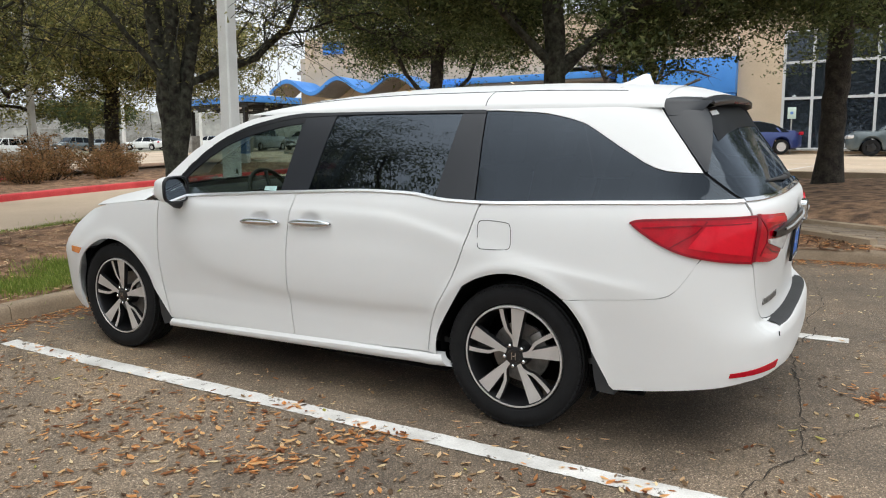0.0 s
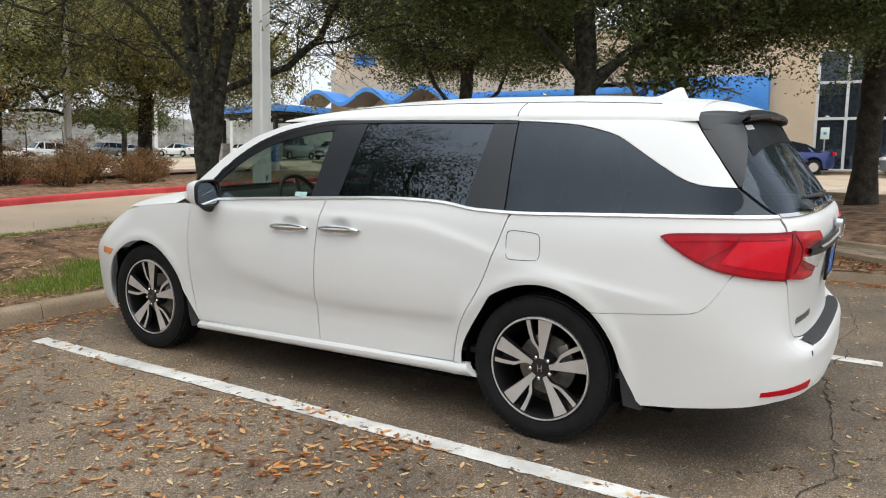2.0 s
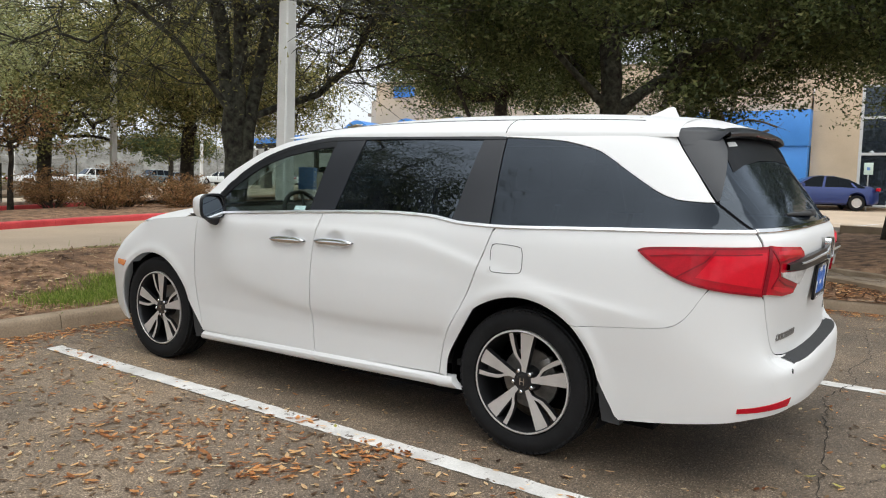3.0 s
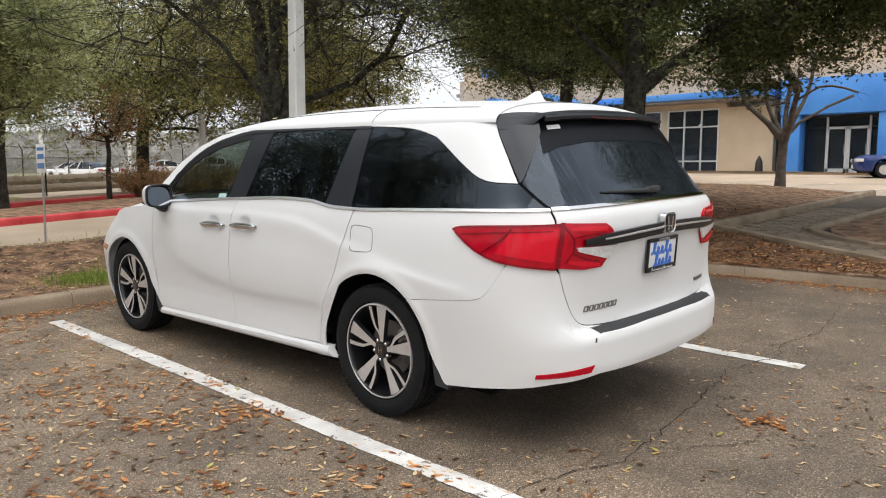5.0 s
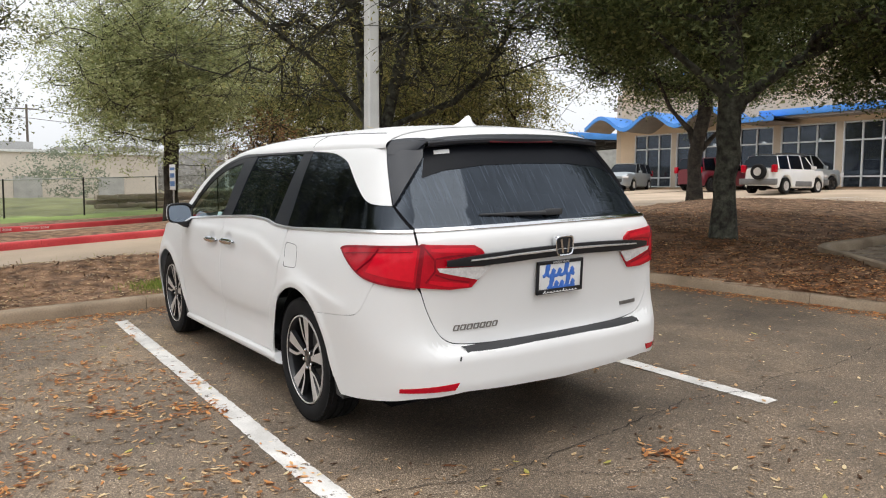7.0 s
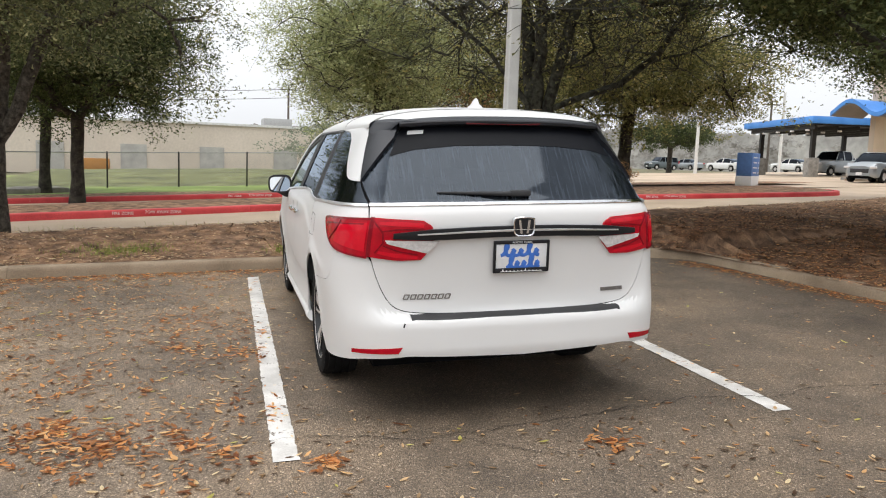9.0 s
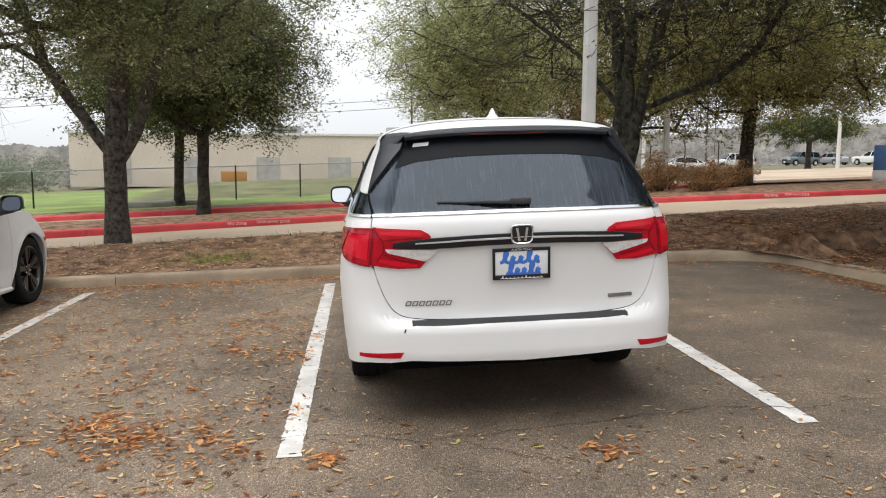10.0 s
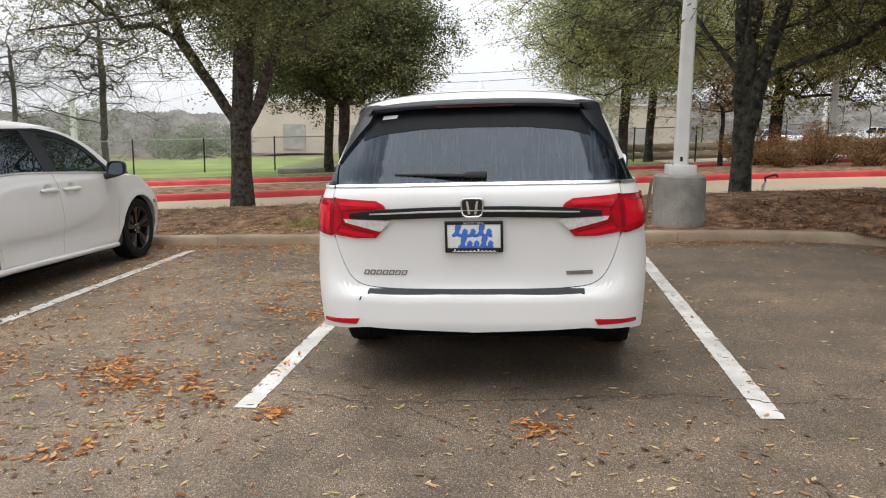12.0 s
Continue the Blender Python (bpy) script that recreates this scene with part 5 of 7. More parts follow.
def leaf_material(name, dark, mid, odd, share=0.12):
    """Foliage: each leaf takes its own shade; a few have turned."""
    m = bpy.data.materials.new(name)
    m.use_nodes = True
    n, l = m.node_tree.nodes, m.node_tree.links
    b = n["Principled BSDF"]
    geo, ramp = n.new("ShaderNodeNewGeometry"), n.new("ShaderNodeValToRGB")
    cr = ramp.color_ramp
    cr.elements[0].color, cr.elements[1].color = (*dark, 1), (*odd, 1)
    cr.elements[0].position, cr.elements[1].position = 0.0, 1.0
    e = cr.elements.new(1 - share)
    e.color = (*mid, 1)
    e2 = cr.elements.new(0.5)
    e2.color = (*(0.5 * (p + q) for p, q in zip(dark, mid)), 1)
    l.new(geo.outputs["Random Per Island"], ramp.inputs[0])
    l.new(ramp.outputs[0], b.inputs["Base Color"])
    b.inputs["Roughness"].default_value = 0.55
    b.inputs["Specular IOR Level"].default_value = 0.35
    tr, mix = n.new("ShaderNodeBsdfTranslucent"), n.new("ShaderNodeMixShader")
    mix.inputs[0].default_value = 0.5
    l.new(ramp.outputs[0], tr.inputs[0])
    l.new(b.outputs[0], mix.inputs[1])
    l.new(tr.outputs[0], mix.inputs[2])
    l.new(mix.outputs[0], n["Material Output"].inputs["Surface"])
    return m


OAK_LEAF = leaf_material("live_oak_leaves", (0.048, 0.070, 0.027), (0.190, 0.228, 0.086), (0.35, 0.36, 0.155))
OLIVE_LEAF = leaf_material("olive_winter_leaves", (0.105, 0.112, 0.040), (0.32, 0.31, 0.11), (0.48, 0.40, 0.15), 0.2)
DARK_LEAF = leaf_material("dark_evergreen_leaves", (0.030, 0.044, 0.018), (0.125, 0.158, 0.055), (0.25, 0.26, 0.10))
GREY_LEAF = leaf_material("grey_green_winter_leaves", (0.080, 0.098, 0.046), (0.27, 0.290, 0.135), (0.42, 0.40, 0.20), 0.2)
PALE_LEAF = leaf_material("pale_green_leaves", (0.24, 0.27, 0.12), (0.51, 0.54, 0.265), (0.62, 0.61, 0.36))
LIGHT_LEAF = leaf_material("yellowing_oak_leaves", (0.100, 0.106, 0.037), (0.32, 0.315, 0.110), (0.52, 0.42, 0.16), 0.25)
RUST_LEAF = leaf_material("rusty_shrub_leaves", (0.15, 0.092, 0.042), (0.36, 0.215, 0.095), (0.50, 0.25, 0.12), 0.25)


def leaf_cloud(rng, centres, per, spread, size, flat=0.7, broad=False):
    """Small leaves in tight sprays, several sprays round each of the given points; broad: four-cornered, for trees close by."""
    sprays = max(1, per // 16)
    c = np.repeat(np.asarray(centres, float), sprays, axis=0)
    d = rng.normal(size=c.shape)
    d /= np.linalg.norm(d, axis=1, keepdims=True)
    c = c + d * (spread * rng.random((len(c), 1)) ** 0.5) * np.array([1, 1, flat])
    c = np.repeat(c, max(1, round(per / sprays)), axis=0)
    p = c + rng.normal(size=c.shape) * (.17 * spread + .6 * size) * np.array([1, 1, .62])
    a = rng.normal(size=p.shape)
    a[:, 2] *= 0.6
    a /= np.linalg.norm(a, axis=1, keepdims=True)
    b = np.cross(a, rng.normal(size=p.shape))
    b /= np.linalg.norm(b, axis=1, keepdims=True) + 1e-9
    s = size * (0.6 + 0.8 * rng.random((len(p), 1)))
    if broad:
        v = np.stack([p - a * s, p + b * s * .42, p + a * s, p - b * s * .42], 1).reshape(-1, 3)
        return v, np.arange(len(p))[:, None] * 4 + np.array([[0, 1, 2, 3]])
    v = np.stack([p - a * s * .7 - b * s * .42, p + a * s, p - a * s * .5 + b * s * .46], 1).reshape(-1, 3)
    return v, np.arange(len(p))[:, None] * 3 + np.array([[0, 1, 2]])


def leaf_mesh(name, verts, faces, mat):
    me = bpy.data.meshes.new(name)
    me.vertices.add(len(verts))
    me.vertices.foreach_set("co", verts.astype(np.float32).ravel())
    me.loops.add(faces.size)
    me.loops.foreach_set("vertex_index", faces.astype(np.int32).ravel())
    me.polygons.add(len(faces))
    me.polygons.foreach_set("loop_start", np.arange(0, faces.size, faces.shape[1], dtype=np.int32))
    me.update(calc_edges=True)
    me.materials.append(mat)
    return me


def tree(label, x, y, z, trunk, girth, crown, tips, per, leaf, leaf_mat, bark=BARK, seed=1, spread=0.55, twigs=3, stems=None, sway=0.25, flat=0.7, hollow=0.45, low=0.0, uneven=0.75, cut=None, slim=(), grow_from=None, broad=False, name="tree", group="trees"):
    """A tree: trunk points from its foot, limbs grown to tips in an egg-shaped crown ((cx, cy, cz), (rx, ry, rz)), leaves in clumps."""
    rng = np.random.default_rng(seed)
    pts, par = [], []
    stems = stems or [trunk]
    ends = []
    for st in stems:
        last = -1
        st = [np.array(p, float) for p in st]
        for a, b in zip(st, st[1:]):
            n = max(2, int(np.linalg.norm(b - a) / 0.3))
            for i in range(n):
                q = a + (b - a) * (i + 1) / n if last >= 0 or i else a
                pts.append(q + rng.normal(size=3) * np.array([.012, .012, 0]))
                par.append(last)
                last = len(pts) - 1
        ends.append(last)
    n_trunk = len(pts)
    (cx, cy, cz), (rx, ry, rz) = crown
    goals = []
    while len(goals) < tips:
        d = rng.normal(size=3)
        d /= np.linalg.norm(d)
        r = hollow + (1 - hollow) * rng.random() ** 0.6
        lump = 0.80 + uneven * noise.noise(Vector((d[0] * 2.1 + seed, d[1] * 2.1, d[2] * 2.1)))
        g = np.array([cx, cy, cz]) + d * r * lump * np.array([rx, ry, rz])
        if g[2] > low and not (cut and cut(g)):
            goals.append(g)
    root = np.mean([pts[e] for e in ends], axis=0)
    goals.sort(key=lambda g: np.linalg.norm(g - root))
    P = np.zeros((60000, 3))
    P[:len(pts)] = pts
    n = len(pts)
    tips_at, paths = [], []
    ok = np.zeros(60000, bool)
    for e in ends:
        k = e
        for _ in range(4):
            if k >= 0:
                ok[k] = True
                k = par[k]
    if grow_from is not None:
        ok[:n] |= P[:n, 2] > grow_from
    for g in goals:
        idx = np.nonzero(ok[:n])[0]
        q = P[idx]
        dd = np.linalg.norm(q - g, axis=1) + 0.8 * np.maximum(0, q[:, 2] - g[2]) + 0.25 * np.linalg.norm(q - root, axis=1)
        k = idx[np.argmin(dd)]
        a, L = P[k].copy(), np.linalg.norm(P[k] - g)
        m = max(2, int(L / 0.35))
        bend = rng.normal(size=3) * L * sway * 0.5 + np.array([0, 0, L * .10])
        path = [k]
        for i in range(1, m + 1):
            t = i / m
            P[n] = a + (g - a) * t + bend * math.sin(math.pi * t) + rng.normal(size=3) * .03 * L * t * (1 - t)
            par.append(path[-1])
            ok[n] = True
            path.append(n)
            n += 1
        paths.append(path)
        tips_at.append(n - 1)
    load = np.zeros(n)
    for t in tips_at:
        load[t] += 1
    for i in range(n - 1, -1, -1):
        if par[i] >= 0:
            load[par[i]] += load[i]
    load[:n_trunk] = np.maximum(load[:n_trunk], 1)
    rad = girth * (np.maximum(load, .6) / max(load[:n_trunk].max(), 1)) ** 0.46
    foot = np.array([x, y, z])
    wood = Geo()
    for which, (st, e) in enumerate(zip(stems, ends)):
        k, chain = e, []
        while k >= 0:
            chain.append(k)
            k = par[k]
        chain = chain[::-1]
        r = []
        for c in chain:
            h = P[c][2]
            flare = 1 + .45 * max(0, 1 - h / .45) ** 2
            thin = 1 - .4 * ss((math.hypot(P[c][0], P[c][1]) - .10) / .5) if which in slim else 1.0
            r.append(max(rad[c], 0 if grow_from is not None else girth * .55 if len(stems) == 1 else girth * .5) * thin * flare * (1 + .06 * noise.noise(Vector((h * 3, seed, 0)))))
        wood.tube([P[c] - (np.array([0, 0, .25]) if c == chain[0] else 0) for c in chain], r, 14)
    limbs = Geo()
    for path in paths:
        r = [min(rad[path[1]] * 1.15, rad[path[0]])] + [rad[c] for c in path[1:]]
        limbs.tube([P[c] for c in path], [max(.006, k) for k in r], 6 if r[0] > .03 else 4, cap=False)
    tw = []
    for t in tips_at:
        for _ in range(twigs):
            d = rng.normal(size=3) * spread * np.array([1, 1, .8])
            a = P[t]
            limbs.tube([a, a + d * .5 + rng.normal(size=3) * .05, a + d], [.007, .005, .003], 3, cap=False)
            tw.append(a + d * .8)
    ob = thing(name, label, name, group, at=Matrix.Translation(foot))
    part("trunk", wood, bark, ob, "rough bark trunk", smooth=60)
    part("branch_work", limbs, bark, ob, smooth=60)["kind"] = "stuff"
    if per > 0:
        base = [P[t] for t in tips_at] + tw
        v, f = leaf_cloud(rng, base, per, spread, leaf, flat, broad)
        lo = new("crown", leaf_mesh("crown", v, f, leaf_mat))
        lo.parent = ob
    return ob


def umbrella(g):
    """True low beside the trunk, where the crown is bare."""
    return g[2] < 3.6 - .36 * math.hypot(g[0], g[1])


def low_umbrella(g):
    """As umbrella, for a crown that hangs lower at its rim."""
    return g[2] < 3.4 - .42 * math.hypot(g[0], g[1])


def up(*pts):
    return [tuple(p) for p in pts]


# oaks beside the showroom yard
tree("large live oak with dense dark crown and lichen bark", -4.5, 11.45, bed_height(-4.5, 11.45), None, .165, ((.5, .9, 4.5), (5.6, 5.6, 2.8)), 380, 225, .040, OAK_LEAF, BARK_LICHEN, seed=3, low=2.3, uneven=.4, hollow=.6, cut=umbrella, spread=.54, slim=(1, 2),
     stems=[up((0, 0, 0), (.02, .0, 1.2), (.0, .05, 2.3), (-.1, .1, 3.6)), up((.01, .0, 0), (.03, .0, 1.2), (.03, .06, 2.0), (.35, .75, 2.5), (.8, 1.7, 3.1)), up((0, .01, 0), (.01, .0, 1.2), (-.02, .02, 2.1), (-.45, -.55, 2.7), (-1.0, -1.2, 3.5))])
tree("live oak with forked trunk and dense crown", -12.2, 20.6, bed_height(-12.2, 20.6), None, .20, ((-.4, .5, 5.4), (5.2, 5.2, 2.6)), 230, 130, .055, OAK_LEAF, seed=8, low=2.2, uneven=.45, hollow=.55, cut=umbrella, spread=.72, slim=(0, 2),
     stems=[up((0, 0, 0), (.0, -.05, 1.4), (-.15, -.1, 2.1), (-.6, -.5, 2.8), (-.9, -.8, 3.8)), up((0, 0, 0), (.0, -.03, 1.4), (.1, .1, 2.2), (.1, .3, 3.4)), up((.01, 0, 0), (.01, -.02, 1.3), (.3, .4, 1.95), (.8, 1.1, 2.7), (1.0, 1.4, 3.7))])
tree("live oak over a leaf-covered bed", -.85, 17.6, level(-.85, 17.6) + .28, up((0, 0, 0), (.05, 0, 1.6), (.1, 0, 2.8), (.1, .1, 3.4)), .24, ((.2, -.8, 5.4), (6.0, 6.0, 2.8)), 320, 185, .039, OAK_LEAF, seed=12, low=2.2, uneven=.4, hollow=.6, cut=umbrella, spread=.7)
# tree of many stems by the lamp post
tree("many-stemmed tree with mossy bark and thin bare crown", -9.27, 8.05, bed_height(-9.27, 8.05), None, .118, ((-.3, .3, 5.2), (5.2, 5.6, 3.2)), 360, 8, .034, OLIVE_LEAF, BARK_LICHEN, seed=21, low=2.5, spread=.85, twigs=16, sway=.4, hollow=.25, slim=(3,),
     stems=[up((-.05, 0, 0), (-.08, .0, .9), (-.16, -.02, 2.0), (-.38, -.04, 3.4), (-.6, -.3, 4.6)), up((.03, .06, 0), (.02, .10, .9), (.03, .26, 2.0), (.05, .61, 3.4), (.2, .9, 4.8)), up((0, .03, 0), (-.02, .05, 1.0), (-.04, .07, 2.2), (-.06, .1, 4.4)),
            up((-.06, .0, 0), (-.08, -.02, 1.0), (-.05, -.1, 1.95), (-.35, -.75, 2.85), (-.65, -1.33, 3.35), (-1.2, -2.3, 4.2)), up((.02, .07, 0), (.02, .12, 1.0), (.03, .32, 1.9), (.1, .9, 2.14), (.25, 1.55, 2.4), (.35, 2.2, 2.95), (.4, 2.8, 3.9))])
# oak by the empty bay
tree("forked oak with brown-green winter leaves", -9.75, -.72, bed_height(-9.75, -.72), None, .185, ((.4, .1, 4.8), (4.8, 4.2, 2.6)), 260, 150, .034, GREY_LEAF, BARK_GREY, seed=31, hollow=.5, low=2.4, spread=.6, cut=low_umbrella,
     stems=[up((0, 0, 0), (.02, .02, .8), (.04, -.02, 1.6), (.1, -.45, 2.3), (.2, -.95, 3.1), (.3, -1.3, 4.2)), up((0, .02, 0), (.02, .04, .8), (.04, .04, 1.6), (.0, .10, 2.4), (.1, .18, 3.4), (.1, .2, 4.4)), up((.01, .01, 0), (.02, .05, .8), (.03, .09, 1.5), (.03, .40, 2.05), (.0, .60, 2.7), (-.3, .95, 3.9))])
tree("small oak on the grass island", -19.6, -1.25, level(-19.6, -1.25) + .1, up((0, 0, 0), (.0, .03, 1.2), (0, .05, 2.2)), .17, ((0, .1, 4.5), (3.5, 3.5, 2.7)), 260, 150, .046, DARK_LEAF, seed=37, low=2.25, uneven=.35, hollow=.35, spread=.56)
tree("small oak by the fence", -25.0, -3.2, level(-25.0, -3.2) + .1, up((0, 0, 0), (.0, .03, 1.4), (-.1, .05, 2.4)), .17, ((0, -.4, 4.4), (3.8, 3.8, 2.2)), 150, 80, .066, DARK_LEAF, seed=41, low=2.4, spread=.65)
# pale trees by the red kerb
tree("pale green feathery tree by the red kerb", -21.9, 7.6, level(-21.9, 7.6) + .12, up((0, 0, 0), (.03, 0, 1.5), (.0, .05, 2.6), (.1, .0, 5.2)), .16, ((.2, -.2, 4.9), (3.5, 3.7, 3.2)), 270, 38, .046, PALE_LEAF, seed=45, low=1.4, spread=.62, twigs=10, hollow=.2, grow_from=1.5)
tree("pale green tree behind the red kerb", -28.9, 9.5, level(-28.9, 9.5) + .12, up((0, 0, 0), (-.03, 0, 1.5), (.0, .05, 2.6), (-.1, .0, 5.0)), .17, ((-.2, .2, 4.9), (4.0, 4.0, 2.8)), 220, 36, .056, PALE_LEAF, seed=47, low=1.8, spread=.65, twigs=7, hollow=.2, grow_from=1.7)
# oaks on the far island
tree("oak with kinked trunk on the far island", -24.9, 18.6, level(-24.9, 18.6) + .12, up((0, 0, 0), (.1, -.05, 1.2), (-.05, .05, 2.0), (.1, .1, 3.0)), .26, ((.4, .2, 5.1), (5.9, 5.9, 3.0)), 230, 130, .064, LIGHT_LEAF, seed=51, low=1.7, spread=.7)
tree("dark oak behind the shrubs", -26.0, 13.6, level(-26, 13.6) + .12, up((0, 0, 0), (0, .05, 1.8), (.1, .1, 3.0)), .22, ((0, 0, 4.7), (4.6, 4.6, 3.4)), 200, 60, .066, LIGHT_LEAF, seed=53, low=1.3, hollow=.3, spread=.7)
tree("flat-crowned oak in the far yard", -64, 45.5, level(-64, 45.5), up((0, 0, 0), (0, 0, 1.6), (0, 0, 2.6)), .24, ((0, 0, 3.9), (5.4, 5.4, 1.25)), 110, 60, .10, DARK_LEAF, seed=57, low=2.6, uneven=.3, spread=.7)
# bare crape myrtle before the entrance
tree("bare crape myrtle with smooth pale limbs", -6.43, 23.67, bed_height(-6.43, 23.67), None, .13, ((0, 0, 4.0), (2.5, 2.5, 1.6)), 60, 0, .05, OLIVE_LEAF, BARK_PALE, seed=61, low=2.2, spread=.4, twigs=4, slim=(0, 1, 2, 3, 4, 5),
     stems=[up((0, 0, 0), (.0, 0, 1.45), (-.35, -.25, 1.95), (-.85, -.6, 2.5), (-1.15, -.85, 3.3)), up((0, .02, 0), (.02, 0, 1.5), (.35, .25, 2.0), (.95, .7, 2.45), (1.5, 1.1, 2.75)), up((0, -.02, 0), (.0, -.02, 1.5), (0, .1, 2.3), (.1, .15, 3.2)),
            up((.01, 0, 0), (.0, .01, 1.45), (-.25, -.15, 2.1), (-.45, -.25, 2.7), (-.5, -.2, 3.4)), up((0, .01, 0), (.01, .01, 1.5), (.25, .2, 2.2), (.5, .4, 2.9), (.6, .45, 3.5)), up((-.01, 0, 0), (-.01, 0, 1.4), (.3, -.35, 2.0), (.6, -.8, 2.8))])
# bare trees beyond the second car
tree("bare leafless tree beyond the fence", -28.94, -14.74, level(-28.94, -14.74), up((0, 0, 0), (.03, .02, 2.0), (-.05, .05, 4.2), (.05, 0, 7.0)), .15, ((0, 0, 5.4), (4.4, 4.4, 4.0)), 190, 0, .05, OLIVE_LEAF, BARK_DULL, seed=67, low=2.0, spread=.75, twigs=11, hollow=.3, sway=.16, grow_from=1.9)
tree("bare leafless tree at the field's edge", -44.0, -30.0, level(-44, -30), up((0, 0, 0), (.03, .02, 2.2), (-.05, .05, 4.8), (.05, 0, 8.0)), .16, ((0, 0, 6.6), (5.2, 5.2, 4.8)), 170, 0, .05, OLIVE_LEAF, BARK_DULL, seed=71, low=2.2, spread=.9, twigs=9, hollow=.3, sway=.16, grow_from=2.1)


# ---- car park markings, cracks, litter ----
def stall_line(y, x0, x1, w=0.125):
    """A painted line with ragged, flaked edges."""
    rng = np.random.default_rng(int(y * 100) + 500)
    g = Geo()
    rows = []
    n = int((x1 - x0) / 0.03)
    for i in range(n + 1):
        x = x0 + (x1 - x0) * i / n
        a, b = y - w / 2 + rng.normal() * .0025, y + w / 2 + rng.normal() * .0025
        rows.append([(x, q, level(x, q) + bumpy(x, q, .8, .006) + .0165) for q in (b, (a + b) / 2, a)])
    g.grid(rows, flip=True)
    return thing("parking_line", "worn white painted parking bay line", "road marking", "parking lines", "structure", g, LINE_PAINT, smooth=0)


stall_line(3.09, -5.36, -.08)
stall_line(5.885, -5.36, -.06)
stall_line(.27, -5.50, -.10)
stall_line(-2.52, -5.50, -.10)

CRACK = material("dark_crack_grit", (0.040, 0.032, 0.025), 0.95, 0, 0.3, 30, 0.3, 200)


def crack(pts, w, seed):
    rng = np.random.default_rng(seed)
    p = sampled(pts, int(60 * max(1, len(pts) / 6)))
    p += rng.normal(size=p.shape) * .010
    rows = []
    for i, (x, y) in enumerate(p):
        ww = w * (0.25 + rng.random()) * math.sin(math.pi * (i + .5) / len(p)) ** .3
        d = p[min(i + 1, len(p) - 1)] - p[max(i - 1, 0)]
        d /= np.linalg.norm(d) + 1e-9
        rows.append([(x - d[1] * ww * k, y + d[0] * ww * k, level(x, y) + bumpy(x, y, .8, .006) + .0185) for k in (-1, 1)])
    return thing("asphalt_crack", "dark jagged crack across the asphalt", "crack", "asphalt cracks", "structure", Geo().grid(rows), CRACK, smooth=0)


crack([(-.95, 1.1), (-.75, 1.53), (-.4, 2.13), (-.35, 2.48), (-.36, 2.72), (-.36, 3.3), (-.18, 3.76), (-.22, 4.23), (-.28, 4.75), (-.40, 5.5), (-.28, 6.01), (-.37, 6.4), (-.27, 6.9), (-.45, 8.2)], .0042, 1)
crack([(-.17, 3.97), (-.02, 4.1), (.16, 4.35), (.22, 4.6)], .003, 2)
crack([(.9, 1.9), (1.25, 2.3), (1.2, 2.75), (1.5, 3.0)], .003, 3)
crack([(-.35, 2.5), (-.1, 2.1), (.2, 2.0), (.6, 1.6), (1.2, 1.4)], .002, 4)


def litter(name, label, n, place, size, mat, seed, curl=0.35, lift=0.004):
    """Fallen leaves: pointed, folded along the rib, each lying its own way."""
    rng = np.random.default_rng(seed)
    V, F = [], []
    for _ in range(n):
        x, y, z = place(rng)
        s = size * (0.5 + 0.9 * rng.random())
        t, tilt, cv = rng.random() * 6.283, rng.normal() * .16, curl * (rng.random() - .25)
        c, sn = math.cos(t), math.sin(t)
        k = len(V)
        wd = .26 + .12 * rng.random()
        for a, b, h in ((-1, 0, .10), (-.35, wd, .22), (-.35, 0, 0), (-.35, -wd, .22), (.35, wd * .9, .26), (.35, 0, .02), (.35, -wd * .9, .20), (1, 0, .12 + cv)):
            px, py, pz = a * s, b * s, (h * abs(cv) * 1.6 + max(0, cv) * a * a * .5) * s
            V.append((x + px * c - py * sn, y + px * sn + py * c, z + lift + pz + tilt * px * .5 + abs(tilt) * s * .5))
        F += [(k, k + 2, k + 1), (k, k + 3, k + 2), (k + 1, k + 2, k + 5, k + 4), (k + 2, k + 3, k + 6, k + 5), (k + 4, k + 5, k + 7), (k + 5, k + 6, k + 7)]
    g = Geo()
    g.v, g.f, g.m = V, F, [0] * len(F)
    return thing(name, label, "leaves", kind="stuff", geo=g, mats=mat, smooth=0)


FALLEN = leaf_material("fallen_leaf_tan_orange", (0.07, 0.036, 0.024), (0.82, 0.56, 0.31), (0.92, 0.77, 0.49), 0.25)
FALLEN_RUST = leaf_material("fallen_leaf_rust", (0.20, 0.070, 0.032), (0.82, 0.38, 0.135), (0.88, 0.60, 0.30), 0.3)
FALLEN_YELLOW = leaf_material("fallen_leaf_yellow_green", (0.42, 0.40, 0.10), (0.74, 0.66, 0.20), (0.80, 0.74, 0.34), 0.3)


def on_lot(x, y):
    return level(x, y) + bumpy(x, y, .8, .006) + .013


def under_car(x, y):
    return -5.2 < x < -.5 and 3.5 < y < 5.3


def scatter_lot(rng):
    while True:
        x, y = -5.9 + 11.0 * rng.random(), -4.5 + 13.2 * rng.random()
        dense = 0.30 + 0.7 * max(0, noise.noise(Vector((x * .55, y * .55, 9)))) + (.45 if y < 3.0 else 0) + .9 * math.exp(-(x + 5.75) / .35)
        if y > 6.0:
            dense *= .42
        if x > .6:
            dense *= .7
        if under_car(x, y):
            dense *= .04
        if rng.random() < dense:
            return x, y, on_lot(x, y)


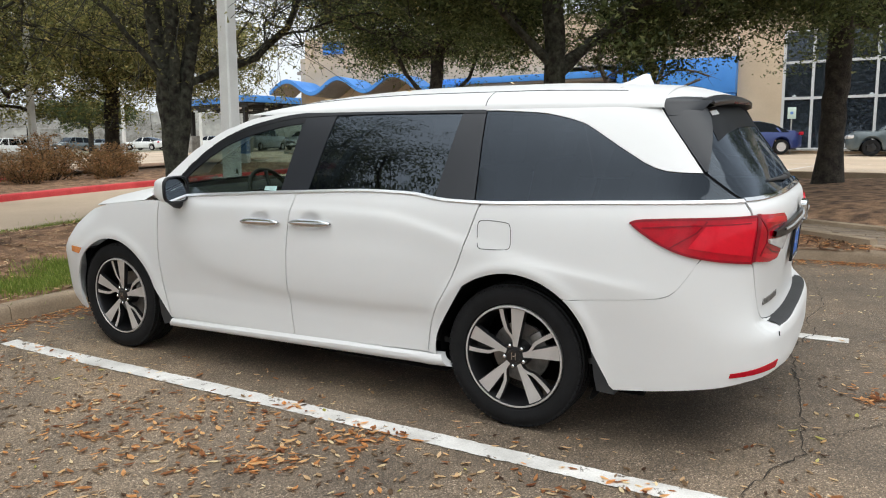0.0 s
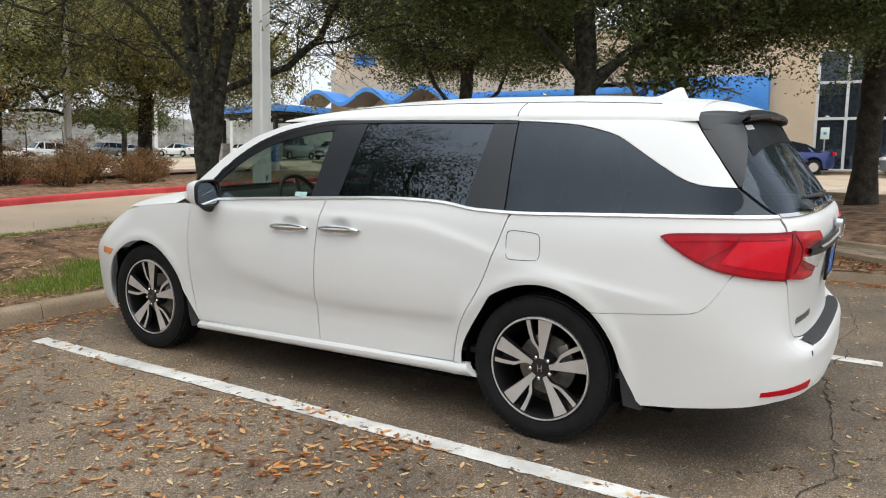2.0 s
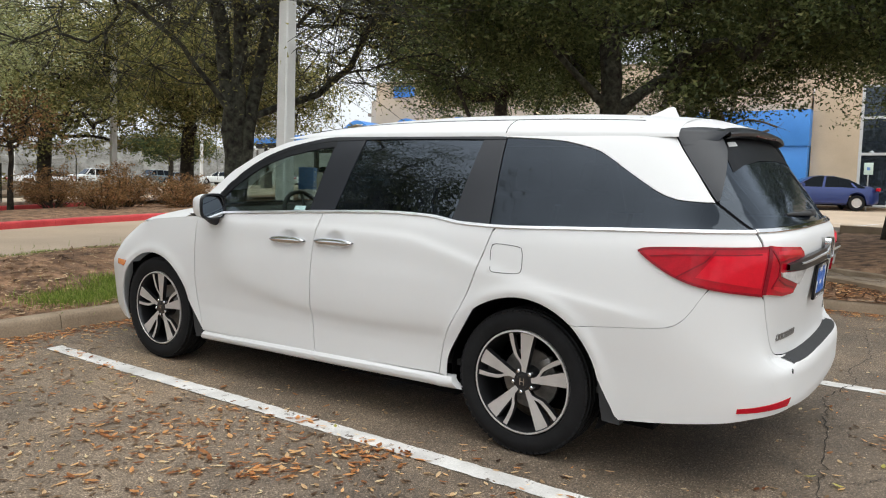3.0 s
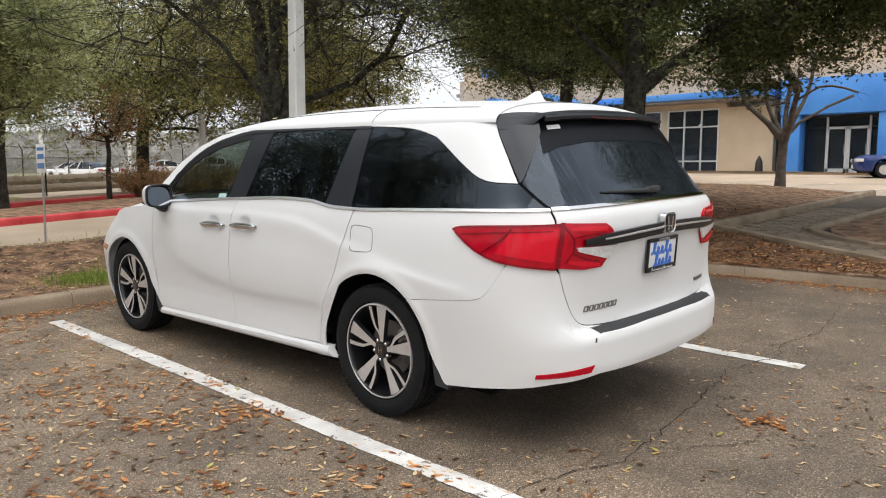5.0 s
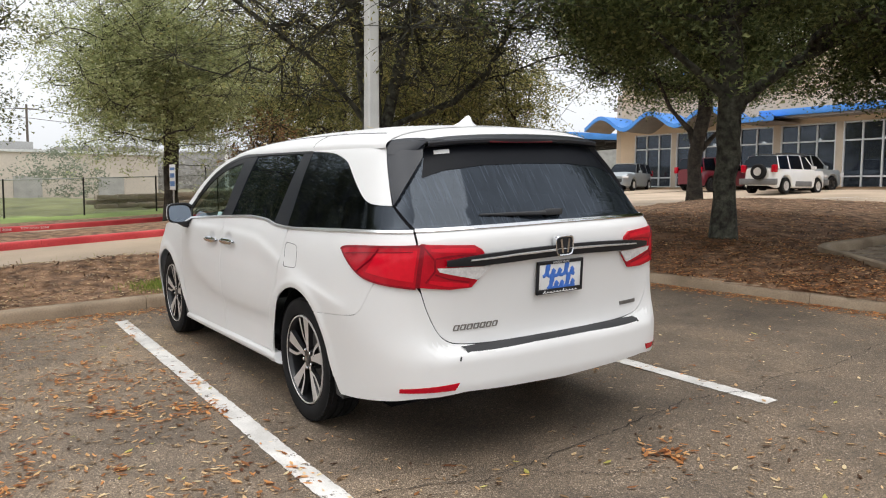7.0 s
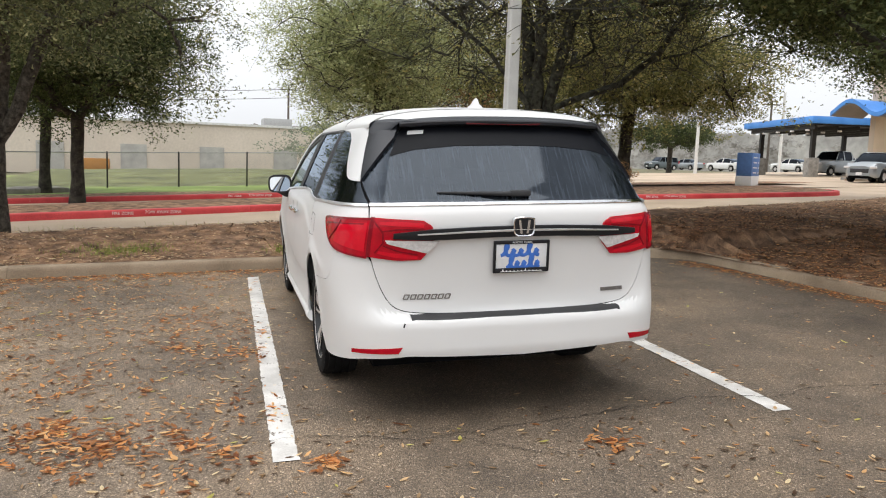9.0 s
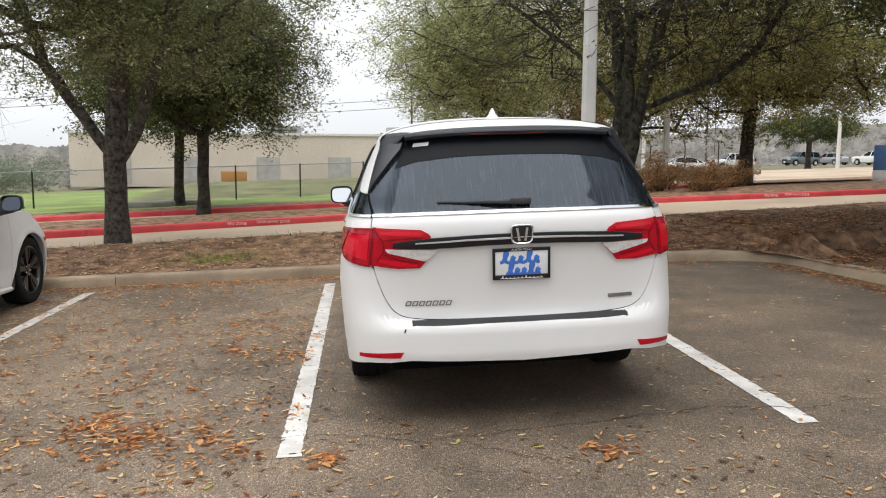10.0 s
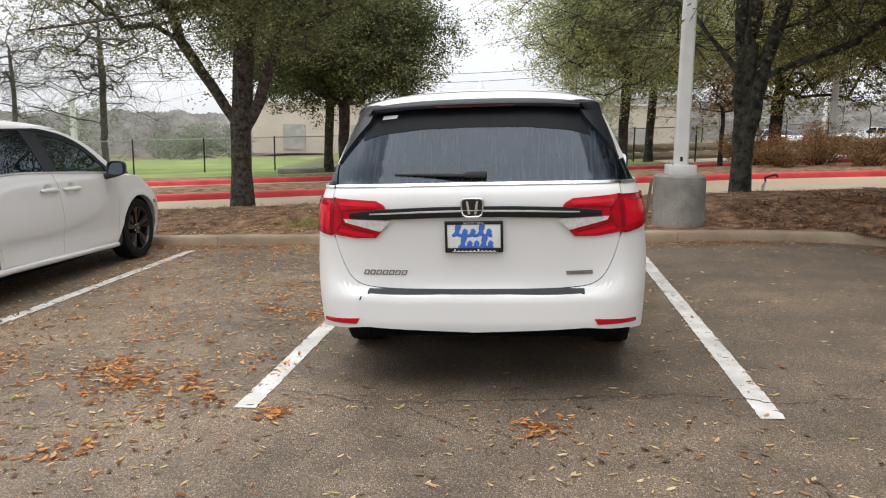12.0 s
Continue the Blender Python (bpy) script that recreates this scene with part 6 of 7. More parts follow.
HEAPS = ((-.48, 2.24, .12), (-.44, 2.22, .15), (-.80, 1.95, .11), (-.75, 1.85, .17), (-.62, 2.08, .12), (-.4, 2.6, .17), (.46, 2.4, .16), (0.0, 3.28, .08), (-3.2, 2.35, .28), (-2.9, 2.45, .24), (-2.15, 2.9, .16), (-2.4, 2.6, .2),
         (-3.6, 1.7, .3), (-1.7, 1.9, .28), (-.2, .9, .3), (.9, .8, .3), (.1, 4.7, .12), (-1.0, 1.0, .3), (1.2, 3.2, .24))
rng = np.random.default_rng(77)
CLUMPS = [(-5.6 + 6.4 * rng.random(), -.2 + 3.3 * rng.random(), .03 + .07 * rng.random()) for _ in range(190)]


def drifts(rng):
    cx, cy, r = HEAPS[rng.integers(len(HEAPS))]
    x, y = cx + rng.normal() * r * .75, cy + rng.normal() * r * .6
    return x, y, on_lot(x, y) + .010 * rng.random()


def clumps(rng):
    cx, cy, r = CLUMPS[rng.integers(len(CLUMPS))]
    x, y = cx + rng.normal() * r, cy + rng.normal() * r * .8
    return x, y, on_lot(x, y) + .006 * rng.random()


def along_kerb(rng):
    if rng.random() < .65:
        x, y = -5.90 + abs(rng.normal()) * .20, -4 + 12 * rng.random()
    else:
        x = -5.2 + 5.4 * rng.random()
        y = table(x, [(-5.2, 8.7), (-2.4, 9.0), (.2, 9.2)]) - abs(rng.normal()) * .16
    return x, y, on_lot(x, y)


litter("fallen_leaves", "tan and brown oak leaves scattered on asphalt", 13500, scatter_lot, .0225, FALLEN, 5)
litter("fallen_leaves", "rust-orange oak leaves scattered on asphalt", 2900, scatter_lot, .024, FALLEN_RUST, 25)
litter("fallen_leaves", "a few yellow-green leaves freshly fallen on asphalt", 300, scatter_lot, .028, FALLEN_YELLOW, 26)
litter("leaf_drifts", "rust-orange leaves drifted in small heaps", 950, drifts, .0285, FALLEN_RUST, 6)
litter("leaf_clumps", "orange leaves caught in little clumps on asphalt", 1500, clumps, .027, FALLEN_RUST, 27)
litter("kerb_leaves", "leaves gathered along the kerb", 4600, along_kerb, .027, FALLEN_RUST, 7)


def on_bed(rng):
    while True:
        y = -6 + 29 * rng.random() ** 1.1
        e, w = table(y, BED_EAST) - .12, table(y, BED_WEST)
        x = w + (e - w) * rng.random()
        if rng.random() < .35 + .65 * abs(noise.noise(Vector((x * .7, y * .7, 2)))) * 1.6:
            return x, y, bed_height(x, y)


litter("bed_leaves", "pale dry leaves lying on the mulch", 14000, on_bed, .034, FALLEN, 8, lift=.012)


def near_bed(rng):
    while True:
        y = 8.9 + 8.0 * rng.random() ** 1.3
        e, w = table(y, BED_EAST) - .12, max(table(y, BED_WEST), -9.0)
        x = w + (e - w) * rng.random() ** .7
        if rng.random() < .3 + .9 * abs(noise.noise(Vector((x * .8, y * .8, 6)))) * 1.6:
            return x, y, bed_height(x, y)


litter("bed_leaves", "rust-brown leaves thick on the mulch by the path", 7000, near_bed, .034, FALLEN_RUST, 9, lift=.014)
PALE_DRY = leaf_material("bleached_dry_leaf", (0.26, 0.16, 0.085), (0.60, 0.44, 0.27), (0.72, 0.60, 0.42), 0.3)


def corner_bed(rng):
    while True:
        x, y = -8.0 + 8.0 * rng.random(), 7.4 + 4.6 * rng.random()
        if x < table(y, BED_EAST) - .12:
            return x, y, bed_height(x, y)


litter("bed_leaves", "small brown leaves on the mulch behind the kerb corner", 6000, corner_bed, .024, FALLEN_RUST, 28, lift=.014)


def west_bed(rng):
    while True:
        y = -6 + 12 * rng.random()
        e, w = table(y, BED_EAST) - .12, table(y, BED_WEST)
        x = e + (w - e) * rng.random() ** 1.5
        if rng.random() < .25 + abs(noise.noise(Vector((x * .9, y * .9, 12)))) * 2.0:
            return x, y, bed_height(x, y)


litter("bed_leaves", "bleached dry leaves strewn over the mulch by the kerb", 6500, west_bed, .026, PALE_DRY, 23, lift=.014)
CHIP = leaf_material("bark_chips", (0.075, 0.042, 0.026), (0.22, 0.128, 0.076), (0.36, 0.24, 0.15), .2)


def chips():
    rng = np.random.default_rng(15)
    pts = np.array([on_bed(rng) for _ in range(9000)] + [near_bed(rng) for _ in range(8000)] + [corner_bed(rng) for _ in range(9000)])
    a = rng.normal(size=pts.shape) * np.array([1, 1, .25])
    a /= np.linalg.norm(a, axis=1, keepdims=True)
    b = np.cross(a, np.array([[0, 0, 1.0]])) + rng.normal(size=pts.shape) * .15
    s = .016 + .036 * rng.random((len(pts), 1)) ** 2
    p = pts + np.array([0, 0, .012])
    v = np.stack([p - a * s - b * s * .25, p + a * s - b * s * .2, p + a * s + b * s * .25, p - a * s + b * s * .2], 1).reshape(-1, 3)
    f = np.arange(len(pts))[:, None] * 4 + np.array([[0, 1, 2, 3]])
    return tagged(new("bark_chips", leaf_mesh("bark_chips", v, f, CHIP)), "dark brown bark chips on the bed", "mulch", kind="stuff")


chips()
GRASS = leaf_material("grass_blades", (0.13, 0.195, 0.034), (0.34, 0.44, 0.085), (0.50, 0.48, 0.17), .2)


def blades(name, label, patches, n, h, seed):
    rng = np.random.default_rng(seed)
    V = np.zeros((n, 4, 3))
    for i in range(n):
        cx, cy, rx, ry = patches[rng.integers(len(patches))]
        x, y = cx + rng.normal() * rx * .55, cy + rng.normal() * ry * .55
        z = bed_height(x, y) if table(y, BED_WEST) < x < table(y, BED_EAST) - .1 else level(x, y) + .1
        t, hh = rng.random() * 6.283, h * (.4 + .9 * rng.random())
        d, lean = np.array([math.cos(t), math.sin(t), 0]), rng.normal(size=3) * np.array([.4, .4, 0]) * hh
        p = np.array([x, y, z - .01])
        V[i] = [p - d * .004, p + d * .004, p + lean + d * .0015 + np.array([0, 0, hh]), p + lean - d * .0015 + np.array([0, 0, hh])]
    f = np.arange(n)[:, None] * 4 + np.array([[0, 1, 2, 3]])
    return tagged(new(name, leaf_mesh(name, V.reshape(-1, 3), f, GRASS)), label, "grass", kind="stuff")


blades("grass_tufts", "bright green grass tufts on the mulch bed", [(-6.5, 3.9, .3, .4), (-6.6, 4.3, .35, .5), (-6.9, 4.6, .3, .3)], 6600, .06, 3)
blades("thin_grass", "thin grass showing through the mulch", [(-6.9, 1.5, .35, .55)], 900, .05, 5)
blades("edge_grass", "thin grass along the driveway edge", [(table(y, BED_WEST) + .38, y, .28, .45) for y in steps(-2.5, 9.5, 16)], 11000, .07, 4)

# ---- lamp post on its round footing ----
POLE = material("white_painted_steel", (0.66, 0.66, 0.64), 0.5, 0, 0.06, 3, 0.05, 80, col2=(0.72, 0.72, 0.70))
FOOTING = material("stained_footing_concrete", (0.26, 0.245, 0.22), 0.85, 0, 0.22, 3, 0.35, 60, col2=(0.37, 0.35, 0.32))
DARK_METAL = material("dark_bronze_metal", (0.03, 0.028, 0.026), 0.5, 0.5, 0.15, 6, 0.1, 90)
GALV = material("galvanised_steel", (0.38, 0.38, 0.37), 0.5, 0.6, 0.12, 8, 0.1, 90)


def lamp_post(x, y, z, h, width, footing, label, heads=True, grp="lamp posts"):
    ob = thing("lamp_post", label, "lamp post", grp, at=Matrix.Translation((x, y, z)))
    if footing:
        g = Geo().lathe([(-.3, .0), (-.3, .345), (.0, .345), (.2, .342), (.60, .338), (.66, .33), (.685, .30), (.69, .0)], 40, axis="z")
        part("footing", g, FOOTING, ob, "stained round concrete footing")
        part("base_cover", Geo().box((0, 0, .75), (.34, .34, .13), Matrix.Rotation(radians(4), 4, "Z"), bevel=.008), POLE, ob, "white square base cover")
        part("hand_hole", Geo().box((width / 2 + .002, -.01, .89), (.006, .035, .06), bevel=.001), DARK_METAL, ob)
        for k in range(4):
            part("anchor_nut", Geo().lathe([(.815, .014), (.84, .014), (.84, 0)], 6, axis="z", c=((-1) ** k * .13, (-1) ** (k // 2) * .13, 0)), GALV, ob)
        la = Geo()
        for s in (-.06, .06):
            la.tube([(-.10 + s, -.42, -.05), (-.02 + s, -.36, .62)], .012, 6)
        for k in range(6):
            la.tube([(-.16 + .012 * k, -.41 + .01 * k, .05 + .1 * k), (-.04 + .012 * k, -.41 + .01 * k, .05 + .1 * k)], .009, 6)
        part("form_stake", la, material("weathered_wood", (.20, .15, .10), .85, 0, .25, 8, .3, 60), ob, "weathered wooden ladder leaning on the footing")
    z0 = .69 if footing else -.2
    g = Geo()
    rows = []
    for zz, k in ((z0, 1.0), (h, .72)):
        c = width / 2 * k
        b = c * .78
        rows.append([(p, q, zz) for p, q in ((c, b), (b, c), (-b, c), (-c, b), (-c, -b), (-b, -c), (b, -c), (c, -b))])
    g.grid(rows, wrap=True)
    part("pole", g, POLE, ob, "white square steel pole", smooth=20)
    if heads:
        for s in (-1, 1):
            g = Geo().box((s * .55, 0, h - .02), (.62, .34, .14), bevel=.03).tube([(0, 0, h - .05), (s * .3, 0, h - .03)], .03, 8)
            part("lamp_head", g, DARK_METAL, ob)
    return ob


lamp_post(-6.62, 6.60, level(-6.62, 6.6) + .12, 8.0, .175, True, "white square lamp post on a round concrete footing")
lamp_post(-23.7, 14.8, level(-23.7, 14.8), 7.5, .20, False, "pale slim lamp post among the trees", False)
lamp_post(-58, 44.5, level(-58, 44), 8, .26, False, "white lamp post in the far yard", False)
lamp_post(-62, 57, level(-62, 57), 8, .26, False, "white lamp post beside the service canopy", False)
lamp_post(-60, -36, level(-60, -36), 6.2, .5, False, "white post beyond the far fence", False)
lamp_post(-52, 19, level(-52, 19), 6.5, .22, False, "white lamp post beyond the fence", False)
lamp_post(-50, 24, level(-50, 24), 6.5, .22, False, "white lamp post beyond the fence", False)

# garden tap
tp = thing("garden_tap", "white pipe stub with a black hose tap on mulch", "tap", at=Matrix.Translation((-9.85, 8.62, bed_height(-9.85, 8.62))))
part("pipe", Geo().tube([(0, 0, -.1), (0, 0, .17), (.01, .03, .22)], .026, 10), WHITE_PRINT, tp)
part("spout", Geo().tube([(.01, .03, .22), (.0, .02, .28), (.0, .13, .32), (.0, .21, .34), (0, .23, .29)], .019, 8), BLACK_ROUGH, tp)

# ---- signs ----
SIGN_GREEN = material("pale_green_sign", (0.55, 0.66, 0.60), 0.5, 0, 0.05, 9, 0)
SIGN_BLUE = material("blue_sign", (0.10, 0.22, 0.52), 0.5, 0, 0.08, 9, 0)


def post_sign(x, y, z, h, w, plate_h, face, yaw, label, bars):
    ob = thing("parking_sign", label, "sign", "parking signs", at=Matrix.Translation((x, y, z)) @ Matrix.Rotation(radians(yaw), 4, "Z"))
    g = Geo().prism([(-.028, -.006), (.028, -.006), (.028, .0), (.012, .014), (-.012, .014), (-.028, .0)], h + .2, Matrix.Translation((0, 0, -.2)))
    part("post", g, GALV, ob)
    pl = part("sign_plate", Geo().box((0, -.014, h - plate_h / 2), (w, .006, plate_h), bevel=.002), face, ob)
    for zz, bw, bh, mt in bars:
        part("sign_bar", Geo().box((0, -.019, h - zz), (bw, .003, bh)), mt, pl)
    return ob


post_sign(-11.6, 5.18, level(-11.6, 5.18) - .02, 1.62, .30, .46, WHITE_PRINT, 5, "small white sign with blue bars on a steel post", [(.08, .24, .05, SIGN_BLUE), (.20, .22, .08, SIGN_BLUE), (.35, .24, .09, SIGN_BLUE)])
post_sign(-3.35, 36.6, level(-3.35, 36.6), 2.05, .34, .50, SIGN_GREEN, 4, "pale green parking sign on a post", [(.25, .12, .12, SIGN_BLUE)])

bb = thing("direction_sign", "blue and white box sign with rows of small white print", "sign", at=Matrix.Translation((-22.6, 22.9, level(-22.6, 22.9) + .12)) @ Matrix.Rotation(radians(35), 4, "Z"))
part("plinth", Geo().box((0, 0, .22), (.62, .95, .46), bevel=.01), WHITE_PRINT, bb, "white plinth")
part("blue_box", Geo().box((0, 0, .90), (.60, .95, .92), bevel=.01), SIGN_BLUE, bb, "blue sign box")
for k in range(4):
    part("print_row", Geo().box((.302, -.10, 1.18 - .2 * k), (.006, .45 - .06 * (k % 2), .05)), WHITE_PRINT, bb)
    part("arrow_mark", Geo().box((.302, .33, 1.18 - .2 * k), (.006, .07, .06)), WHITE_PRINT, bb)


# fire-lane words on the red kerbs
def kerb_words(holder, text, path, y, size):
    p = sorted((b, a) for a, b in path)
    x, x2 = table(y, p), table(y + .3, p)
    yaw = math.atan2(.3, x2 - x)
    m = Matrix.Translation((x + .022, y, level(x, y) + .082)) @ Matrix.Rotation(yaw, 4, "Z") @ Matrix.Rotation(radians(90), 4, "X")
    words("kerb_words", text, size, WHITE_PRINT, holder, m, .004, "white stencilled kerb lettering")


for y in (.66, 15.25):
    kerb_words(red_a, "FIRE ZONE", RED_1, y, .088)
    kerb_words(red_a, "TOW AWAY ZONE", RED_1, y + .79, .088)
for y in (3.0, ):
    kerb_words(red_b, "FIRE ZONE", RED_2, y, .088)
    kerb_words(red_b, "TOW AWAY ZONE", RED_2, y + .79, .088)

# ---- chain-link fence ----
def fence(path, h, label, arms=False, step=3.0):
    ob = thing("fence", label, "fence", kind="structure")
    pts = [Vector((x, y)) for x, y in path]
    W = Geo()
    for a, b in zip(pts, pts[1:]):
        n = max(1, round((b - a).length / step))
        for i in range(n):
            p, q = a.lerp(b, i / n), a.lerp(b, (i + 1) / n)
            z, z2 = level(p.x, p.y) + .02, level(q.x, q.y) + .02
            g = Geo().tube([(p.x, p.y, z - .1), (p.x, p.y, z + h + .04)], .032, 8)
            if arms:
                g.tube([(p.x, p.y, z + h), (p.x + .22, p.y - .22, z + h + .32)], .022, 6)
            part("fence_post", g, DARK_METAL, ob)
            part("top_rail", Geo().tube([(p.x, p.y, z + h), (q.x, q.y, z2 + h)], .022, 6), GALV, ob)
            L = (q - p).length
            m = int(L / .11)
            for k in range(-int(h / .11), m):
                for s in (0, 1):
                    u0, u1 = k * .11, k * .11 + h
                    if s:
                        u0, u1 = u1, u0
                    c0, c1 = max(0, min(L, u0)), max(0, min(L, u1))
                    if abs(c1 - c0) < .05:
                        continue
                    f0, f1 = (c0 - u0) / (u1 - u0), (c1 - u0) / (u1 - u0)
                    A, B = p.lerp(q, c0 / L), p.lerp(q, c1 / L)
                    za, zb = z + (z2 - z) * c0 / L + h * f0, z + (z2 - z) * c1 / L + h * f1
                    W.add([(A.x, A.y, za - .003), (B.x, B.y, zb - .003), (B.x, B.y, zb + .003), (A.x, A.y, za + .003)], [(0, 1, 2, 3)])
    lk = part("chain_links", W, GALV, ob, smooth=0)
    lk["kind"] = "stuff"
    return ob


fence([(-24.6, -42), (-26.4, -12), (-27.4, -6.2), (-29.6, -1.9), (-29.8, 9.0), (-31.0, 17)], 1.5, "chain-link fence with dark posts before the lawn")
fence([(-40, 14), (-42, 28)], 2.0, "tall chain-link fence with angled arms", True, 2.4)

# low block wall behind the fence
BLOCK = material("tan_wall_block", (0.34, 0.29, 0.23), 0.9, 0, 0.15, 5, 0.3, 40, spread=.12)
bw = thing("block_wall", "low tan block wall behind the fence", "wall", kind="structure")
bmesh_block = Geo().box((0, 0, 0), (.30, .935, .197), bevel=.006).mesh("block", BLOCK)
for r in range(4):
    for k in range(22):
        y = 7.2 + k * .9 + (.45 if r % 2 else 0)
        x = -33.2 - .55 * k * .5
        b = new("block", bmesh_block)
        b.parent = bw
        b.matrix_local = Matrix.Translation((x, y, level(x, y) + .1 + r * .2)) @ Matrix.Rotation(radians(17), 4, "Z")

# flat stones by the fence
for k, (x, y) in enumerate(((-24.6, -4.3), (-25.3, -3.4))):
    g = Geo().box((0, 0, .1), (.9, 1.6, .22), bevel=.06)
    thing("edging_stone", "flat grey stone slab at the fence foot", "stone", "edging stones", geo=g, mats=FOOTING, at=Matrix.Translation((x, y, level(x, y) + .08)) @ Matrix.Rotation(radians(20 + 15 * k), 4, "Z"))


# ---- the showroom ----
STUCCO = material("tan_stucco", (0.55, 0.43, 0.30), 0.9, 0, 0.08, 0.6, 0.25, 50, col2=(0.62, 0.49, 0.35))
PIER = material("pale_pier_stucco", (0.50, 0.42, 0.33), 0.9, 0, 0.1, 0.8, 0.2, 50)
BLUE = material("sky_blue_cladding", (0.055, 0.24, 0.68), 0.45, 0.0, 0.08, 0.7, 0.05, 30, col2=(0.075, 0.29, 0.74))
SOFFIT = material("grey_brown_soffit", (0.27, 0.235, 0.20), 0.85, 0, 0.12, 1.2, 0.1, 40)
ALU = material("white_aluminium_frame", (0.62, 0.62, 0.62), 0.4, 0.2, 0.05, 8, 0.0)
# reflected yard and sky are put in as a pale film on the glass
SHOP_GLASS = pane_glass("showroom_glass", (0.16, 0.17, 0.18), 0.6, 0.02, 0, 0.15)
ROOM = material("dim_showroom_interior", (0.26, 0.24, 0.22), 0.8, 0, 0.2, 0.5, 0.0)
LAMP = bpy.data.materials.new("ceiling_lamp_glow")
LAMP.use_nodes = True
LAMP.node_tree.nodes["Principled BSDF"].inputs["Emission Color"].default_value = (1, .95, .85, 1)
LAMP.node_tree.nodes["Principled BSDF"].inputs["Emission Strength"].default_value = 18.0

FY, BASE, HEAD = 39.5, 1.42, 4.80
hall = thing("showroom", "tan stucco car showroom with blue wavy canopy and tall windows", "building")
part("floor_slab", Geo().box((-5, FY + 7.2, BASE - .25), (58, 16.8, .6)), FOOTING, hall)
BAYS = [(-31.8, -28.8), (-28.45, -25.35), (-25.0, -21.9), (-21.5, -18.45), (-18.1, -15.2), (-4.1, 1.1), (1.5, 6.5), (6.9, 12.0), (12.4, 17.5)]
solid = [(-33.0, -31.8), (-28.8, -28.45), (-25.35, -25.0), (-21.9, -21.5), (-18.45, -18.1), (-15.2, -12.4), (-6.1, -4.1), (1.1, 1.5), (6.5, 6.9), (12.0, 12.4), (17.5, 24)]
for a, b in solid:
    top = 7.0 if a > -6.2 else HEAD
    part("wall_pier", Geo().box(((a + b) / 2, FY + .2, (BASE + top) / 2), (b - a, .42, top - BASE)), STUCCO if b - a > 1 else PIER, hall)
part("upper_wall", Geo().box((-23.9, FY + .2, 6.75), (18.2, .40, 3.9)).box((-10.5, FY + .2, 7.3), (8.6, .40, 2.8)).box((8.9, FY + .2, 7.85), (30.2, .40, 1.7)), STUCCO, hall)
for x, w in ((-30.6, 1.7), (-27.6, 1.4)):
    part("wall_sign", Geo().box((x, FY - .06, 8.0), (w, .10, .75), bevel=.03), BLUE, hall, "blue wall sign")
part("end_wall", Geo().box((-33.2, FY + 7.5, 4.5), (.4, 15, 6.0)), PIER, hall)
part("rear_wall", Geo().box((-5, FY + 15.2, 4.5), (58, .4, 6.0)), STUCCO, hall)
part("roof_deck", Geo().box((-5, FY + 7.4, 6.6), (57.6, 14.6, .2)), SOFFIT, hall)
part("back_partition", Geo().box((-5, FY + 6.5, 3.9), (56, .2, 5.0)), ROOM, hall)
part("ceiling_panel", Geo().box((-5, FY + 3.4, 5.0), (56, 6.2, .1)), ROOM, hall)
for i in range(14):
    x = -31 + i * 3.4
    if -14 < x < -5:
        continue
    part("ceiling_lamp", Geo().lathe([(4.0, .0), (4.0, .16), (4.12, .10), (4.2, 0)], 12, axis="z", c=(x, FY + 2.6, 0)), LAMP, hall)


def bay_window(a, b, z0, z1, cols, rails, bar=.075):
    w = part("window", Geo().box(((a + b) / 2, FY + .10, (z0 + z1) / 2), (b - a, .012, z1 - z0)), SHOP_GLASS, hall, "dark showroom window")
    for i in range(cols + 1):
        x = a + (b - a) * i / cols
        part("mullion", Geo().box((x + (bar / 2 if i == 0 else -bar / 2 if i == cols else 0), FY + .07, (z0 + z1) / 2), (bar, .12, z1 - z0)), ALU, w)
    for z in rails:
        part("transom", Geo().box(((a + b) / 2, FY + .075, z), (b - a, .10, bar)), ALU, w)
    return w


for a, b in BAYS[:5]:
    bay_window(a, b, BASE + .02, HEAD - .02, 3, (BASE + .06, BASE + .62, 3.85, HEAD - .06))
for a, b in BAYS[5:]:
    bay_window(a, b, BASE + .02, 7.0, 4, (BASE + .06, 3.85, 5.5, 6.95), .12)
# long blue eave and the wavy canopy
eave = Geo()
eave.box((-17.1, FY - .55, 5.35), (9.8, 1.5, .34), bevel=.03)
part("blue_eave", eave, BLUE, hall, "blue eave band")
sf = Geo().box((-17.1, FY - .5, 5.12), (9.6, 1.3, .12))
part("eave_soffit", sf, SOFFIT, hall)
wave, under = Geo(), Geo()
crest = []
for i in range(97):
    x = -34.0 + 13.6 * i / 96
    k = (x + 32.6) / 4.0
    z = 5.30 + .42 * (math.cos(2 * math.pi * k) if -.5 < k < 2.5 else -1.0)
    crest.append((x, z))
wave.grid([[(x, FY - 2.4, z + .24), (x, FY - 2.4, z), (x, FY - 2.3, z - .02)] for x, z in crest])
wave.grid([[(x, FY + .0, z + .20), (x, FY - 2.4, z + .24)] for x, z in crest])
part("wavy_canopy", wave, BLUE, hall, "sky-blue wavy canopy edge")
under.grid([[(x, FY - 2.38, z - .01), (x, FY + .0, z - .05)] for x, z in crest])
part("canopy_soffit", under, SOFFIT, hall)
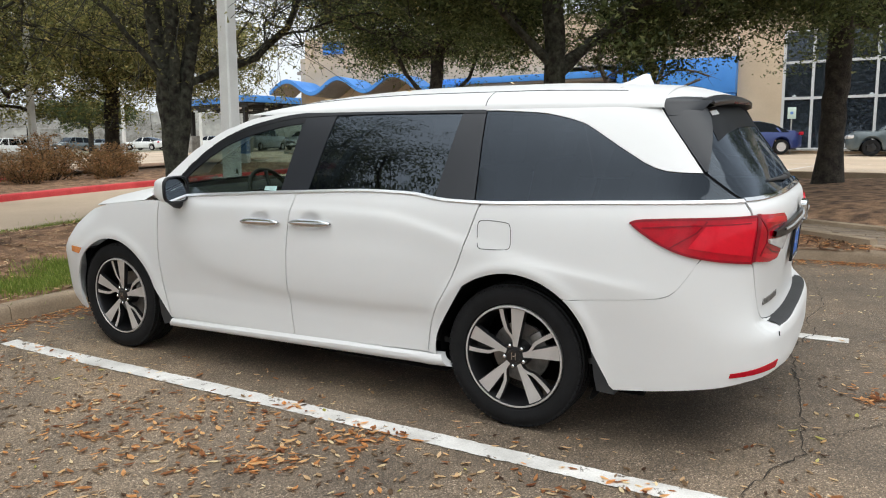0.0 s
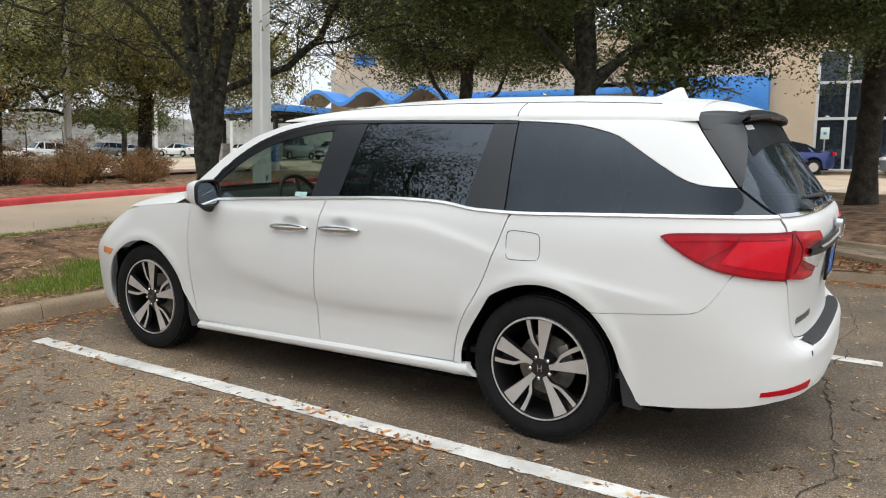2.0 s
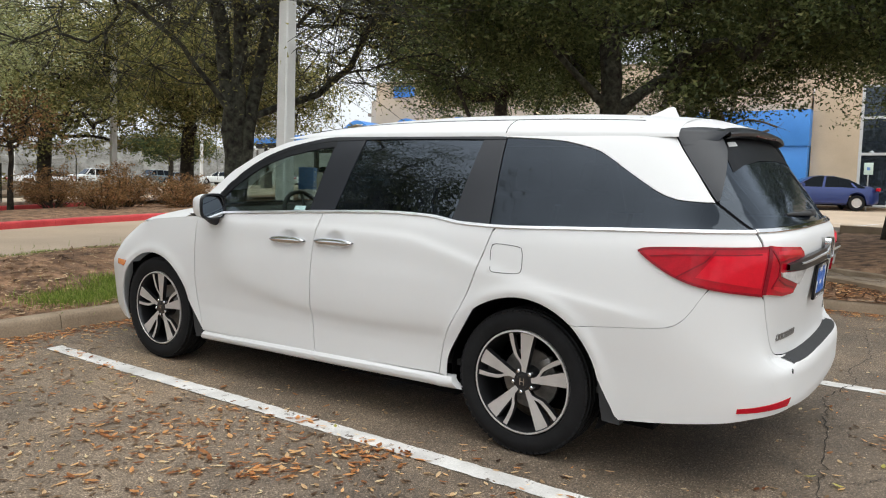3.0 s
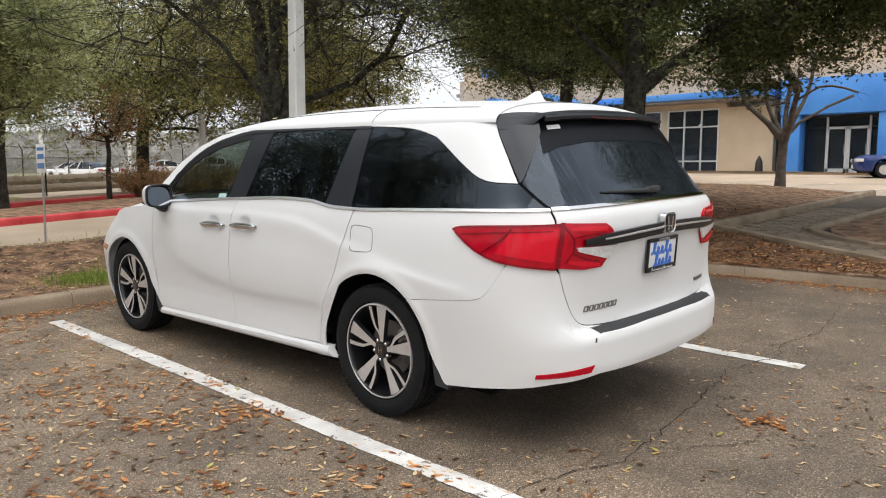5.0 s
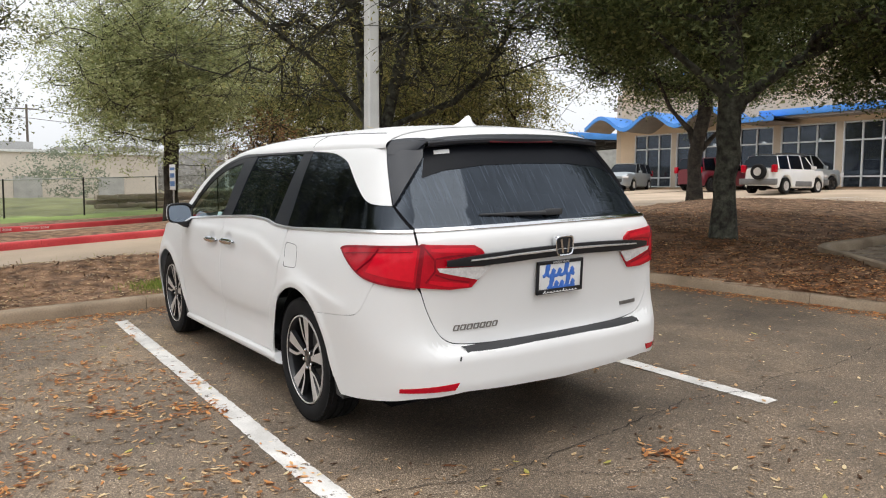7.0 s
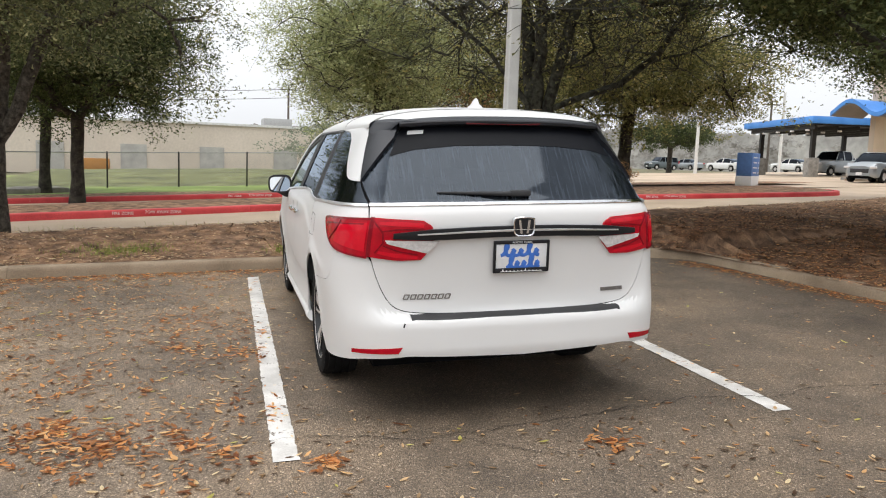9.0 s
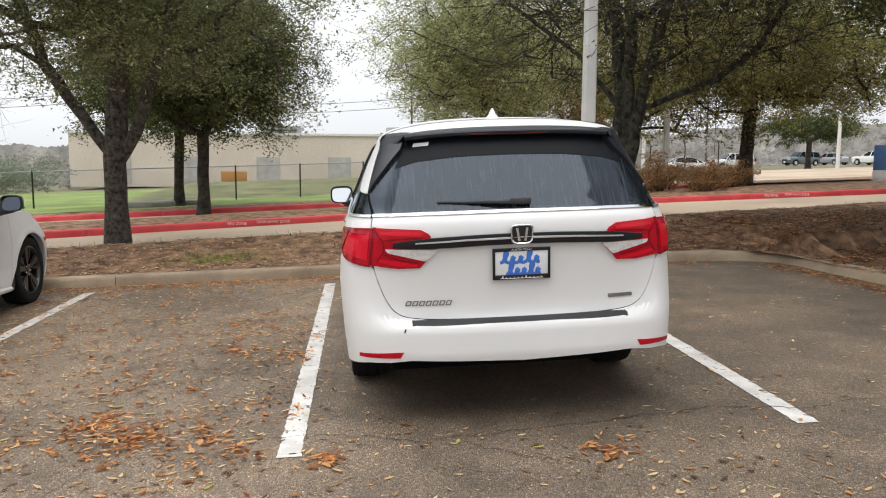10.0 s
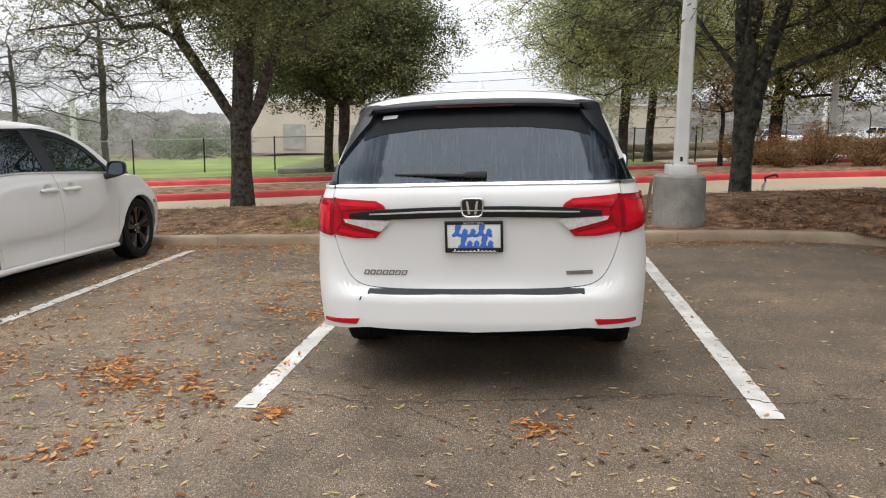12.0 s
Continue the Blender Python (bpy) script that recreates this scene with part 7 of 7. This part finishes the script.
# entrance: blue portal round glazed doors
for c, sz in (((-11.45, FY - .12, 2.95), (.9, .84, 3.1)), ((-6.9, FY - .12, 2.95), (1.5, .84, 3.1)), ((-9.0, FY - .16, 5.05), (5.8, 1.0, 1.7))):
    part("portal", Geo().box(c, sz, bevel=.025), BLUE, hall, "blue entrance portal")
st = part("storefront", Geo().box((-9.45, FY + .5, 2.75), (3.2, .02, 2.75)), SHOP_GLASS, hall, "glazed entrance")
for x in (-11.05, -10.05, -8.2, -7.85):
    part("mullion", Geo().box((x, FY + .48, 2.77), (.09, .12, 2.7)), ALU if abs(x + 9.1) < 1 else DARK_METAL, st)
for z in (1.5, 3.62, 4.08):
    part("transom", Geo().box((-9.45, FY + .48, z), (3.2, .10, .07)), DARK_METAL, st)
for c in (-9.60, -8.66):
    dr = Geo()
    for dx, w, z, h in ((-.41, .11, 2.55, 2.15), (.41, .11, 2.55, 2.15), (0, .9, 3.58, .12), (0, .9, 1.56, .2)):
        dr.box((c + dx, FY + .42, z), (w, .06, h))
    d = part("entrance_door", dr, ALU, hall, "white framed glass door")
    part("push_bar", Geo().tube([(c + .33, FY + .36, 2.3), (c + .33, FY + .36, 2.8)], .015, 6), GALV, d)
thing("waste_bin", "dark tapered bin by the entrance", "bin", geo=Geo().lathe([(0, 0), (0, .20), (.55, .16), (.8, .05), (.85, 0)], 14, axis="z"), mats=DARK_METAL, at=Matrix.Translation((-12.75, FY - .8, BASE + .02)))
# painted bays before the showroom
for k in range(9):
    x = -13 + k * 2.75
    g = Geo()
    rows = [[(x + (y - 27) * .25 + s, y, level(x, y) + .008) for s in (-.055, .055)] for y in steps(24.6, 30, 8)]
    thing("yard_line", "white bay line on the yard", "road marking", "yard lines", "structure", Geo().grid(rows), LINE_PAINT, smooth=0)
for y in (26.0, 29.2):
    rows = [[(x, y + s, level(x, y) + .009) for s in (-.06, .06)] for x in steps(-13, 12, 14)]
    thing("yard_line", "long white line across the yard", "road marking", "yard lines", "structure", Geo().grid(rows), LINE_PAINT, smooth=0)
kerb("kerb", "pale kerb before the showroom walk", [(-33, 37.6), (24, 37.6)], CONCRETE, .13)
g = Geo().grid([[(x, y, level(x, 37.6) + .13) for y in (37.5, 39.5)] for x in steps(-33, 24, 20)], flip=True)
thing("showroom_walk", "pale concrete walk along the showroom", "pavement", kind="structure", geo=g, mats=CONCRETE, smooth=0)

# ---- service canopy ----
sc = thing("service_canopy", "flat blue service canopy on dark columns with round lamps", "canopy", at=pose(-50, 49, 0, 0, 0, -13))
ZC = 5.45
part("fascia", Geo().box((4.5, 0, ZC), (11, 9, .50), bevel=.03), BLUE, sc, "blue fascia")
part("underside", Geo().box((4.5, 0, ZC - .30), (10.4, 8.6, .12)), DARK_METAL, sc)
for i in range(6):
    part("truss", Geo().box((4.5, -4 + 1.6 * i, ZC - .50), (10, .12, .26)), DARK_METAL, sc)
for i in range(4, 9):
    for j in range(2):
        part("round_lamp", Geo().lathe([(ZC - .74, 0), (ZC - .74, .15), (ZC - .62, .15), (ZC - .62, 0)], 12, axis="z", c=(-9 + 2.2 * i, -4.1 + 2.4 * j, 0)), WHITE_PRINT, sc)
for x in (.6, 8.6):
    for y in (-3.6, 3.4):
        c = part("column", Geo().box((x, y, 3.5), (.30, .30, 3.8)), DARK_METAL, sc)
        part("column_base", Geo().box((x, y, 2.0), (.75, .75, 1.6), bevel=.03), FOOTING, c)

# ---- far warehouse beyond the lawn ----
# distance haze is painted into the doors as a lighter grey
HAZED_DOOR = material("hazed_grey_door", (.38, .37, .35), .7, 0, .1, 1.0, .1, 20, col2=(.46, .45, .42))
wh = thing("warehouse", "long low tan warehouse beyond the lawn", "building", at=pose(-84, -3, -.8, 0, 0, 4))
WH = material("pale_tan_panel", (0.57, 0.50, 0.425), 0.9, 0, 0.08, 0.12, 0.1, 4, col2=(0.66, 0.585, 0.50))
part("wall", Geo().box((-10, 0, 2.6), (20, 50, 5.8)), WH, wh)
part("roof_edge", Geo().box((-10, 0, 5.6), (20.4, 50.4, .25)), material("white_roof_edge", (.66, .66, .65), .7), wh)
for k in range(3):
    part("roof_unit", Geo().box((-8, -16 + 14 * k, 6.3), (3, 3.4, 1.1), bevel=.05), GALV, wh)
for k in range(6):
    part("dock_door", Geo().box((.06, -20 + 8 * k, 1.6), (.2, 2.6, 2.9)), HAZED_DOOR, wh)
part("timber_stack", Geo().box((4, -7.4, .9), (1.2, 2.6, 1.1), bevel=.02), material("orange_timber", (.42, .20, .06), .8), wh, "orange timber stack")

# ---- power line ----
pw = thing("power_line", "wooden pole with slack wires against the sky", "power line")
for x, y in ((-95, 10), (-95, -30), (-95, -70), (-75, 66), (-95, 50)):
    part("utility_pole", Geo().tube([(x, y, -1), (x, y, 10.4)], [.17, .12], 8).box((x, y, 9.9), (.12, 2.2, .14)), BARK_PALE, pw)
for z in (9.95, 8.9):
    part("wire", Geo().tube([(-95, -70 + 120 * i / 24, z - 1.1 * math.sin(math.pi * ((120 * i / 24) % 40) / 40)) for i in range(25)], .03, 4), DARK_METAL, pw)


# ---- far woods, a pale edge to the field ----
def woods(label, spots, mat, seed, size, n, h, per=28):
    rng = np.random.default_rng(seed)
    c = []
    for x, y, w in spots:
        for _ in range(n):
            c.append((x + rng.normal() * w, y + rng.normal() * w, level(x, y) + .4 + h * rng.random() ** .8 * (.7 + .5 * noise.noise(Vector((x * .1, y * .1, seed))))))
    v, f = leaf_cloud(rng, c, per, 1.5, size, .9)
    return tagged(new("far_woods", leaf_mesh("far_woods", v, f, mat)), label, "woods", kind="stuff")


# mist is painted into these pale leaf colours
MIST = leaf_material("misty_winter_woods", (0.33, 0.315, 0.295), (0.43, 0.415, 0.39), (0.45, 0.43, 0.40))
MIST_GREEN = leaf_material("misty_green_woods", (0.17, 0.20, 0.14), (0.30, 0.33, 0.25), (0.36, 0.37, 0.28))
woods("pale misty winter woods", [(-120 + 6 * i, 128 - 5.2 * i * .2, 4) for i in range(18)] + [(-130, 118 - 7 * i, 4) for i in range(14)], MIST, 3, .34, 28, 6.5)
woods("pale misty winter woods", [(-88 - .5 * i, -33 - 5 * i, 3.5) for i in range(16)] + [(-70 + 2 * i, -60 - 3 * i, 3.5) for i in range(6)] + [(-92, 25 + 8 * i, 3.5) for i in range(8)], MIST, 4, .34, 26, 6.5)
# tree line that closes the distance, its haze painted in as pale grey
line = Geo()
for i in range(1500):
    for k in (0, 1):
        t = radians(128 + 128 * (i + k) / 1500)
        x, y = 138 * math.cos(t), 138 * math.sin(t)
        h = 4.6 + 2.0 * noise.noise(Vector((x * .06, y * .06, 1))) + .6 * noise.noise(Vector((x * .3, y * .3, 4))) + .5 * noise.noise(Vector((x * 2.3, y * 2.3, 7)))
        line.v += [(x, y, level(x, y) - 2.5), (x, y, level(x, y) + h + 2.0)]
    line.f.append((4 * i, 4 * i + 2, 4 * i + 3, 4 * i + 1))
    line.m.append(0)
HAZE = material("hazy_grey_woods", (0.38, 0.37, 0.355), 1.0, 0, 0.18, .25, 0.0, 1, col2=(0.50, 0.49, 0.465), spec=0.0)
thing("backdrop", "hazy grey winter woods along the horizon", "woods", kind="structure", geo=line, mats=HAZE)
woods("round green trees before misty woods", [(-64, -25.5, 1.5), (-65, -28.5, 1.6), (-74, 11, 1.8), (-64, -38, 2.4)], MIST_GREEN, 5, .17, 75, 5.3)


# ---- other vehicles ----
def car_paint(name, col, metal=0.2):
    return material(name, col, 0.3, metal, 0.04, 3, 0.0, coat=0.7)


CAR_GLASS = pane_glass("dark_car_glass", (0.03, 0.035, 0.04), -0.6, 0.25)


def saloon(name, label, at, paint, shape, wheel=RIM_FACE, lower=None, spare=False, rails=False, bed=False):
    """A passenger car from stations: shape = length, width, height, belt, and side profile of the cabin."""
    L, Wd, Ht, belt_z, cab = shape
    car = thing(name, label, name.replace("_", " "), "other cars", at=at)
    hw, r = Wd / 2, .335 if Ht > 1.55 else .32
    ax = (L * .31, -L * .29)
    bot = .24
    g = Geo()
    rows = []
    n = 56
    for i in range(n + 1):
        s = -1 + 2 * i / n
        x = s * L / 2
        e = 1 - abs(s) ** 9 * .35 - abs(s) ** 3 * .05
        hood = cab["hood"] if x < cab["front"] else (cab["deck"] if x > cab["rear"] else belt_z)
        nose = 1 - max(0, abs(s) - .86) / .14 * .20
        zt = hood * nose if (x < cab["front"] or x > cab["rear"]) else belt_z
        lo = bot + .10 * max(0, abs(s) - .9) / .1
        for a in ax:
            if abs(x - a) < r + .06:
                lo = max(lo, r + math.sqrt(max(0, (r + .06) ** 2 - (x - a) ** 2)))
        w = hw * e
        row = []
        for v, z in ((-.90, lo), (-.985, min(lo + .06, zt)), (-1.0, max(lo + .08, .55 * zt)), (-.985, max(lo + .1, zt * .86)), (-.93, zt - .02), (-.80, zt + .015), (-.3, zt + .04), (.3, zt + .04), (.80, zt + .015), (.93, zt - .02), (.985, max(lo + .1, zt * .86)), (1.0, max(lo + .08, .55 * zt)), (.985, min(lo + .06, zt)), (.90, lo)):
            row.append((x, v * w, z))
        rows.append(row)
    g.grid(rows)
    for q in (rows[0], rows[-1]):
        k = len(g.v)
        g.add(q, [tuple(range(len(q)))])
    fixed_normals(part("body", g, paint, car))
    # cabin: glass band with a painted roof
    gl, rf = Geo(), Geo()
    pts = cab["line"]
    rws = []
    for x, z in pts:
        k = (z - belt_z) / (Ht - belt_z + 1e-6)
        w = hw * (.93 - .20 * max(0, k))
        rws.append([(x, -hw * .93, belt_z - .03), (x, -w, z - .03), (x, -w * .8, z), (x, w * .8, z), (x, w, z - .03), (x, hw * .93, belt_z - .03)])
    gl.grid(rws)
    fixed_normals(part("window_band", gl, CAR_GLASS, car, "dark tinted glass", smooth=50))
    tops = [p for p in pts if p[1] > Ht - .10]
    rf.grid([[(x, -hw * .745, z - .02), (x, -hw * .60, z + .012), (x, hw * .60, z + .012), (x, hw * .745, z - .02)] for x, z in tops])
    part("roof", rf, paint, car)
    for s in (-1, 1):
        for x0, x1 in cab["pillars"]:
            pil = Geo()
            z1 = float(np.interp(x1, [p[0] for p in pts], [p[1] for p in pts]))
            pil.add([(x0 - .05, s * hw * .945, belt_z - .02), (x0 + .05, s * hw * .945, belt_z - .02), (x1 + .04, s * hw * .755, z1 - .02), (x1 - .04, s * hw * .755, z1 - .02)], [(0, 1, 2, 3)])
            part("pillar", pil, paint, car, smooth=0)
        for a in ax:
            w = Geo().lathe([(-.10, .20), (-.105, r - .02), (-.09, r), (.09, r), (.105, r - .02), (.10, .20)], 28)
            wh_ = part("wheel", w, RUBBER, car, at=Matrix.Translation((a, s * (hw - .12), r)))
            rg = Geo().lathe([(.085, .205), (.10, .20), (.06, .17), (.07, .05), (.075, 0)], 20)
            for k in range(5):
                t = 2 * math.pi * k / 5
                rg.box((.115 * math.cos(t), .085, .115 * math.sin(t)), (.19, .03, .06), Matrix.Rotation(-t, 4, "Y"))
            part("rim", rg, wheel, wh_, at=Matrix.Diagonal((1, s, 1, 1)))
        part("head_lamp", Geo().box((-L / 2 + .16, s * hw * .70, cab["hood"] * .78), (.30, .34, .13), Matrix.Rotation(s * radians(-18), 4, "Z"), bevel=.03), CLEAR_LENS, car)
        part("tail_lamp", Geo().box((L / 2 - .10, s * hw * .82, (cab["tail"])), (.16, .22, cab.get("tail_h", .2)), bevel=.03), RED_LENS, car)
        part("door_mirror", Geo().box((cab["front"] + .35, s * (hw + .10), belt_z + .05), (.12, .20, .14), bevel=.03), paint, car)
        if rails:
            part("roof_rail", Geo().tube([(tops[0][0] + .1, s * hw * .62, Ht + .05), (tops[-1][0] - .1, s * hw * .62, Ht + .05)], .02, 6), DARK_METAL, car)
        if lower:
            part("side_cladding", Geo().box((0.0, s * (hw - .02), .42), (L * .30, .08, .22), bevel=.02), lower, car)
    part("grille", Geo().box((-L / 2 + .03, 0, cab["hood"] * .60), (.10, Wd * .52, .22), bevel=.03), BLACK_ROUGH, car)
    part("front_plate", Geo().box((-L / 2 - .02, 0, .45), (.02, .30, .15)), WHITE_PRINT, car)
    part("underside", Geo().box((0, 0, .30), (L * .9, Wd * .7, .2)), DARK, car)
    if lower:
        part("rear_bumper", Geo().box((L / 2 - .06, 0, .50), (.22, Wd * .97, .26), bevel=.04), lower, car)
        part("front_bumper", Geo().box((-L / 2 + .06, 0, .50), (.22, Wd * .97, .26), bevel=.04), lower, car)
    if spare:
        sw = Geo().lathe([(.0, 0), (.0, .30), (.05, .335), (.17, .335), (.21, .30), (.215, .20), (.20, .17), (.215, .14), (.22, 0)], 28)
        part("spare_wheel", sw, [RUBBER], car, "spare wheel on the tail door", at=Matrix.Translation((L / 2 - .02, .10, .92)) @ Matrix.Rotation(radians(-90), 4, "Z"))
        part("spare_rim", Geo().lathe([(.222, .0), (.222, .17), (.19, .18)], 20), RIM_FACE, car, at=Matrix.Translation((L / 2 - .02, .10, .92)) @ Matrix.Rotation(radians(-90), 4, "Z"))
    if bed:
        part("load_bed", Geo().box((L * .32, 0, belt_z - .02), (L * .28, Wd * .78, .08)), DARK, car)
    return car


def suv_shape(L=4.5, W=1.8, H=1.68, belt=1.06, hood=1.0, back=2.15):
    return (L, W, H, belt, dict(hood=hood, deck=belt, front=-L * .22, rear=L * .5, tail=1.05, tail_h=.32,
            line=[(-L * .22, belt), (-L * .10, H - .06), (-L * .04, H), (L * .20, H), (L * .42, H - .05), (L * .485, belt + .05)],
            pillars=[(-L * .21, -L * .10), (0.0, .05), (L * .24, L * .24), (L * .44, L * .42)]))


def sedan_shape(L=4.9, W=1.86, H=1.45, belt=.98):
    return (L, W, H, belt, dict(hood=.90, deck=1.02, front=-L * .20, rear=L * .36, tail=.90, tail_h=.14,
            line=[(-L * .20, belt), (-L * .05, H - .05), (L * .02, H), (L * .14, H - .01), (L * .25, H - .12), (L * .37, belt + .04)],
            pillars=[(-L * .19, -L * .05), (L * .04, L * .06), (L * .30, L * .24)]))


def truck_shape(L=5.6, W=2.0, H=1.92, belt=1.22):
    return (L, W, H, belt, dict(hood=1.18, deck=1.22, front=-L * .20, rear=L * .17, tail=1.05, tail_h=.3,
            line=[(-L * .20, belt), (-L * .11, H - .06), (-L * .06, H), (L * .11, H), (L * .16, H - .06), (L * .175, belt)],
            pillars=[(-L * .19, -L * .11), (-.1, -.1), (L * .15, L * .15)]))


W_CAR, S_CAR = car_paint("white_car_paint", (.78, .78, .77), 0), car_paint("silver_grey_paint", (.33, .36, .38), .4)
B_CAR, R_CAR, G_CAR = car_paint("deep_blue_paint", (.018, .036, .16), .3), car_paint("dark_red_paint", (.13, .010, .02), .3), car_paint("dark_teal_grey_paint", (.10, .125, .135), .3)
CLAD = material("grey_cladding", (.16, .16, .16), .7)


def yard(x, y, yaw, dz=0.0):
    return Matrix.Translation((x, y, level(x, y) + dz)) @ Matrix.Rotation(radians(yaw), 4, "Z")


saloon("suv", "white older SUV with grey cladding and rear spare wheel", yard(-16.75, 32.5, 272), W_CAR, suv_shape(4.25, 1.72, 1.64), RIM_FACE, CLAD, True, True)
saloon("suv", "silver grey SUV parked behind the white one", yard(-18.3, 36.0, 262), S_CAR, suv_shape(4.5, 1.84, 1.68), RIM_DARK, None, False, True)
saloon("suv", "dark red SUV parked at the showroom window", yard(-22.5, 35.6, 266), R_CAR, suv_shape(4.6, 1.86, 1.70), RIM_DARK, None)
saloon("suv", "silver hatchback facing the yard", yard(-29.3, 36.2, 112), S_CAR, suv_shape(4.3, 1.8, 1.62), RIM_FACE)
saloon("sedan", "deep blue sedan parked before the showroom", yard(-5.4, 36.4, 22), B_CAR, sedan_shape(4.9, 1.86, 1.45), RIM_FACE)
saloon("suv", "dark grey compact SUV with black wheels", yard(1.0, 36.4, 3), G_CAR, suv_shape(4.4, 1.84, 1.62), RIM_DARK)
saloon("pickup", "silver pickup truck under the service canopy", yard(-45.5, 48.5, 100), S_CAR, truck_shape(), RIM_FACE, None, bed=True)
saloon("suv", "silver car parked beside the pickup", yard(-41.0, 49.0, 98), S_CAR, suv_shape(4.6, 1.86, 1.55), RIM_FACE)
saloon("sedan", "white coupe behind the tall fence", yard(-46, 19.6, 12), W_CAR, sedan_shape(4.8, 1.86, 1.40), RIM_DARK)
for k, (x, y, yaw, pt, sh) in enumerate(((-66, 62, 10, W_CAR, sedan_shape()), (-62, 66, 5, W_CAR, suv_shape()), (-86, 62, 15, S_CAR, sedan_shape()), (-84, 57, 95, G_CAR, suv_shape()), (-62, 32, 80, W_CAR, sedan_shape()), (-72, 42, 85, W_CAR, suv_shape()), (-57, 23, 20, W_CAR, sedan_shape()), (-72, 58, 12, W_CAR, sedan_shape()))):
    saloon("parked_car", ("white" if pt is W_CAR else "grey") + " car parked in the far yard", yard(x, y, yaw), pt, sh, RIM_FACE)


# ---- shrubs on the island ----
def shrub(x, y, w, h, mat, seed, label):
    rng = np.random.default_rng(seed)
    wood = Geo()
    tips = []
    for _ in range(26):
        t, r = rng.random() * 6.283, rng.random() ** .5 * w
        p = np.array([r * math.cos(t), r * math.sin(t), h * (.45 + .55 * rng.random()) * (1 - .35 * (r / w) ** 2)])
        b = np.array([p[0] * .2, p[1] * .2, 0])
        wood.tube([b, (b + p) / 2 + rng.normal(size=3) * .05, p], [.014, .009, .004], 4, cap=False)
        tips += [p, p * np.array([.8, .8, .7]), p * np.array([.6, .6, .45])]
    ob = thing("shrub", label, "shrub", "shrubs", at=Matrix.Translation((x, y, level(x, y) + .12)))
    part("twig_work", wood, BARK, ob)["kind"] = "stuff"
    v, f = leaf_cloud(rng, tips, 60, .26, .035, .8)
    lo = new("foliage", leaf_mesh("foliage", v, f, mat))
    lo.parent = ob
    return ob


for k, (x, y, w, h) in enumerate(((-19.6, 12.0, .9, .95), (-20.4, 13.2, 1.0, 1.15), (-19.4, 14.3, .8, .85), (-20.8, 15.2, .9, 1.0), (-21.6, 11.6, .9, 1.1), (-22.4, 14.2, 1.0, 1.3), (-21.8, 16.4, .8, .9), (-23.2, 12.6, 1.0, 1.2))):
    shrub(x, y, w, h * 1.15, RUST_LEAF, 80 + k, "loose rusty-brown and green shrub behind the red kerb")
tree("small bare-branched tree with rust leaves", -22.6, 10.9, level(-22.6, 10.9) + .12, up((0, 0, 0), (0, 0, .8), (.1, 0, 1.4)), .07, ((0, 0, 2.4), (1.5, 1.5, .9)), 40, 14, .05, RUST_LEAF, seed=91, low=1.2, spread=.35, twigs=4)

# trees across the aisle, behind the camera, seen only in the glass
for k, (x, y) in enumerate(((-9, -14), (-2.5, -15), (4.5, -14.5), (11, -13), (14, 15), (-15, -17))):
    tree("broad winter tree across the aisle", x, y, level(x, y), up((0, 0, 0), (.1, 0, 1.6), (0, .1, 2.6)), .22, ((0, 0, 5.6), (4.6, 4.6, 3.4)), 100, 6 if k % 2 else 10, .085, OLIVE_LEAF, seed=120 + k, low=2.0, spread=.8, twigs=5)


# ---- the parked minivans ----
minivan("minivan", "white minivan with tinted windows, silver-black wheels, parked nose-in", slope_at(-1.5, 4.36) @ Matrix.Translation((0, 0, .012)), RIM_FACE, RIM_DARK, WHITE_PAINT, CHROME, FRONT_GLASS)
minivan("minivan", "white minivan with black wheels and black mirrors, parked nose-in", slope_at(-2.02, -1.11) @ Matrix.Translation((-3.0, .85, .012)) @ Matrix.Rotation(radians(1.0), 4, "Z") @ Matrix.Translation((3.0, -.85, 0)), RIM_DARK, RIM_DARK, BLACK_TRIM, WHITE_PAINT, SMOKED_GLASS)


def on_roof(rng):
    u, v = ((.10, -.62), (-.55, -.66), (-1.0, -.5), (.45, -.55), (.2, .1), (-.3, -.3), (.5, .35), (-1.3, -.62))[rng.integers(8)]
    p = slope_at(-1.5, 4.36) @ Vector((u + rng.normal() * .05, v + rng.normal() * .03, roof_height(u, v) + .016))
    return p.x, p.y, p.z


litter("roof_leaves", "a few yellow-brown leaves lying on the van's roof", 9, on_roof, .030, FALLEN, 21)


# ---- pavers of the path, laid in courses ----
pv = Geo().box((0, 0, .0), (.292, .192, .05)).box((0, 0, .028), (.276, .176, .008))
paver_mesh = pv.mesh("paver", PAVER, 0)
rng = np.random.default_rng(77)
laid = 0
for j in range(40):
    y = 9.95 + .2 * j
    w = table(y, [(9.7, .15), (10.7, -1.25), (12.6, -3.5), (23.4, -3.85)]) + .22
    e = table(y, [(9.7, 6.0), (10.9, 1.2), (11.86, -.9), (12.4, -1.5), (13.3, -2.1), (23, -2.15)]) - .17
    x = w + (.15 if j % 2 else 0)
    while x < e - .1 and laid < 300:
        stone = new("paver", paver_mesh)
        stone.parent = path_base
        stone.matrix_local = slope_at(x, y) @ Matrix.Translation((0, 0, .078 + rng.normal() * .004)) @ Matrix.Rotation(rng.normal() * .02, 4, "Z")
        x += .3
        laid += 1
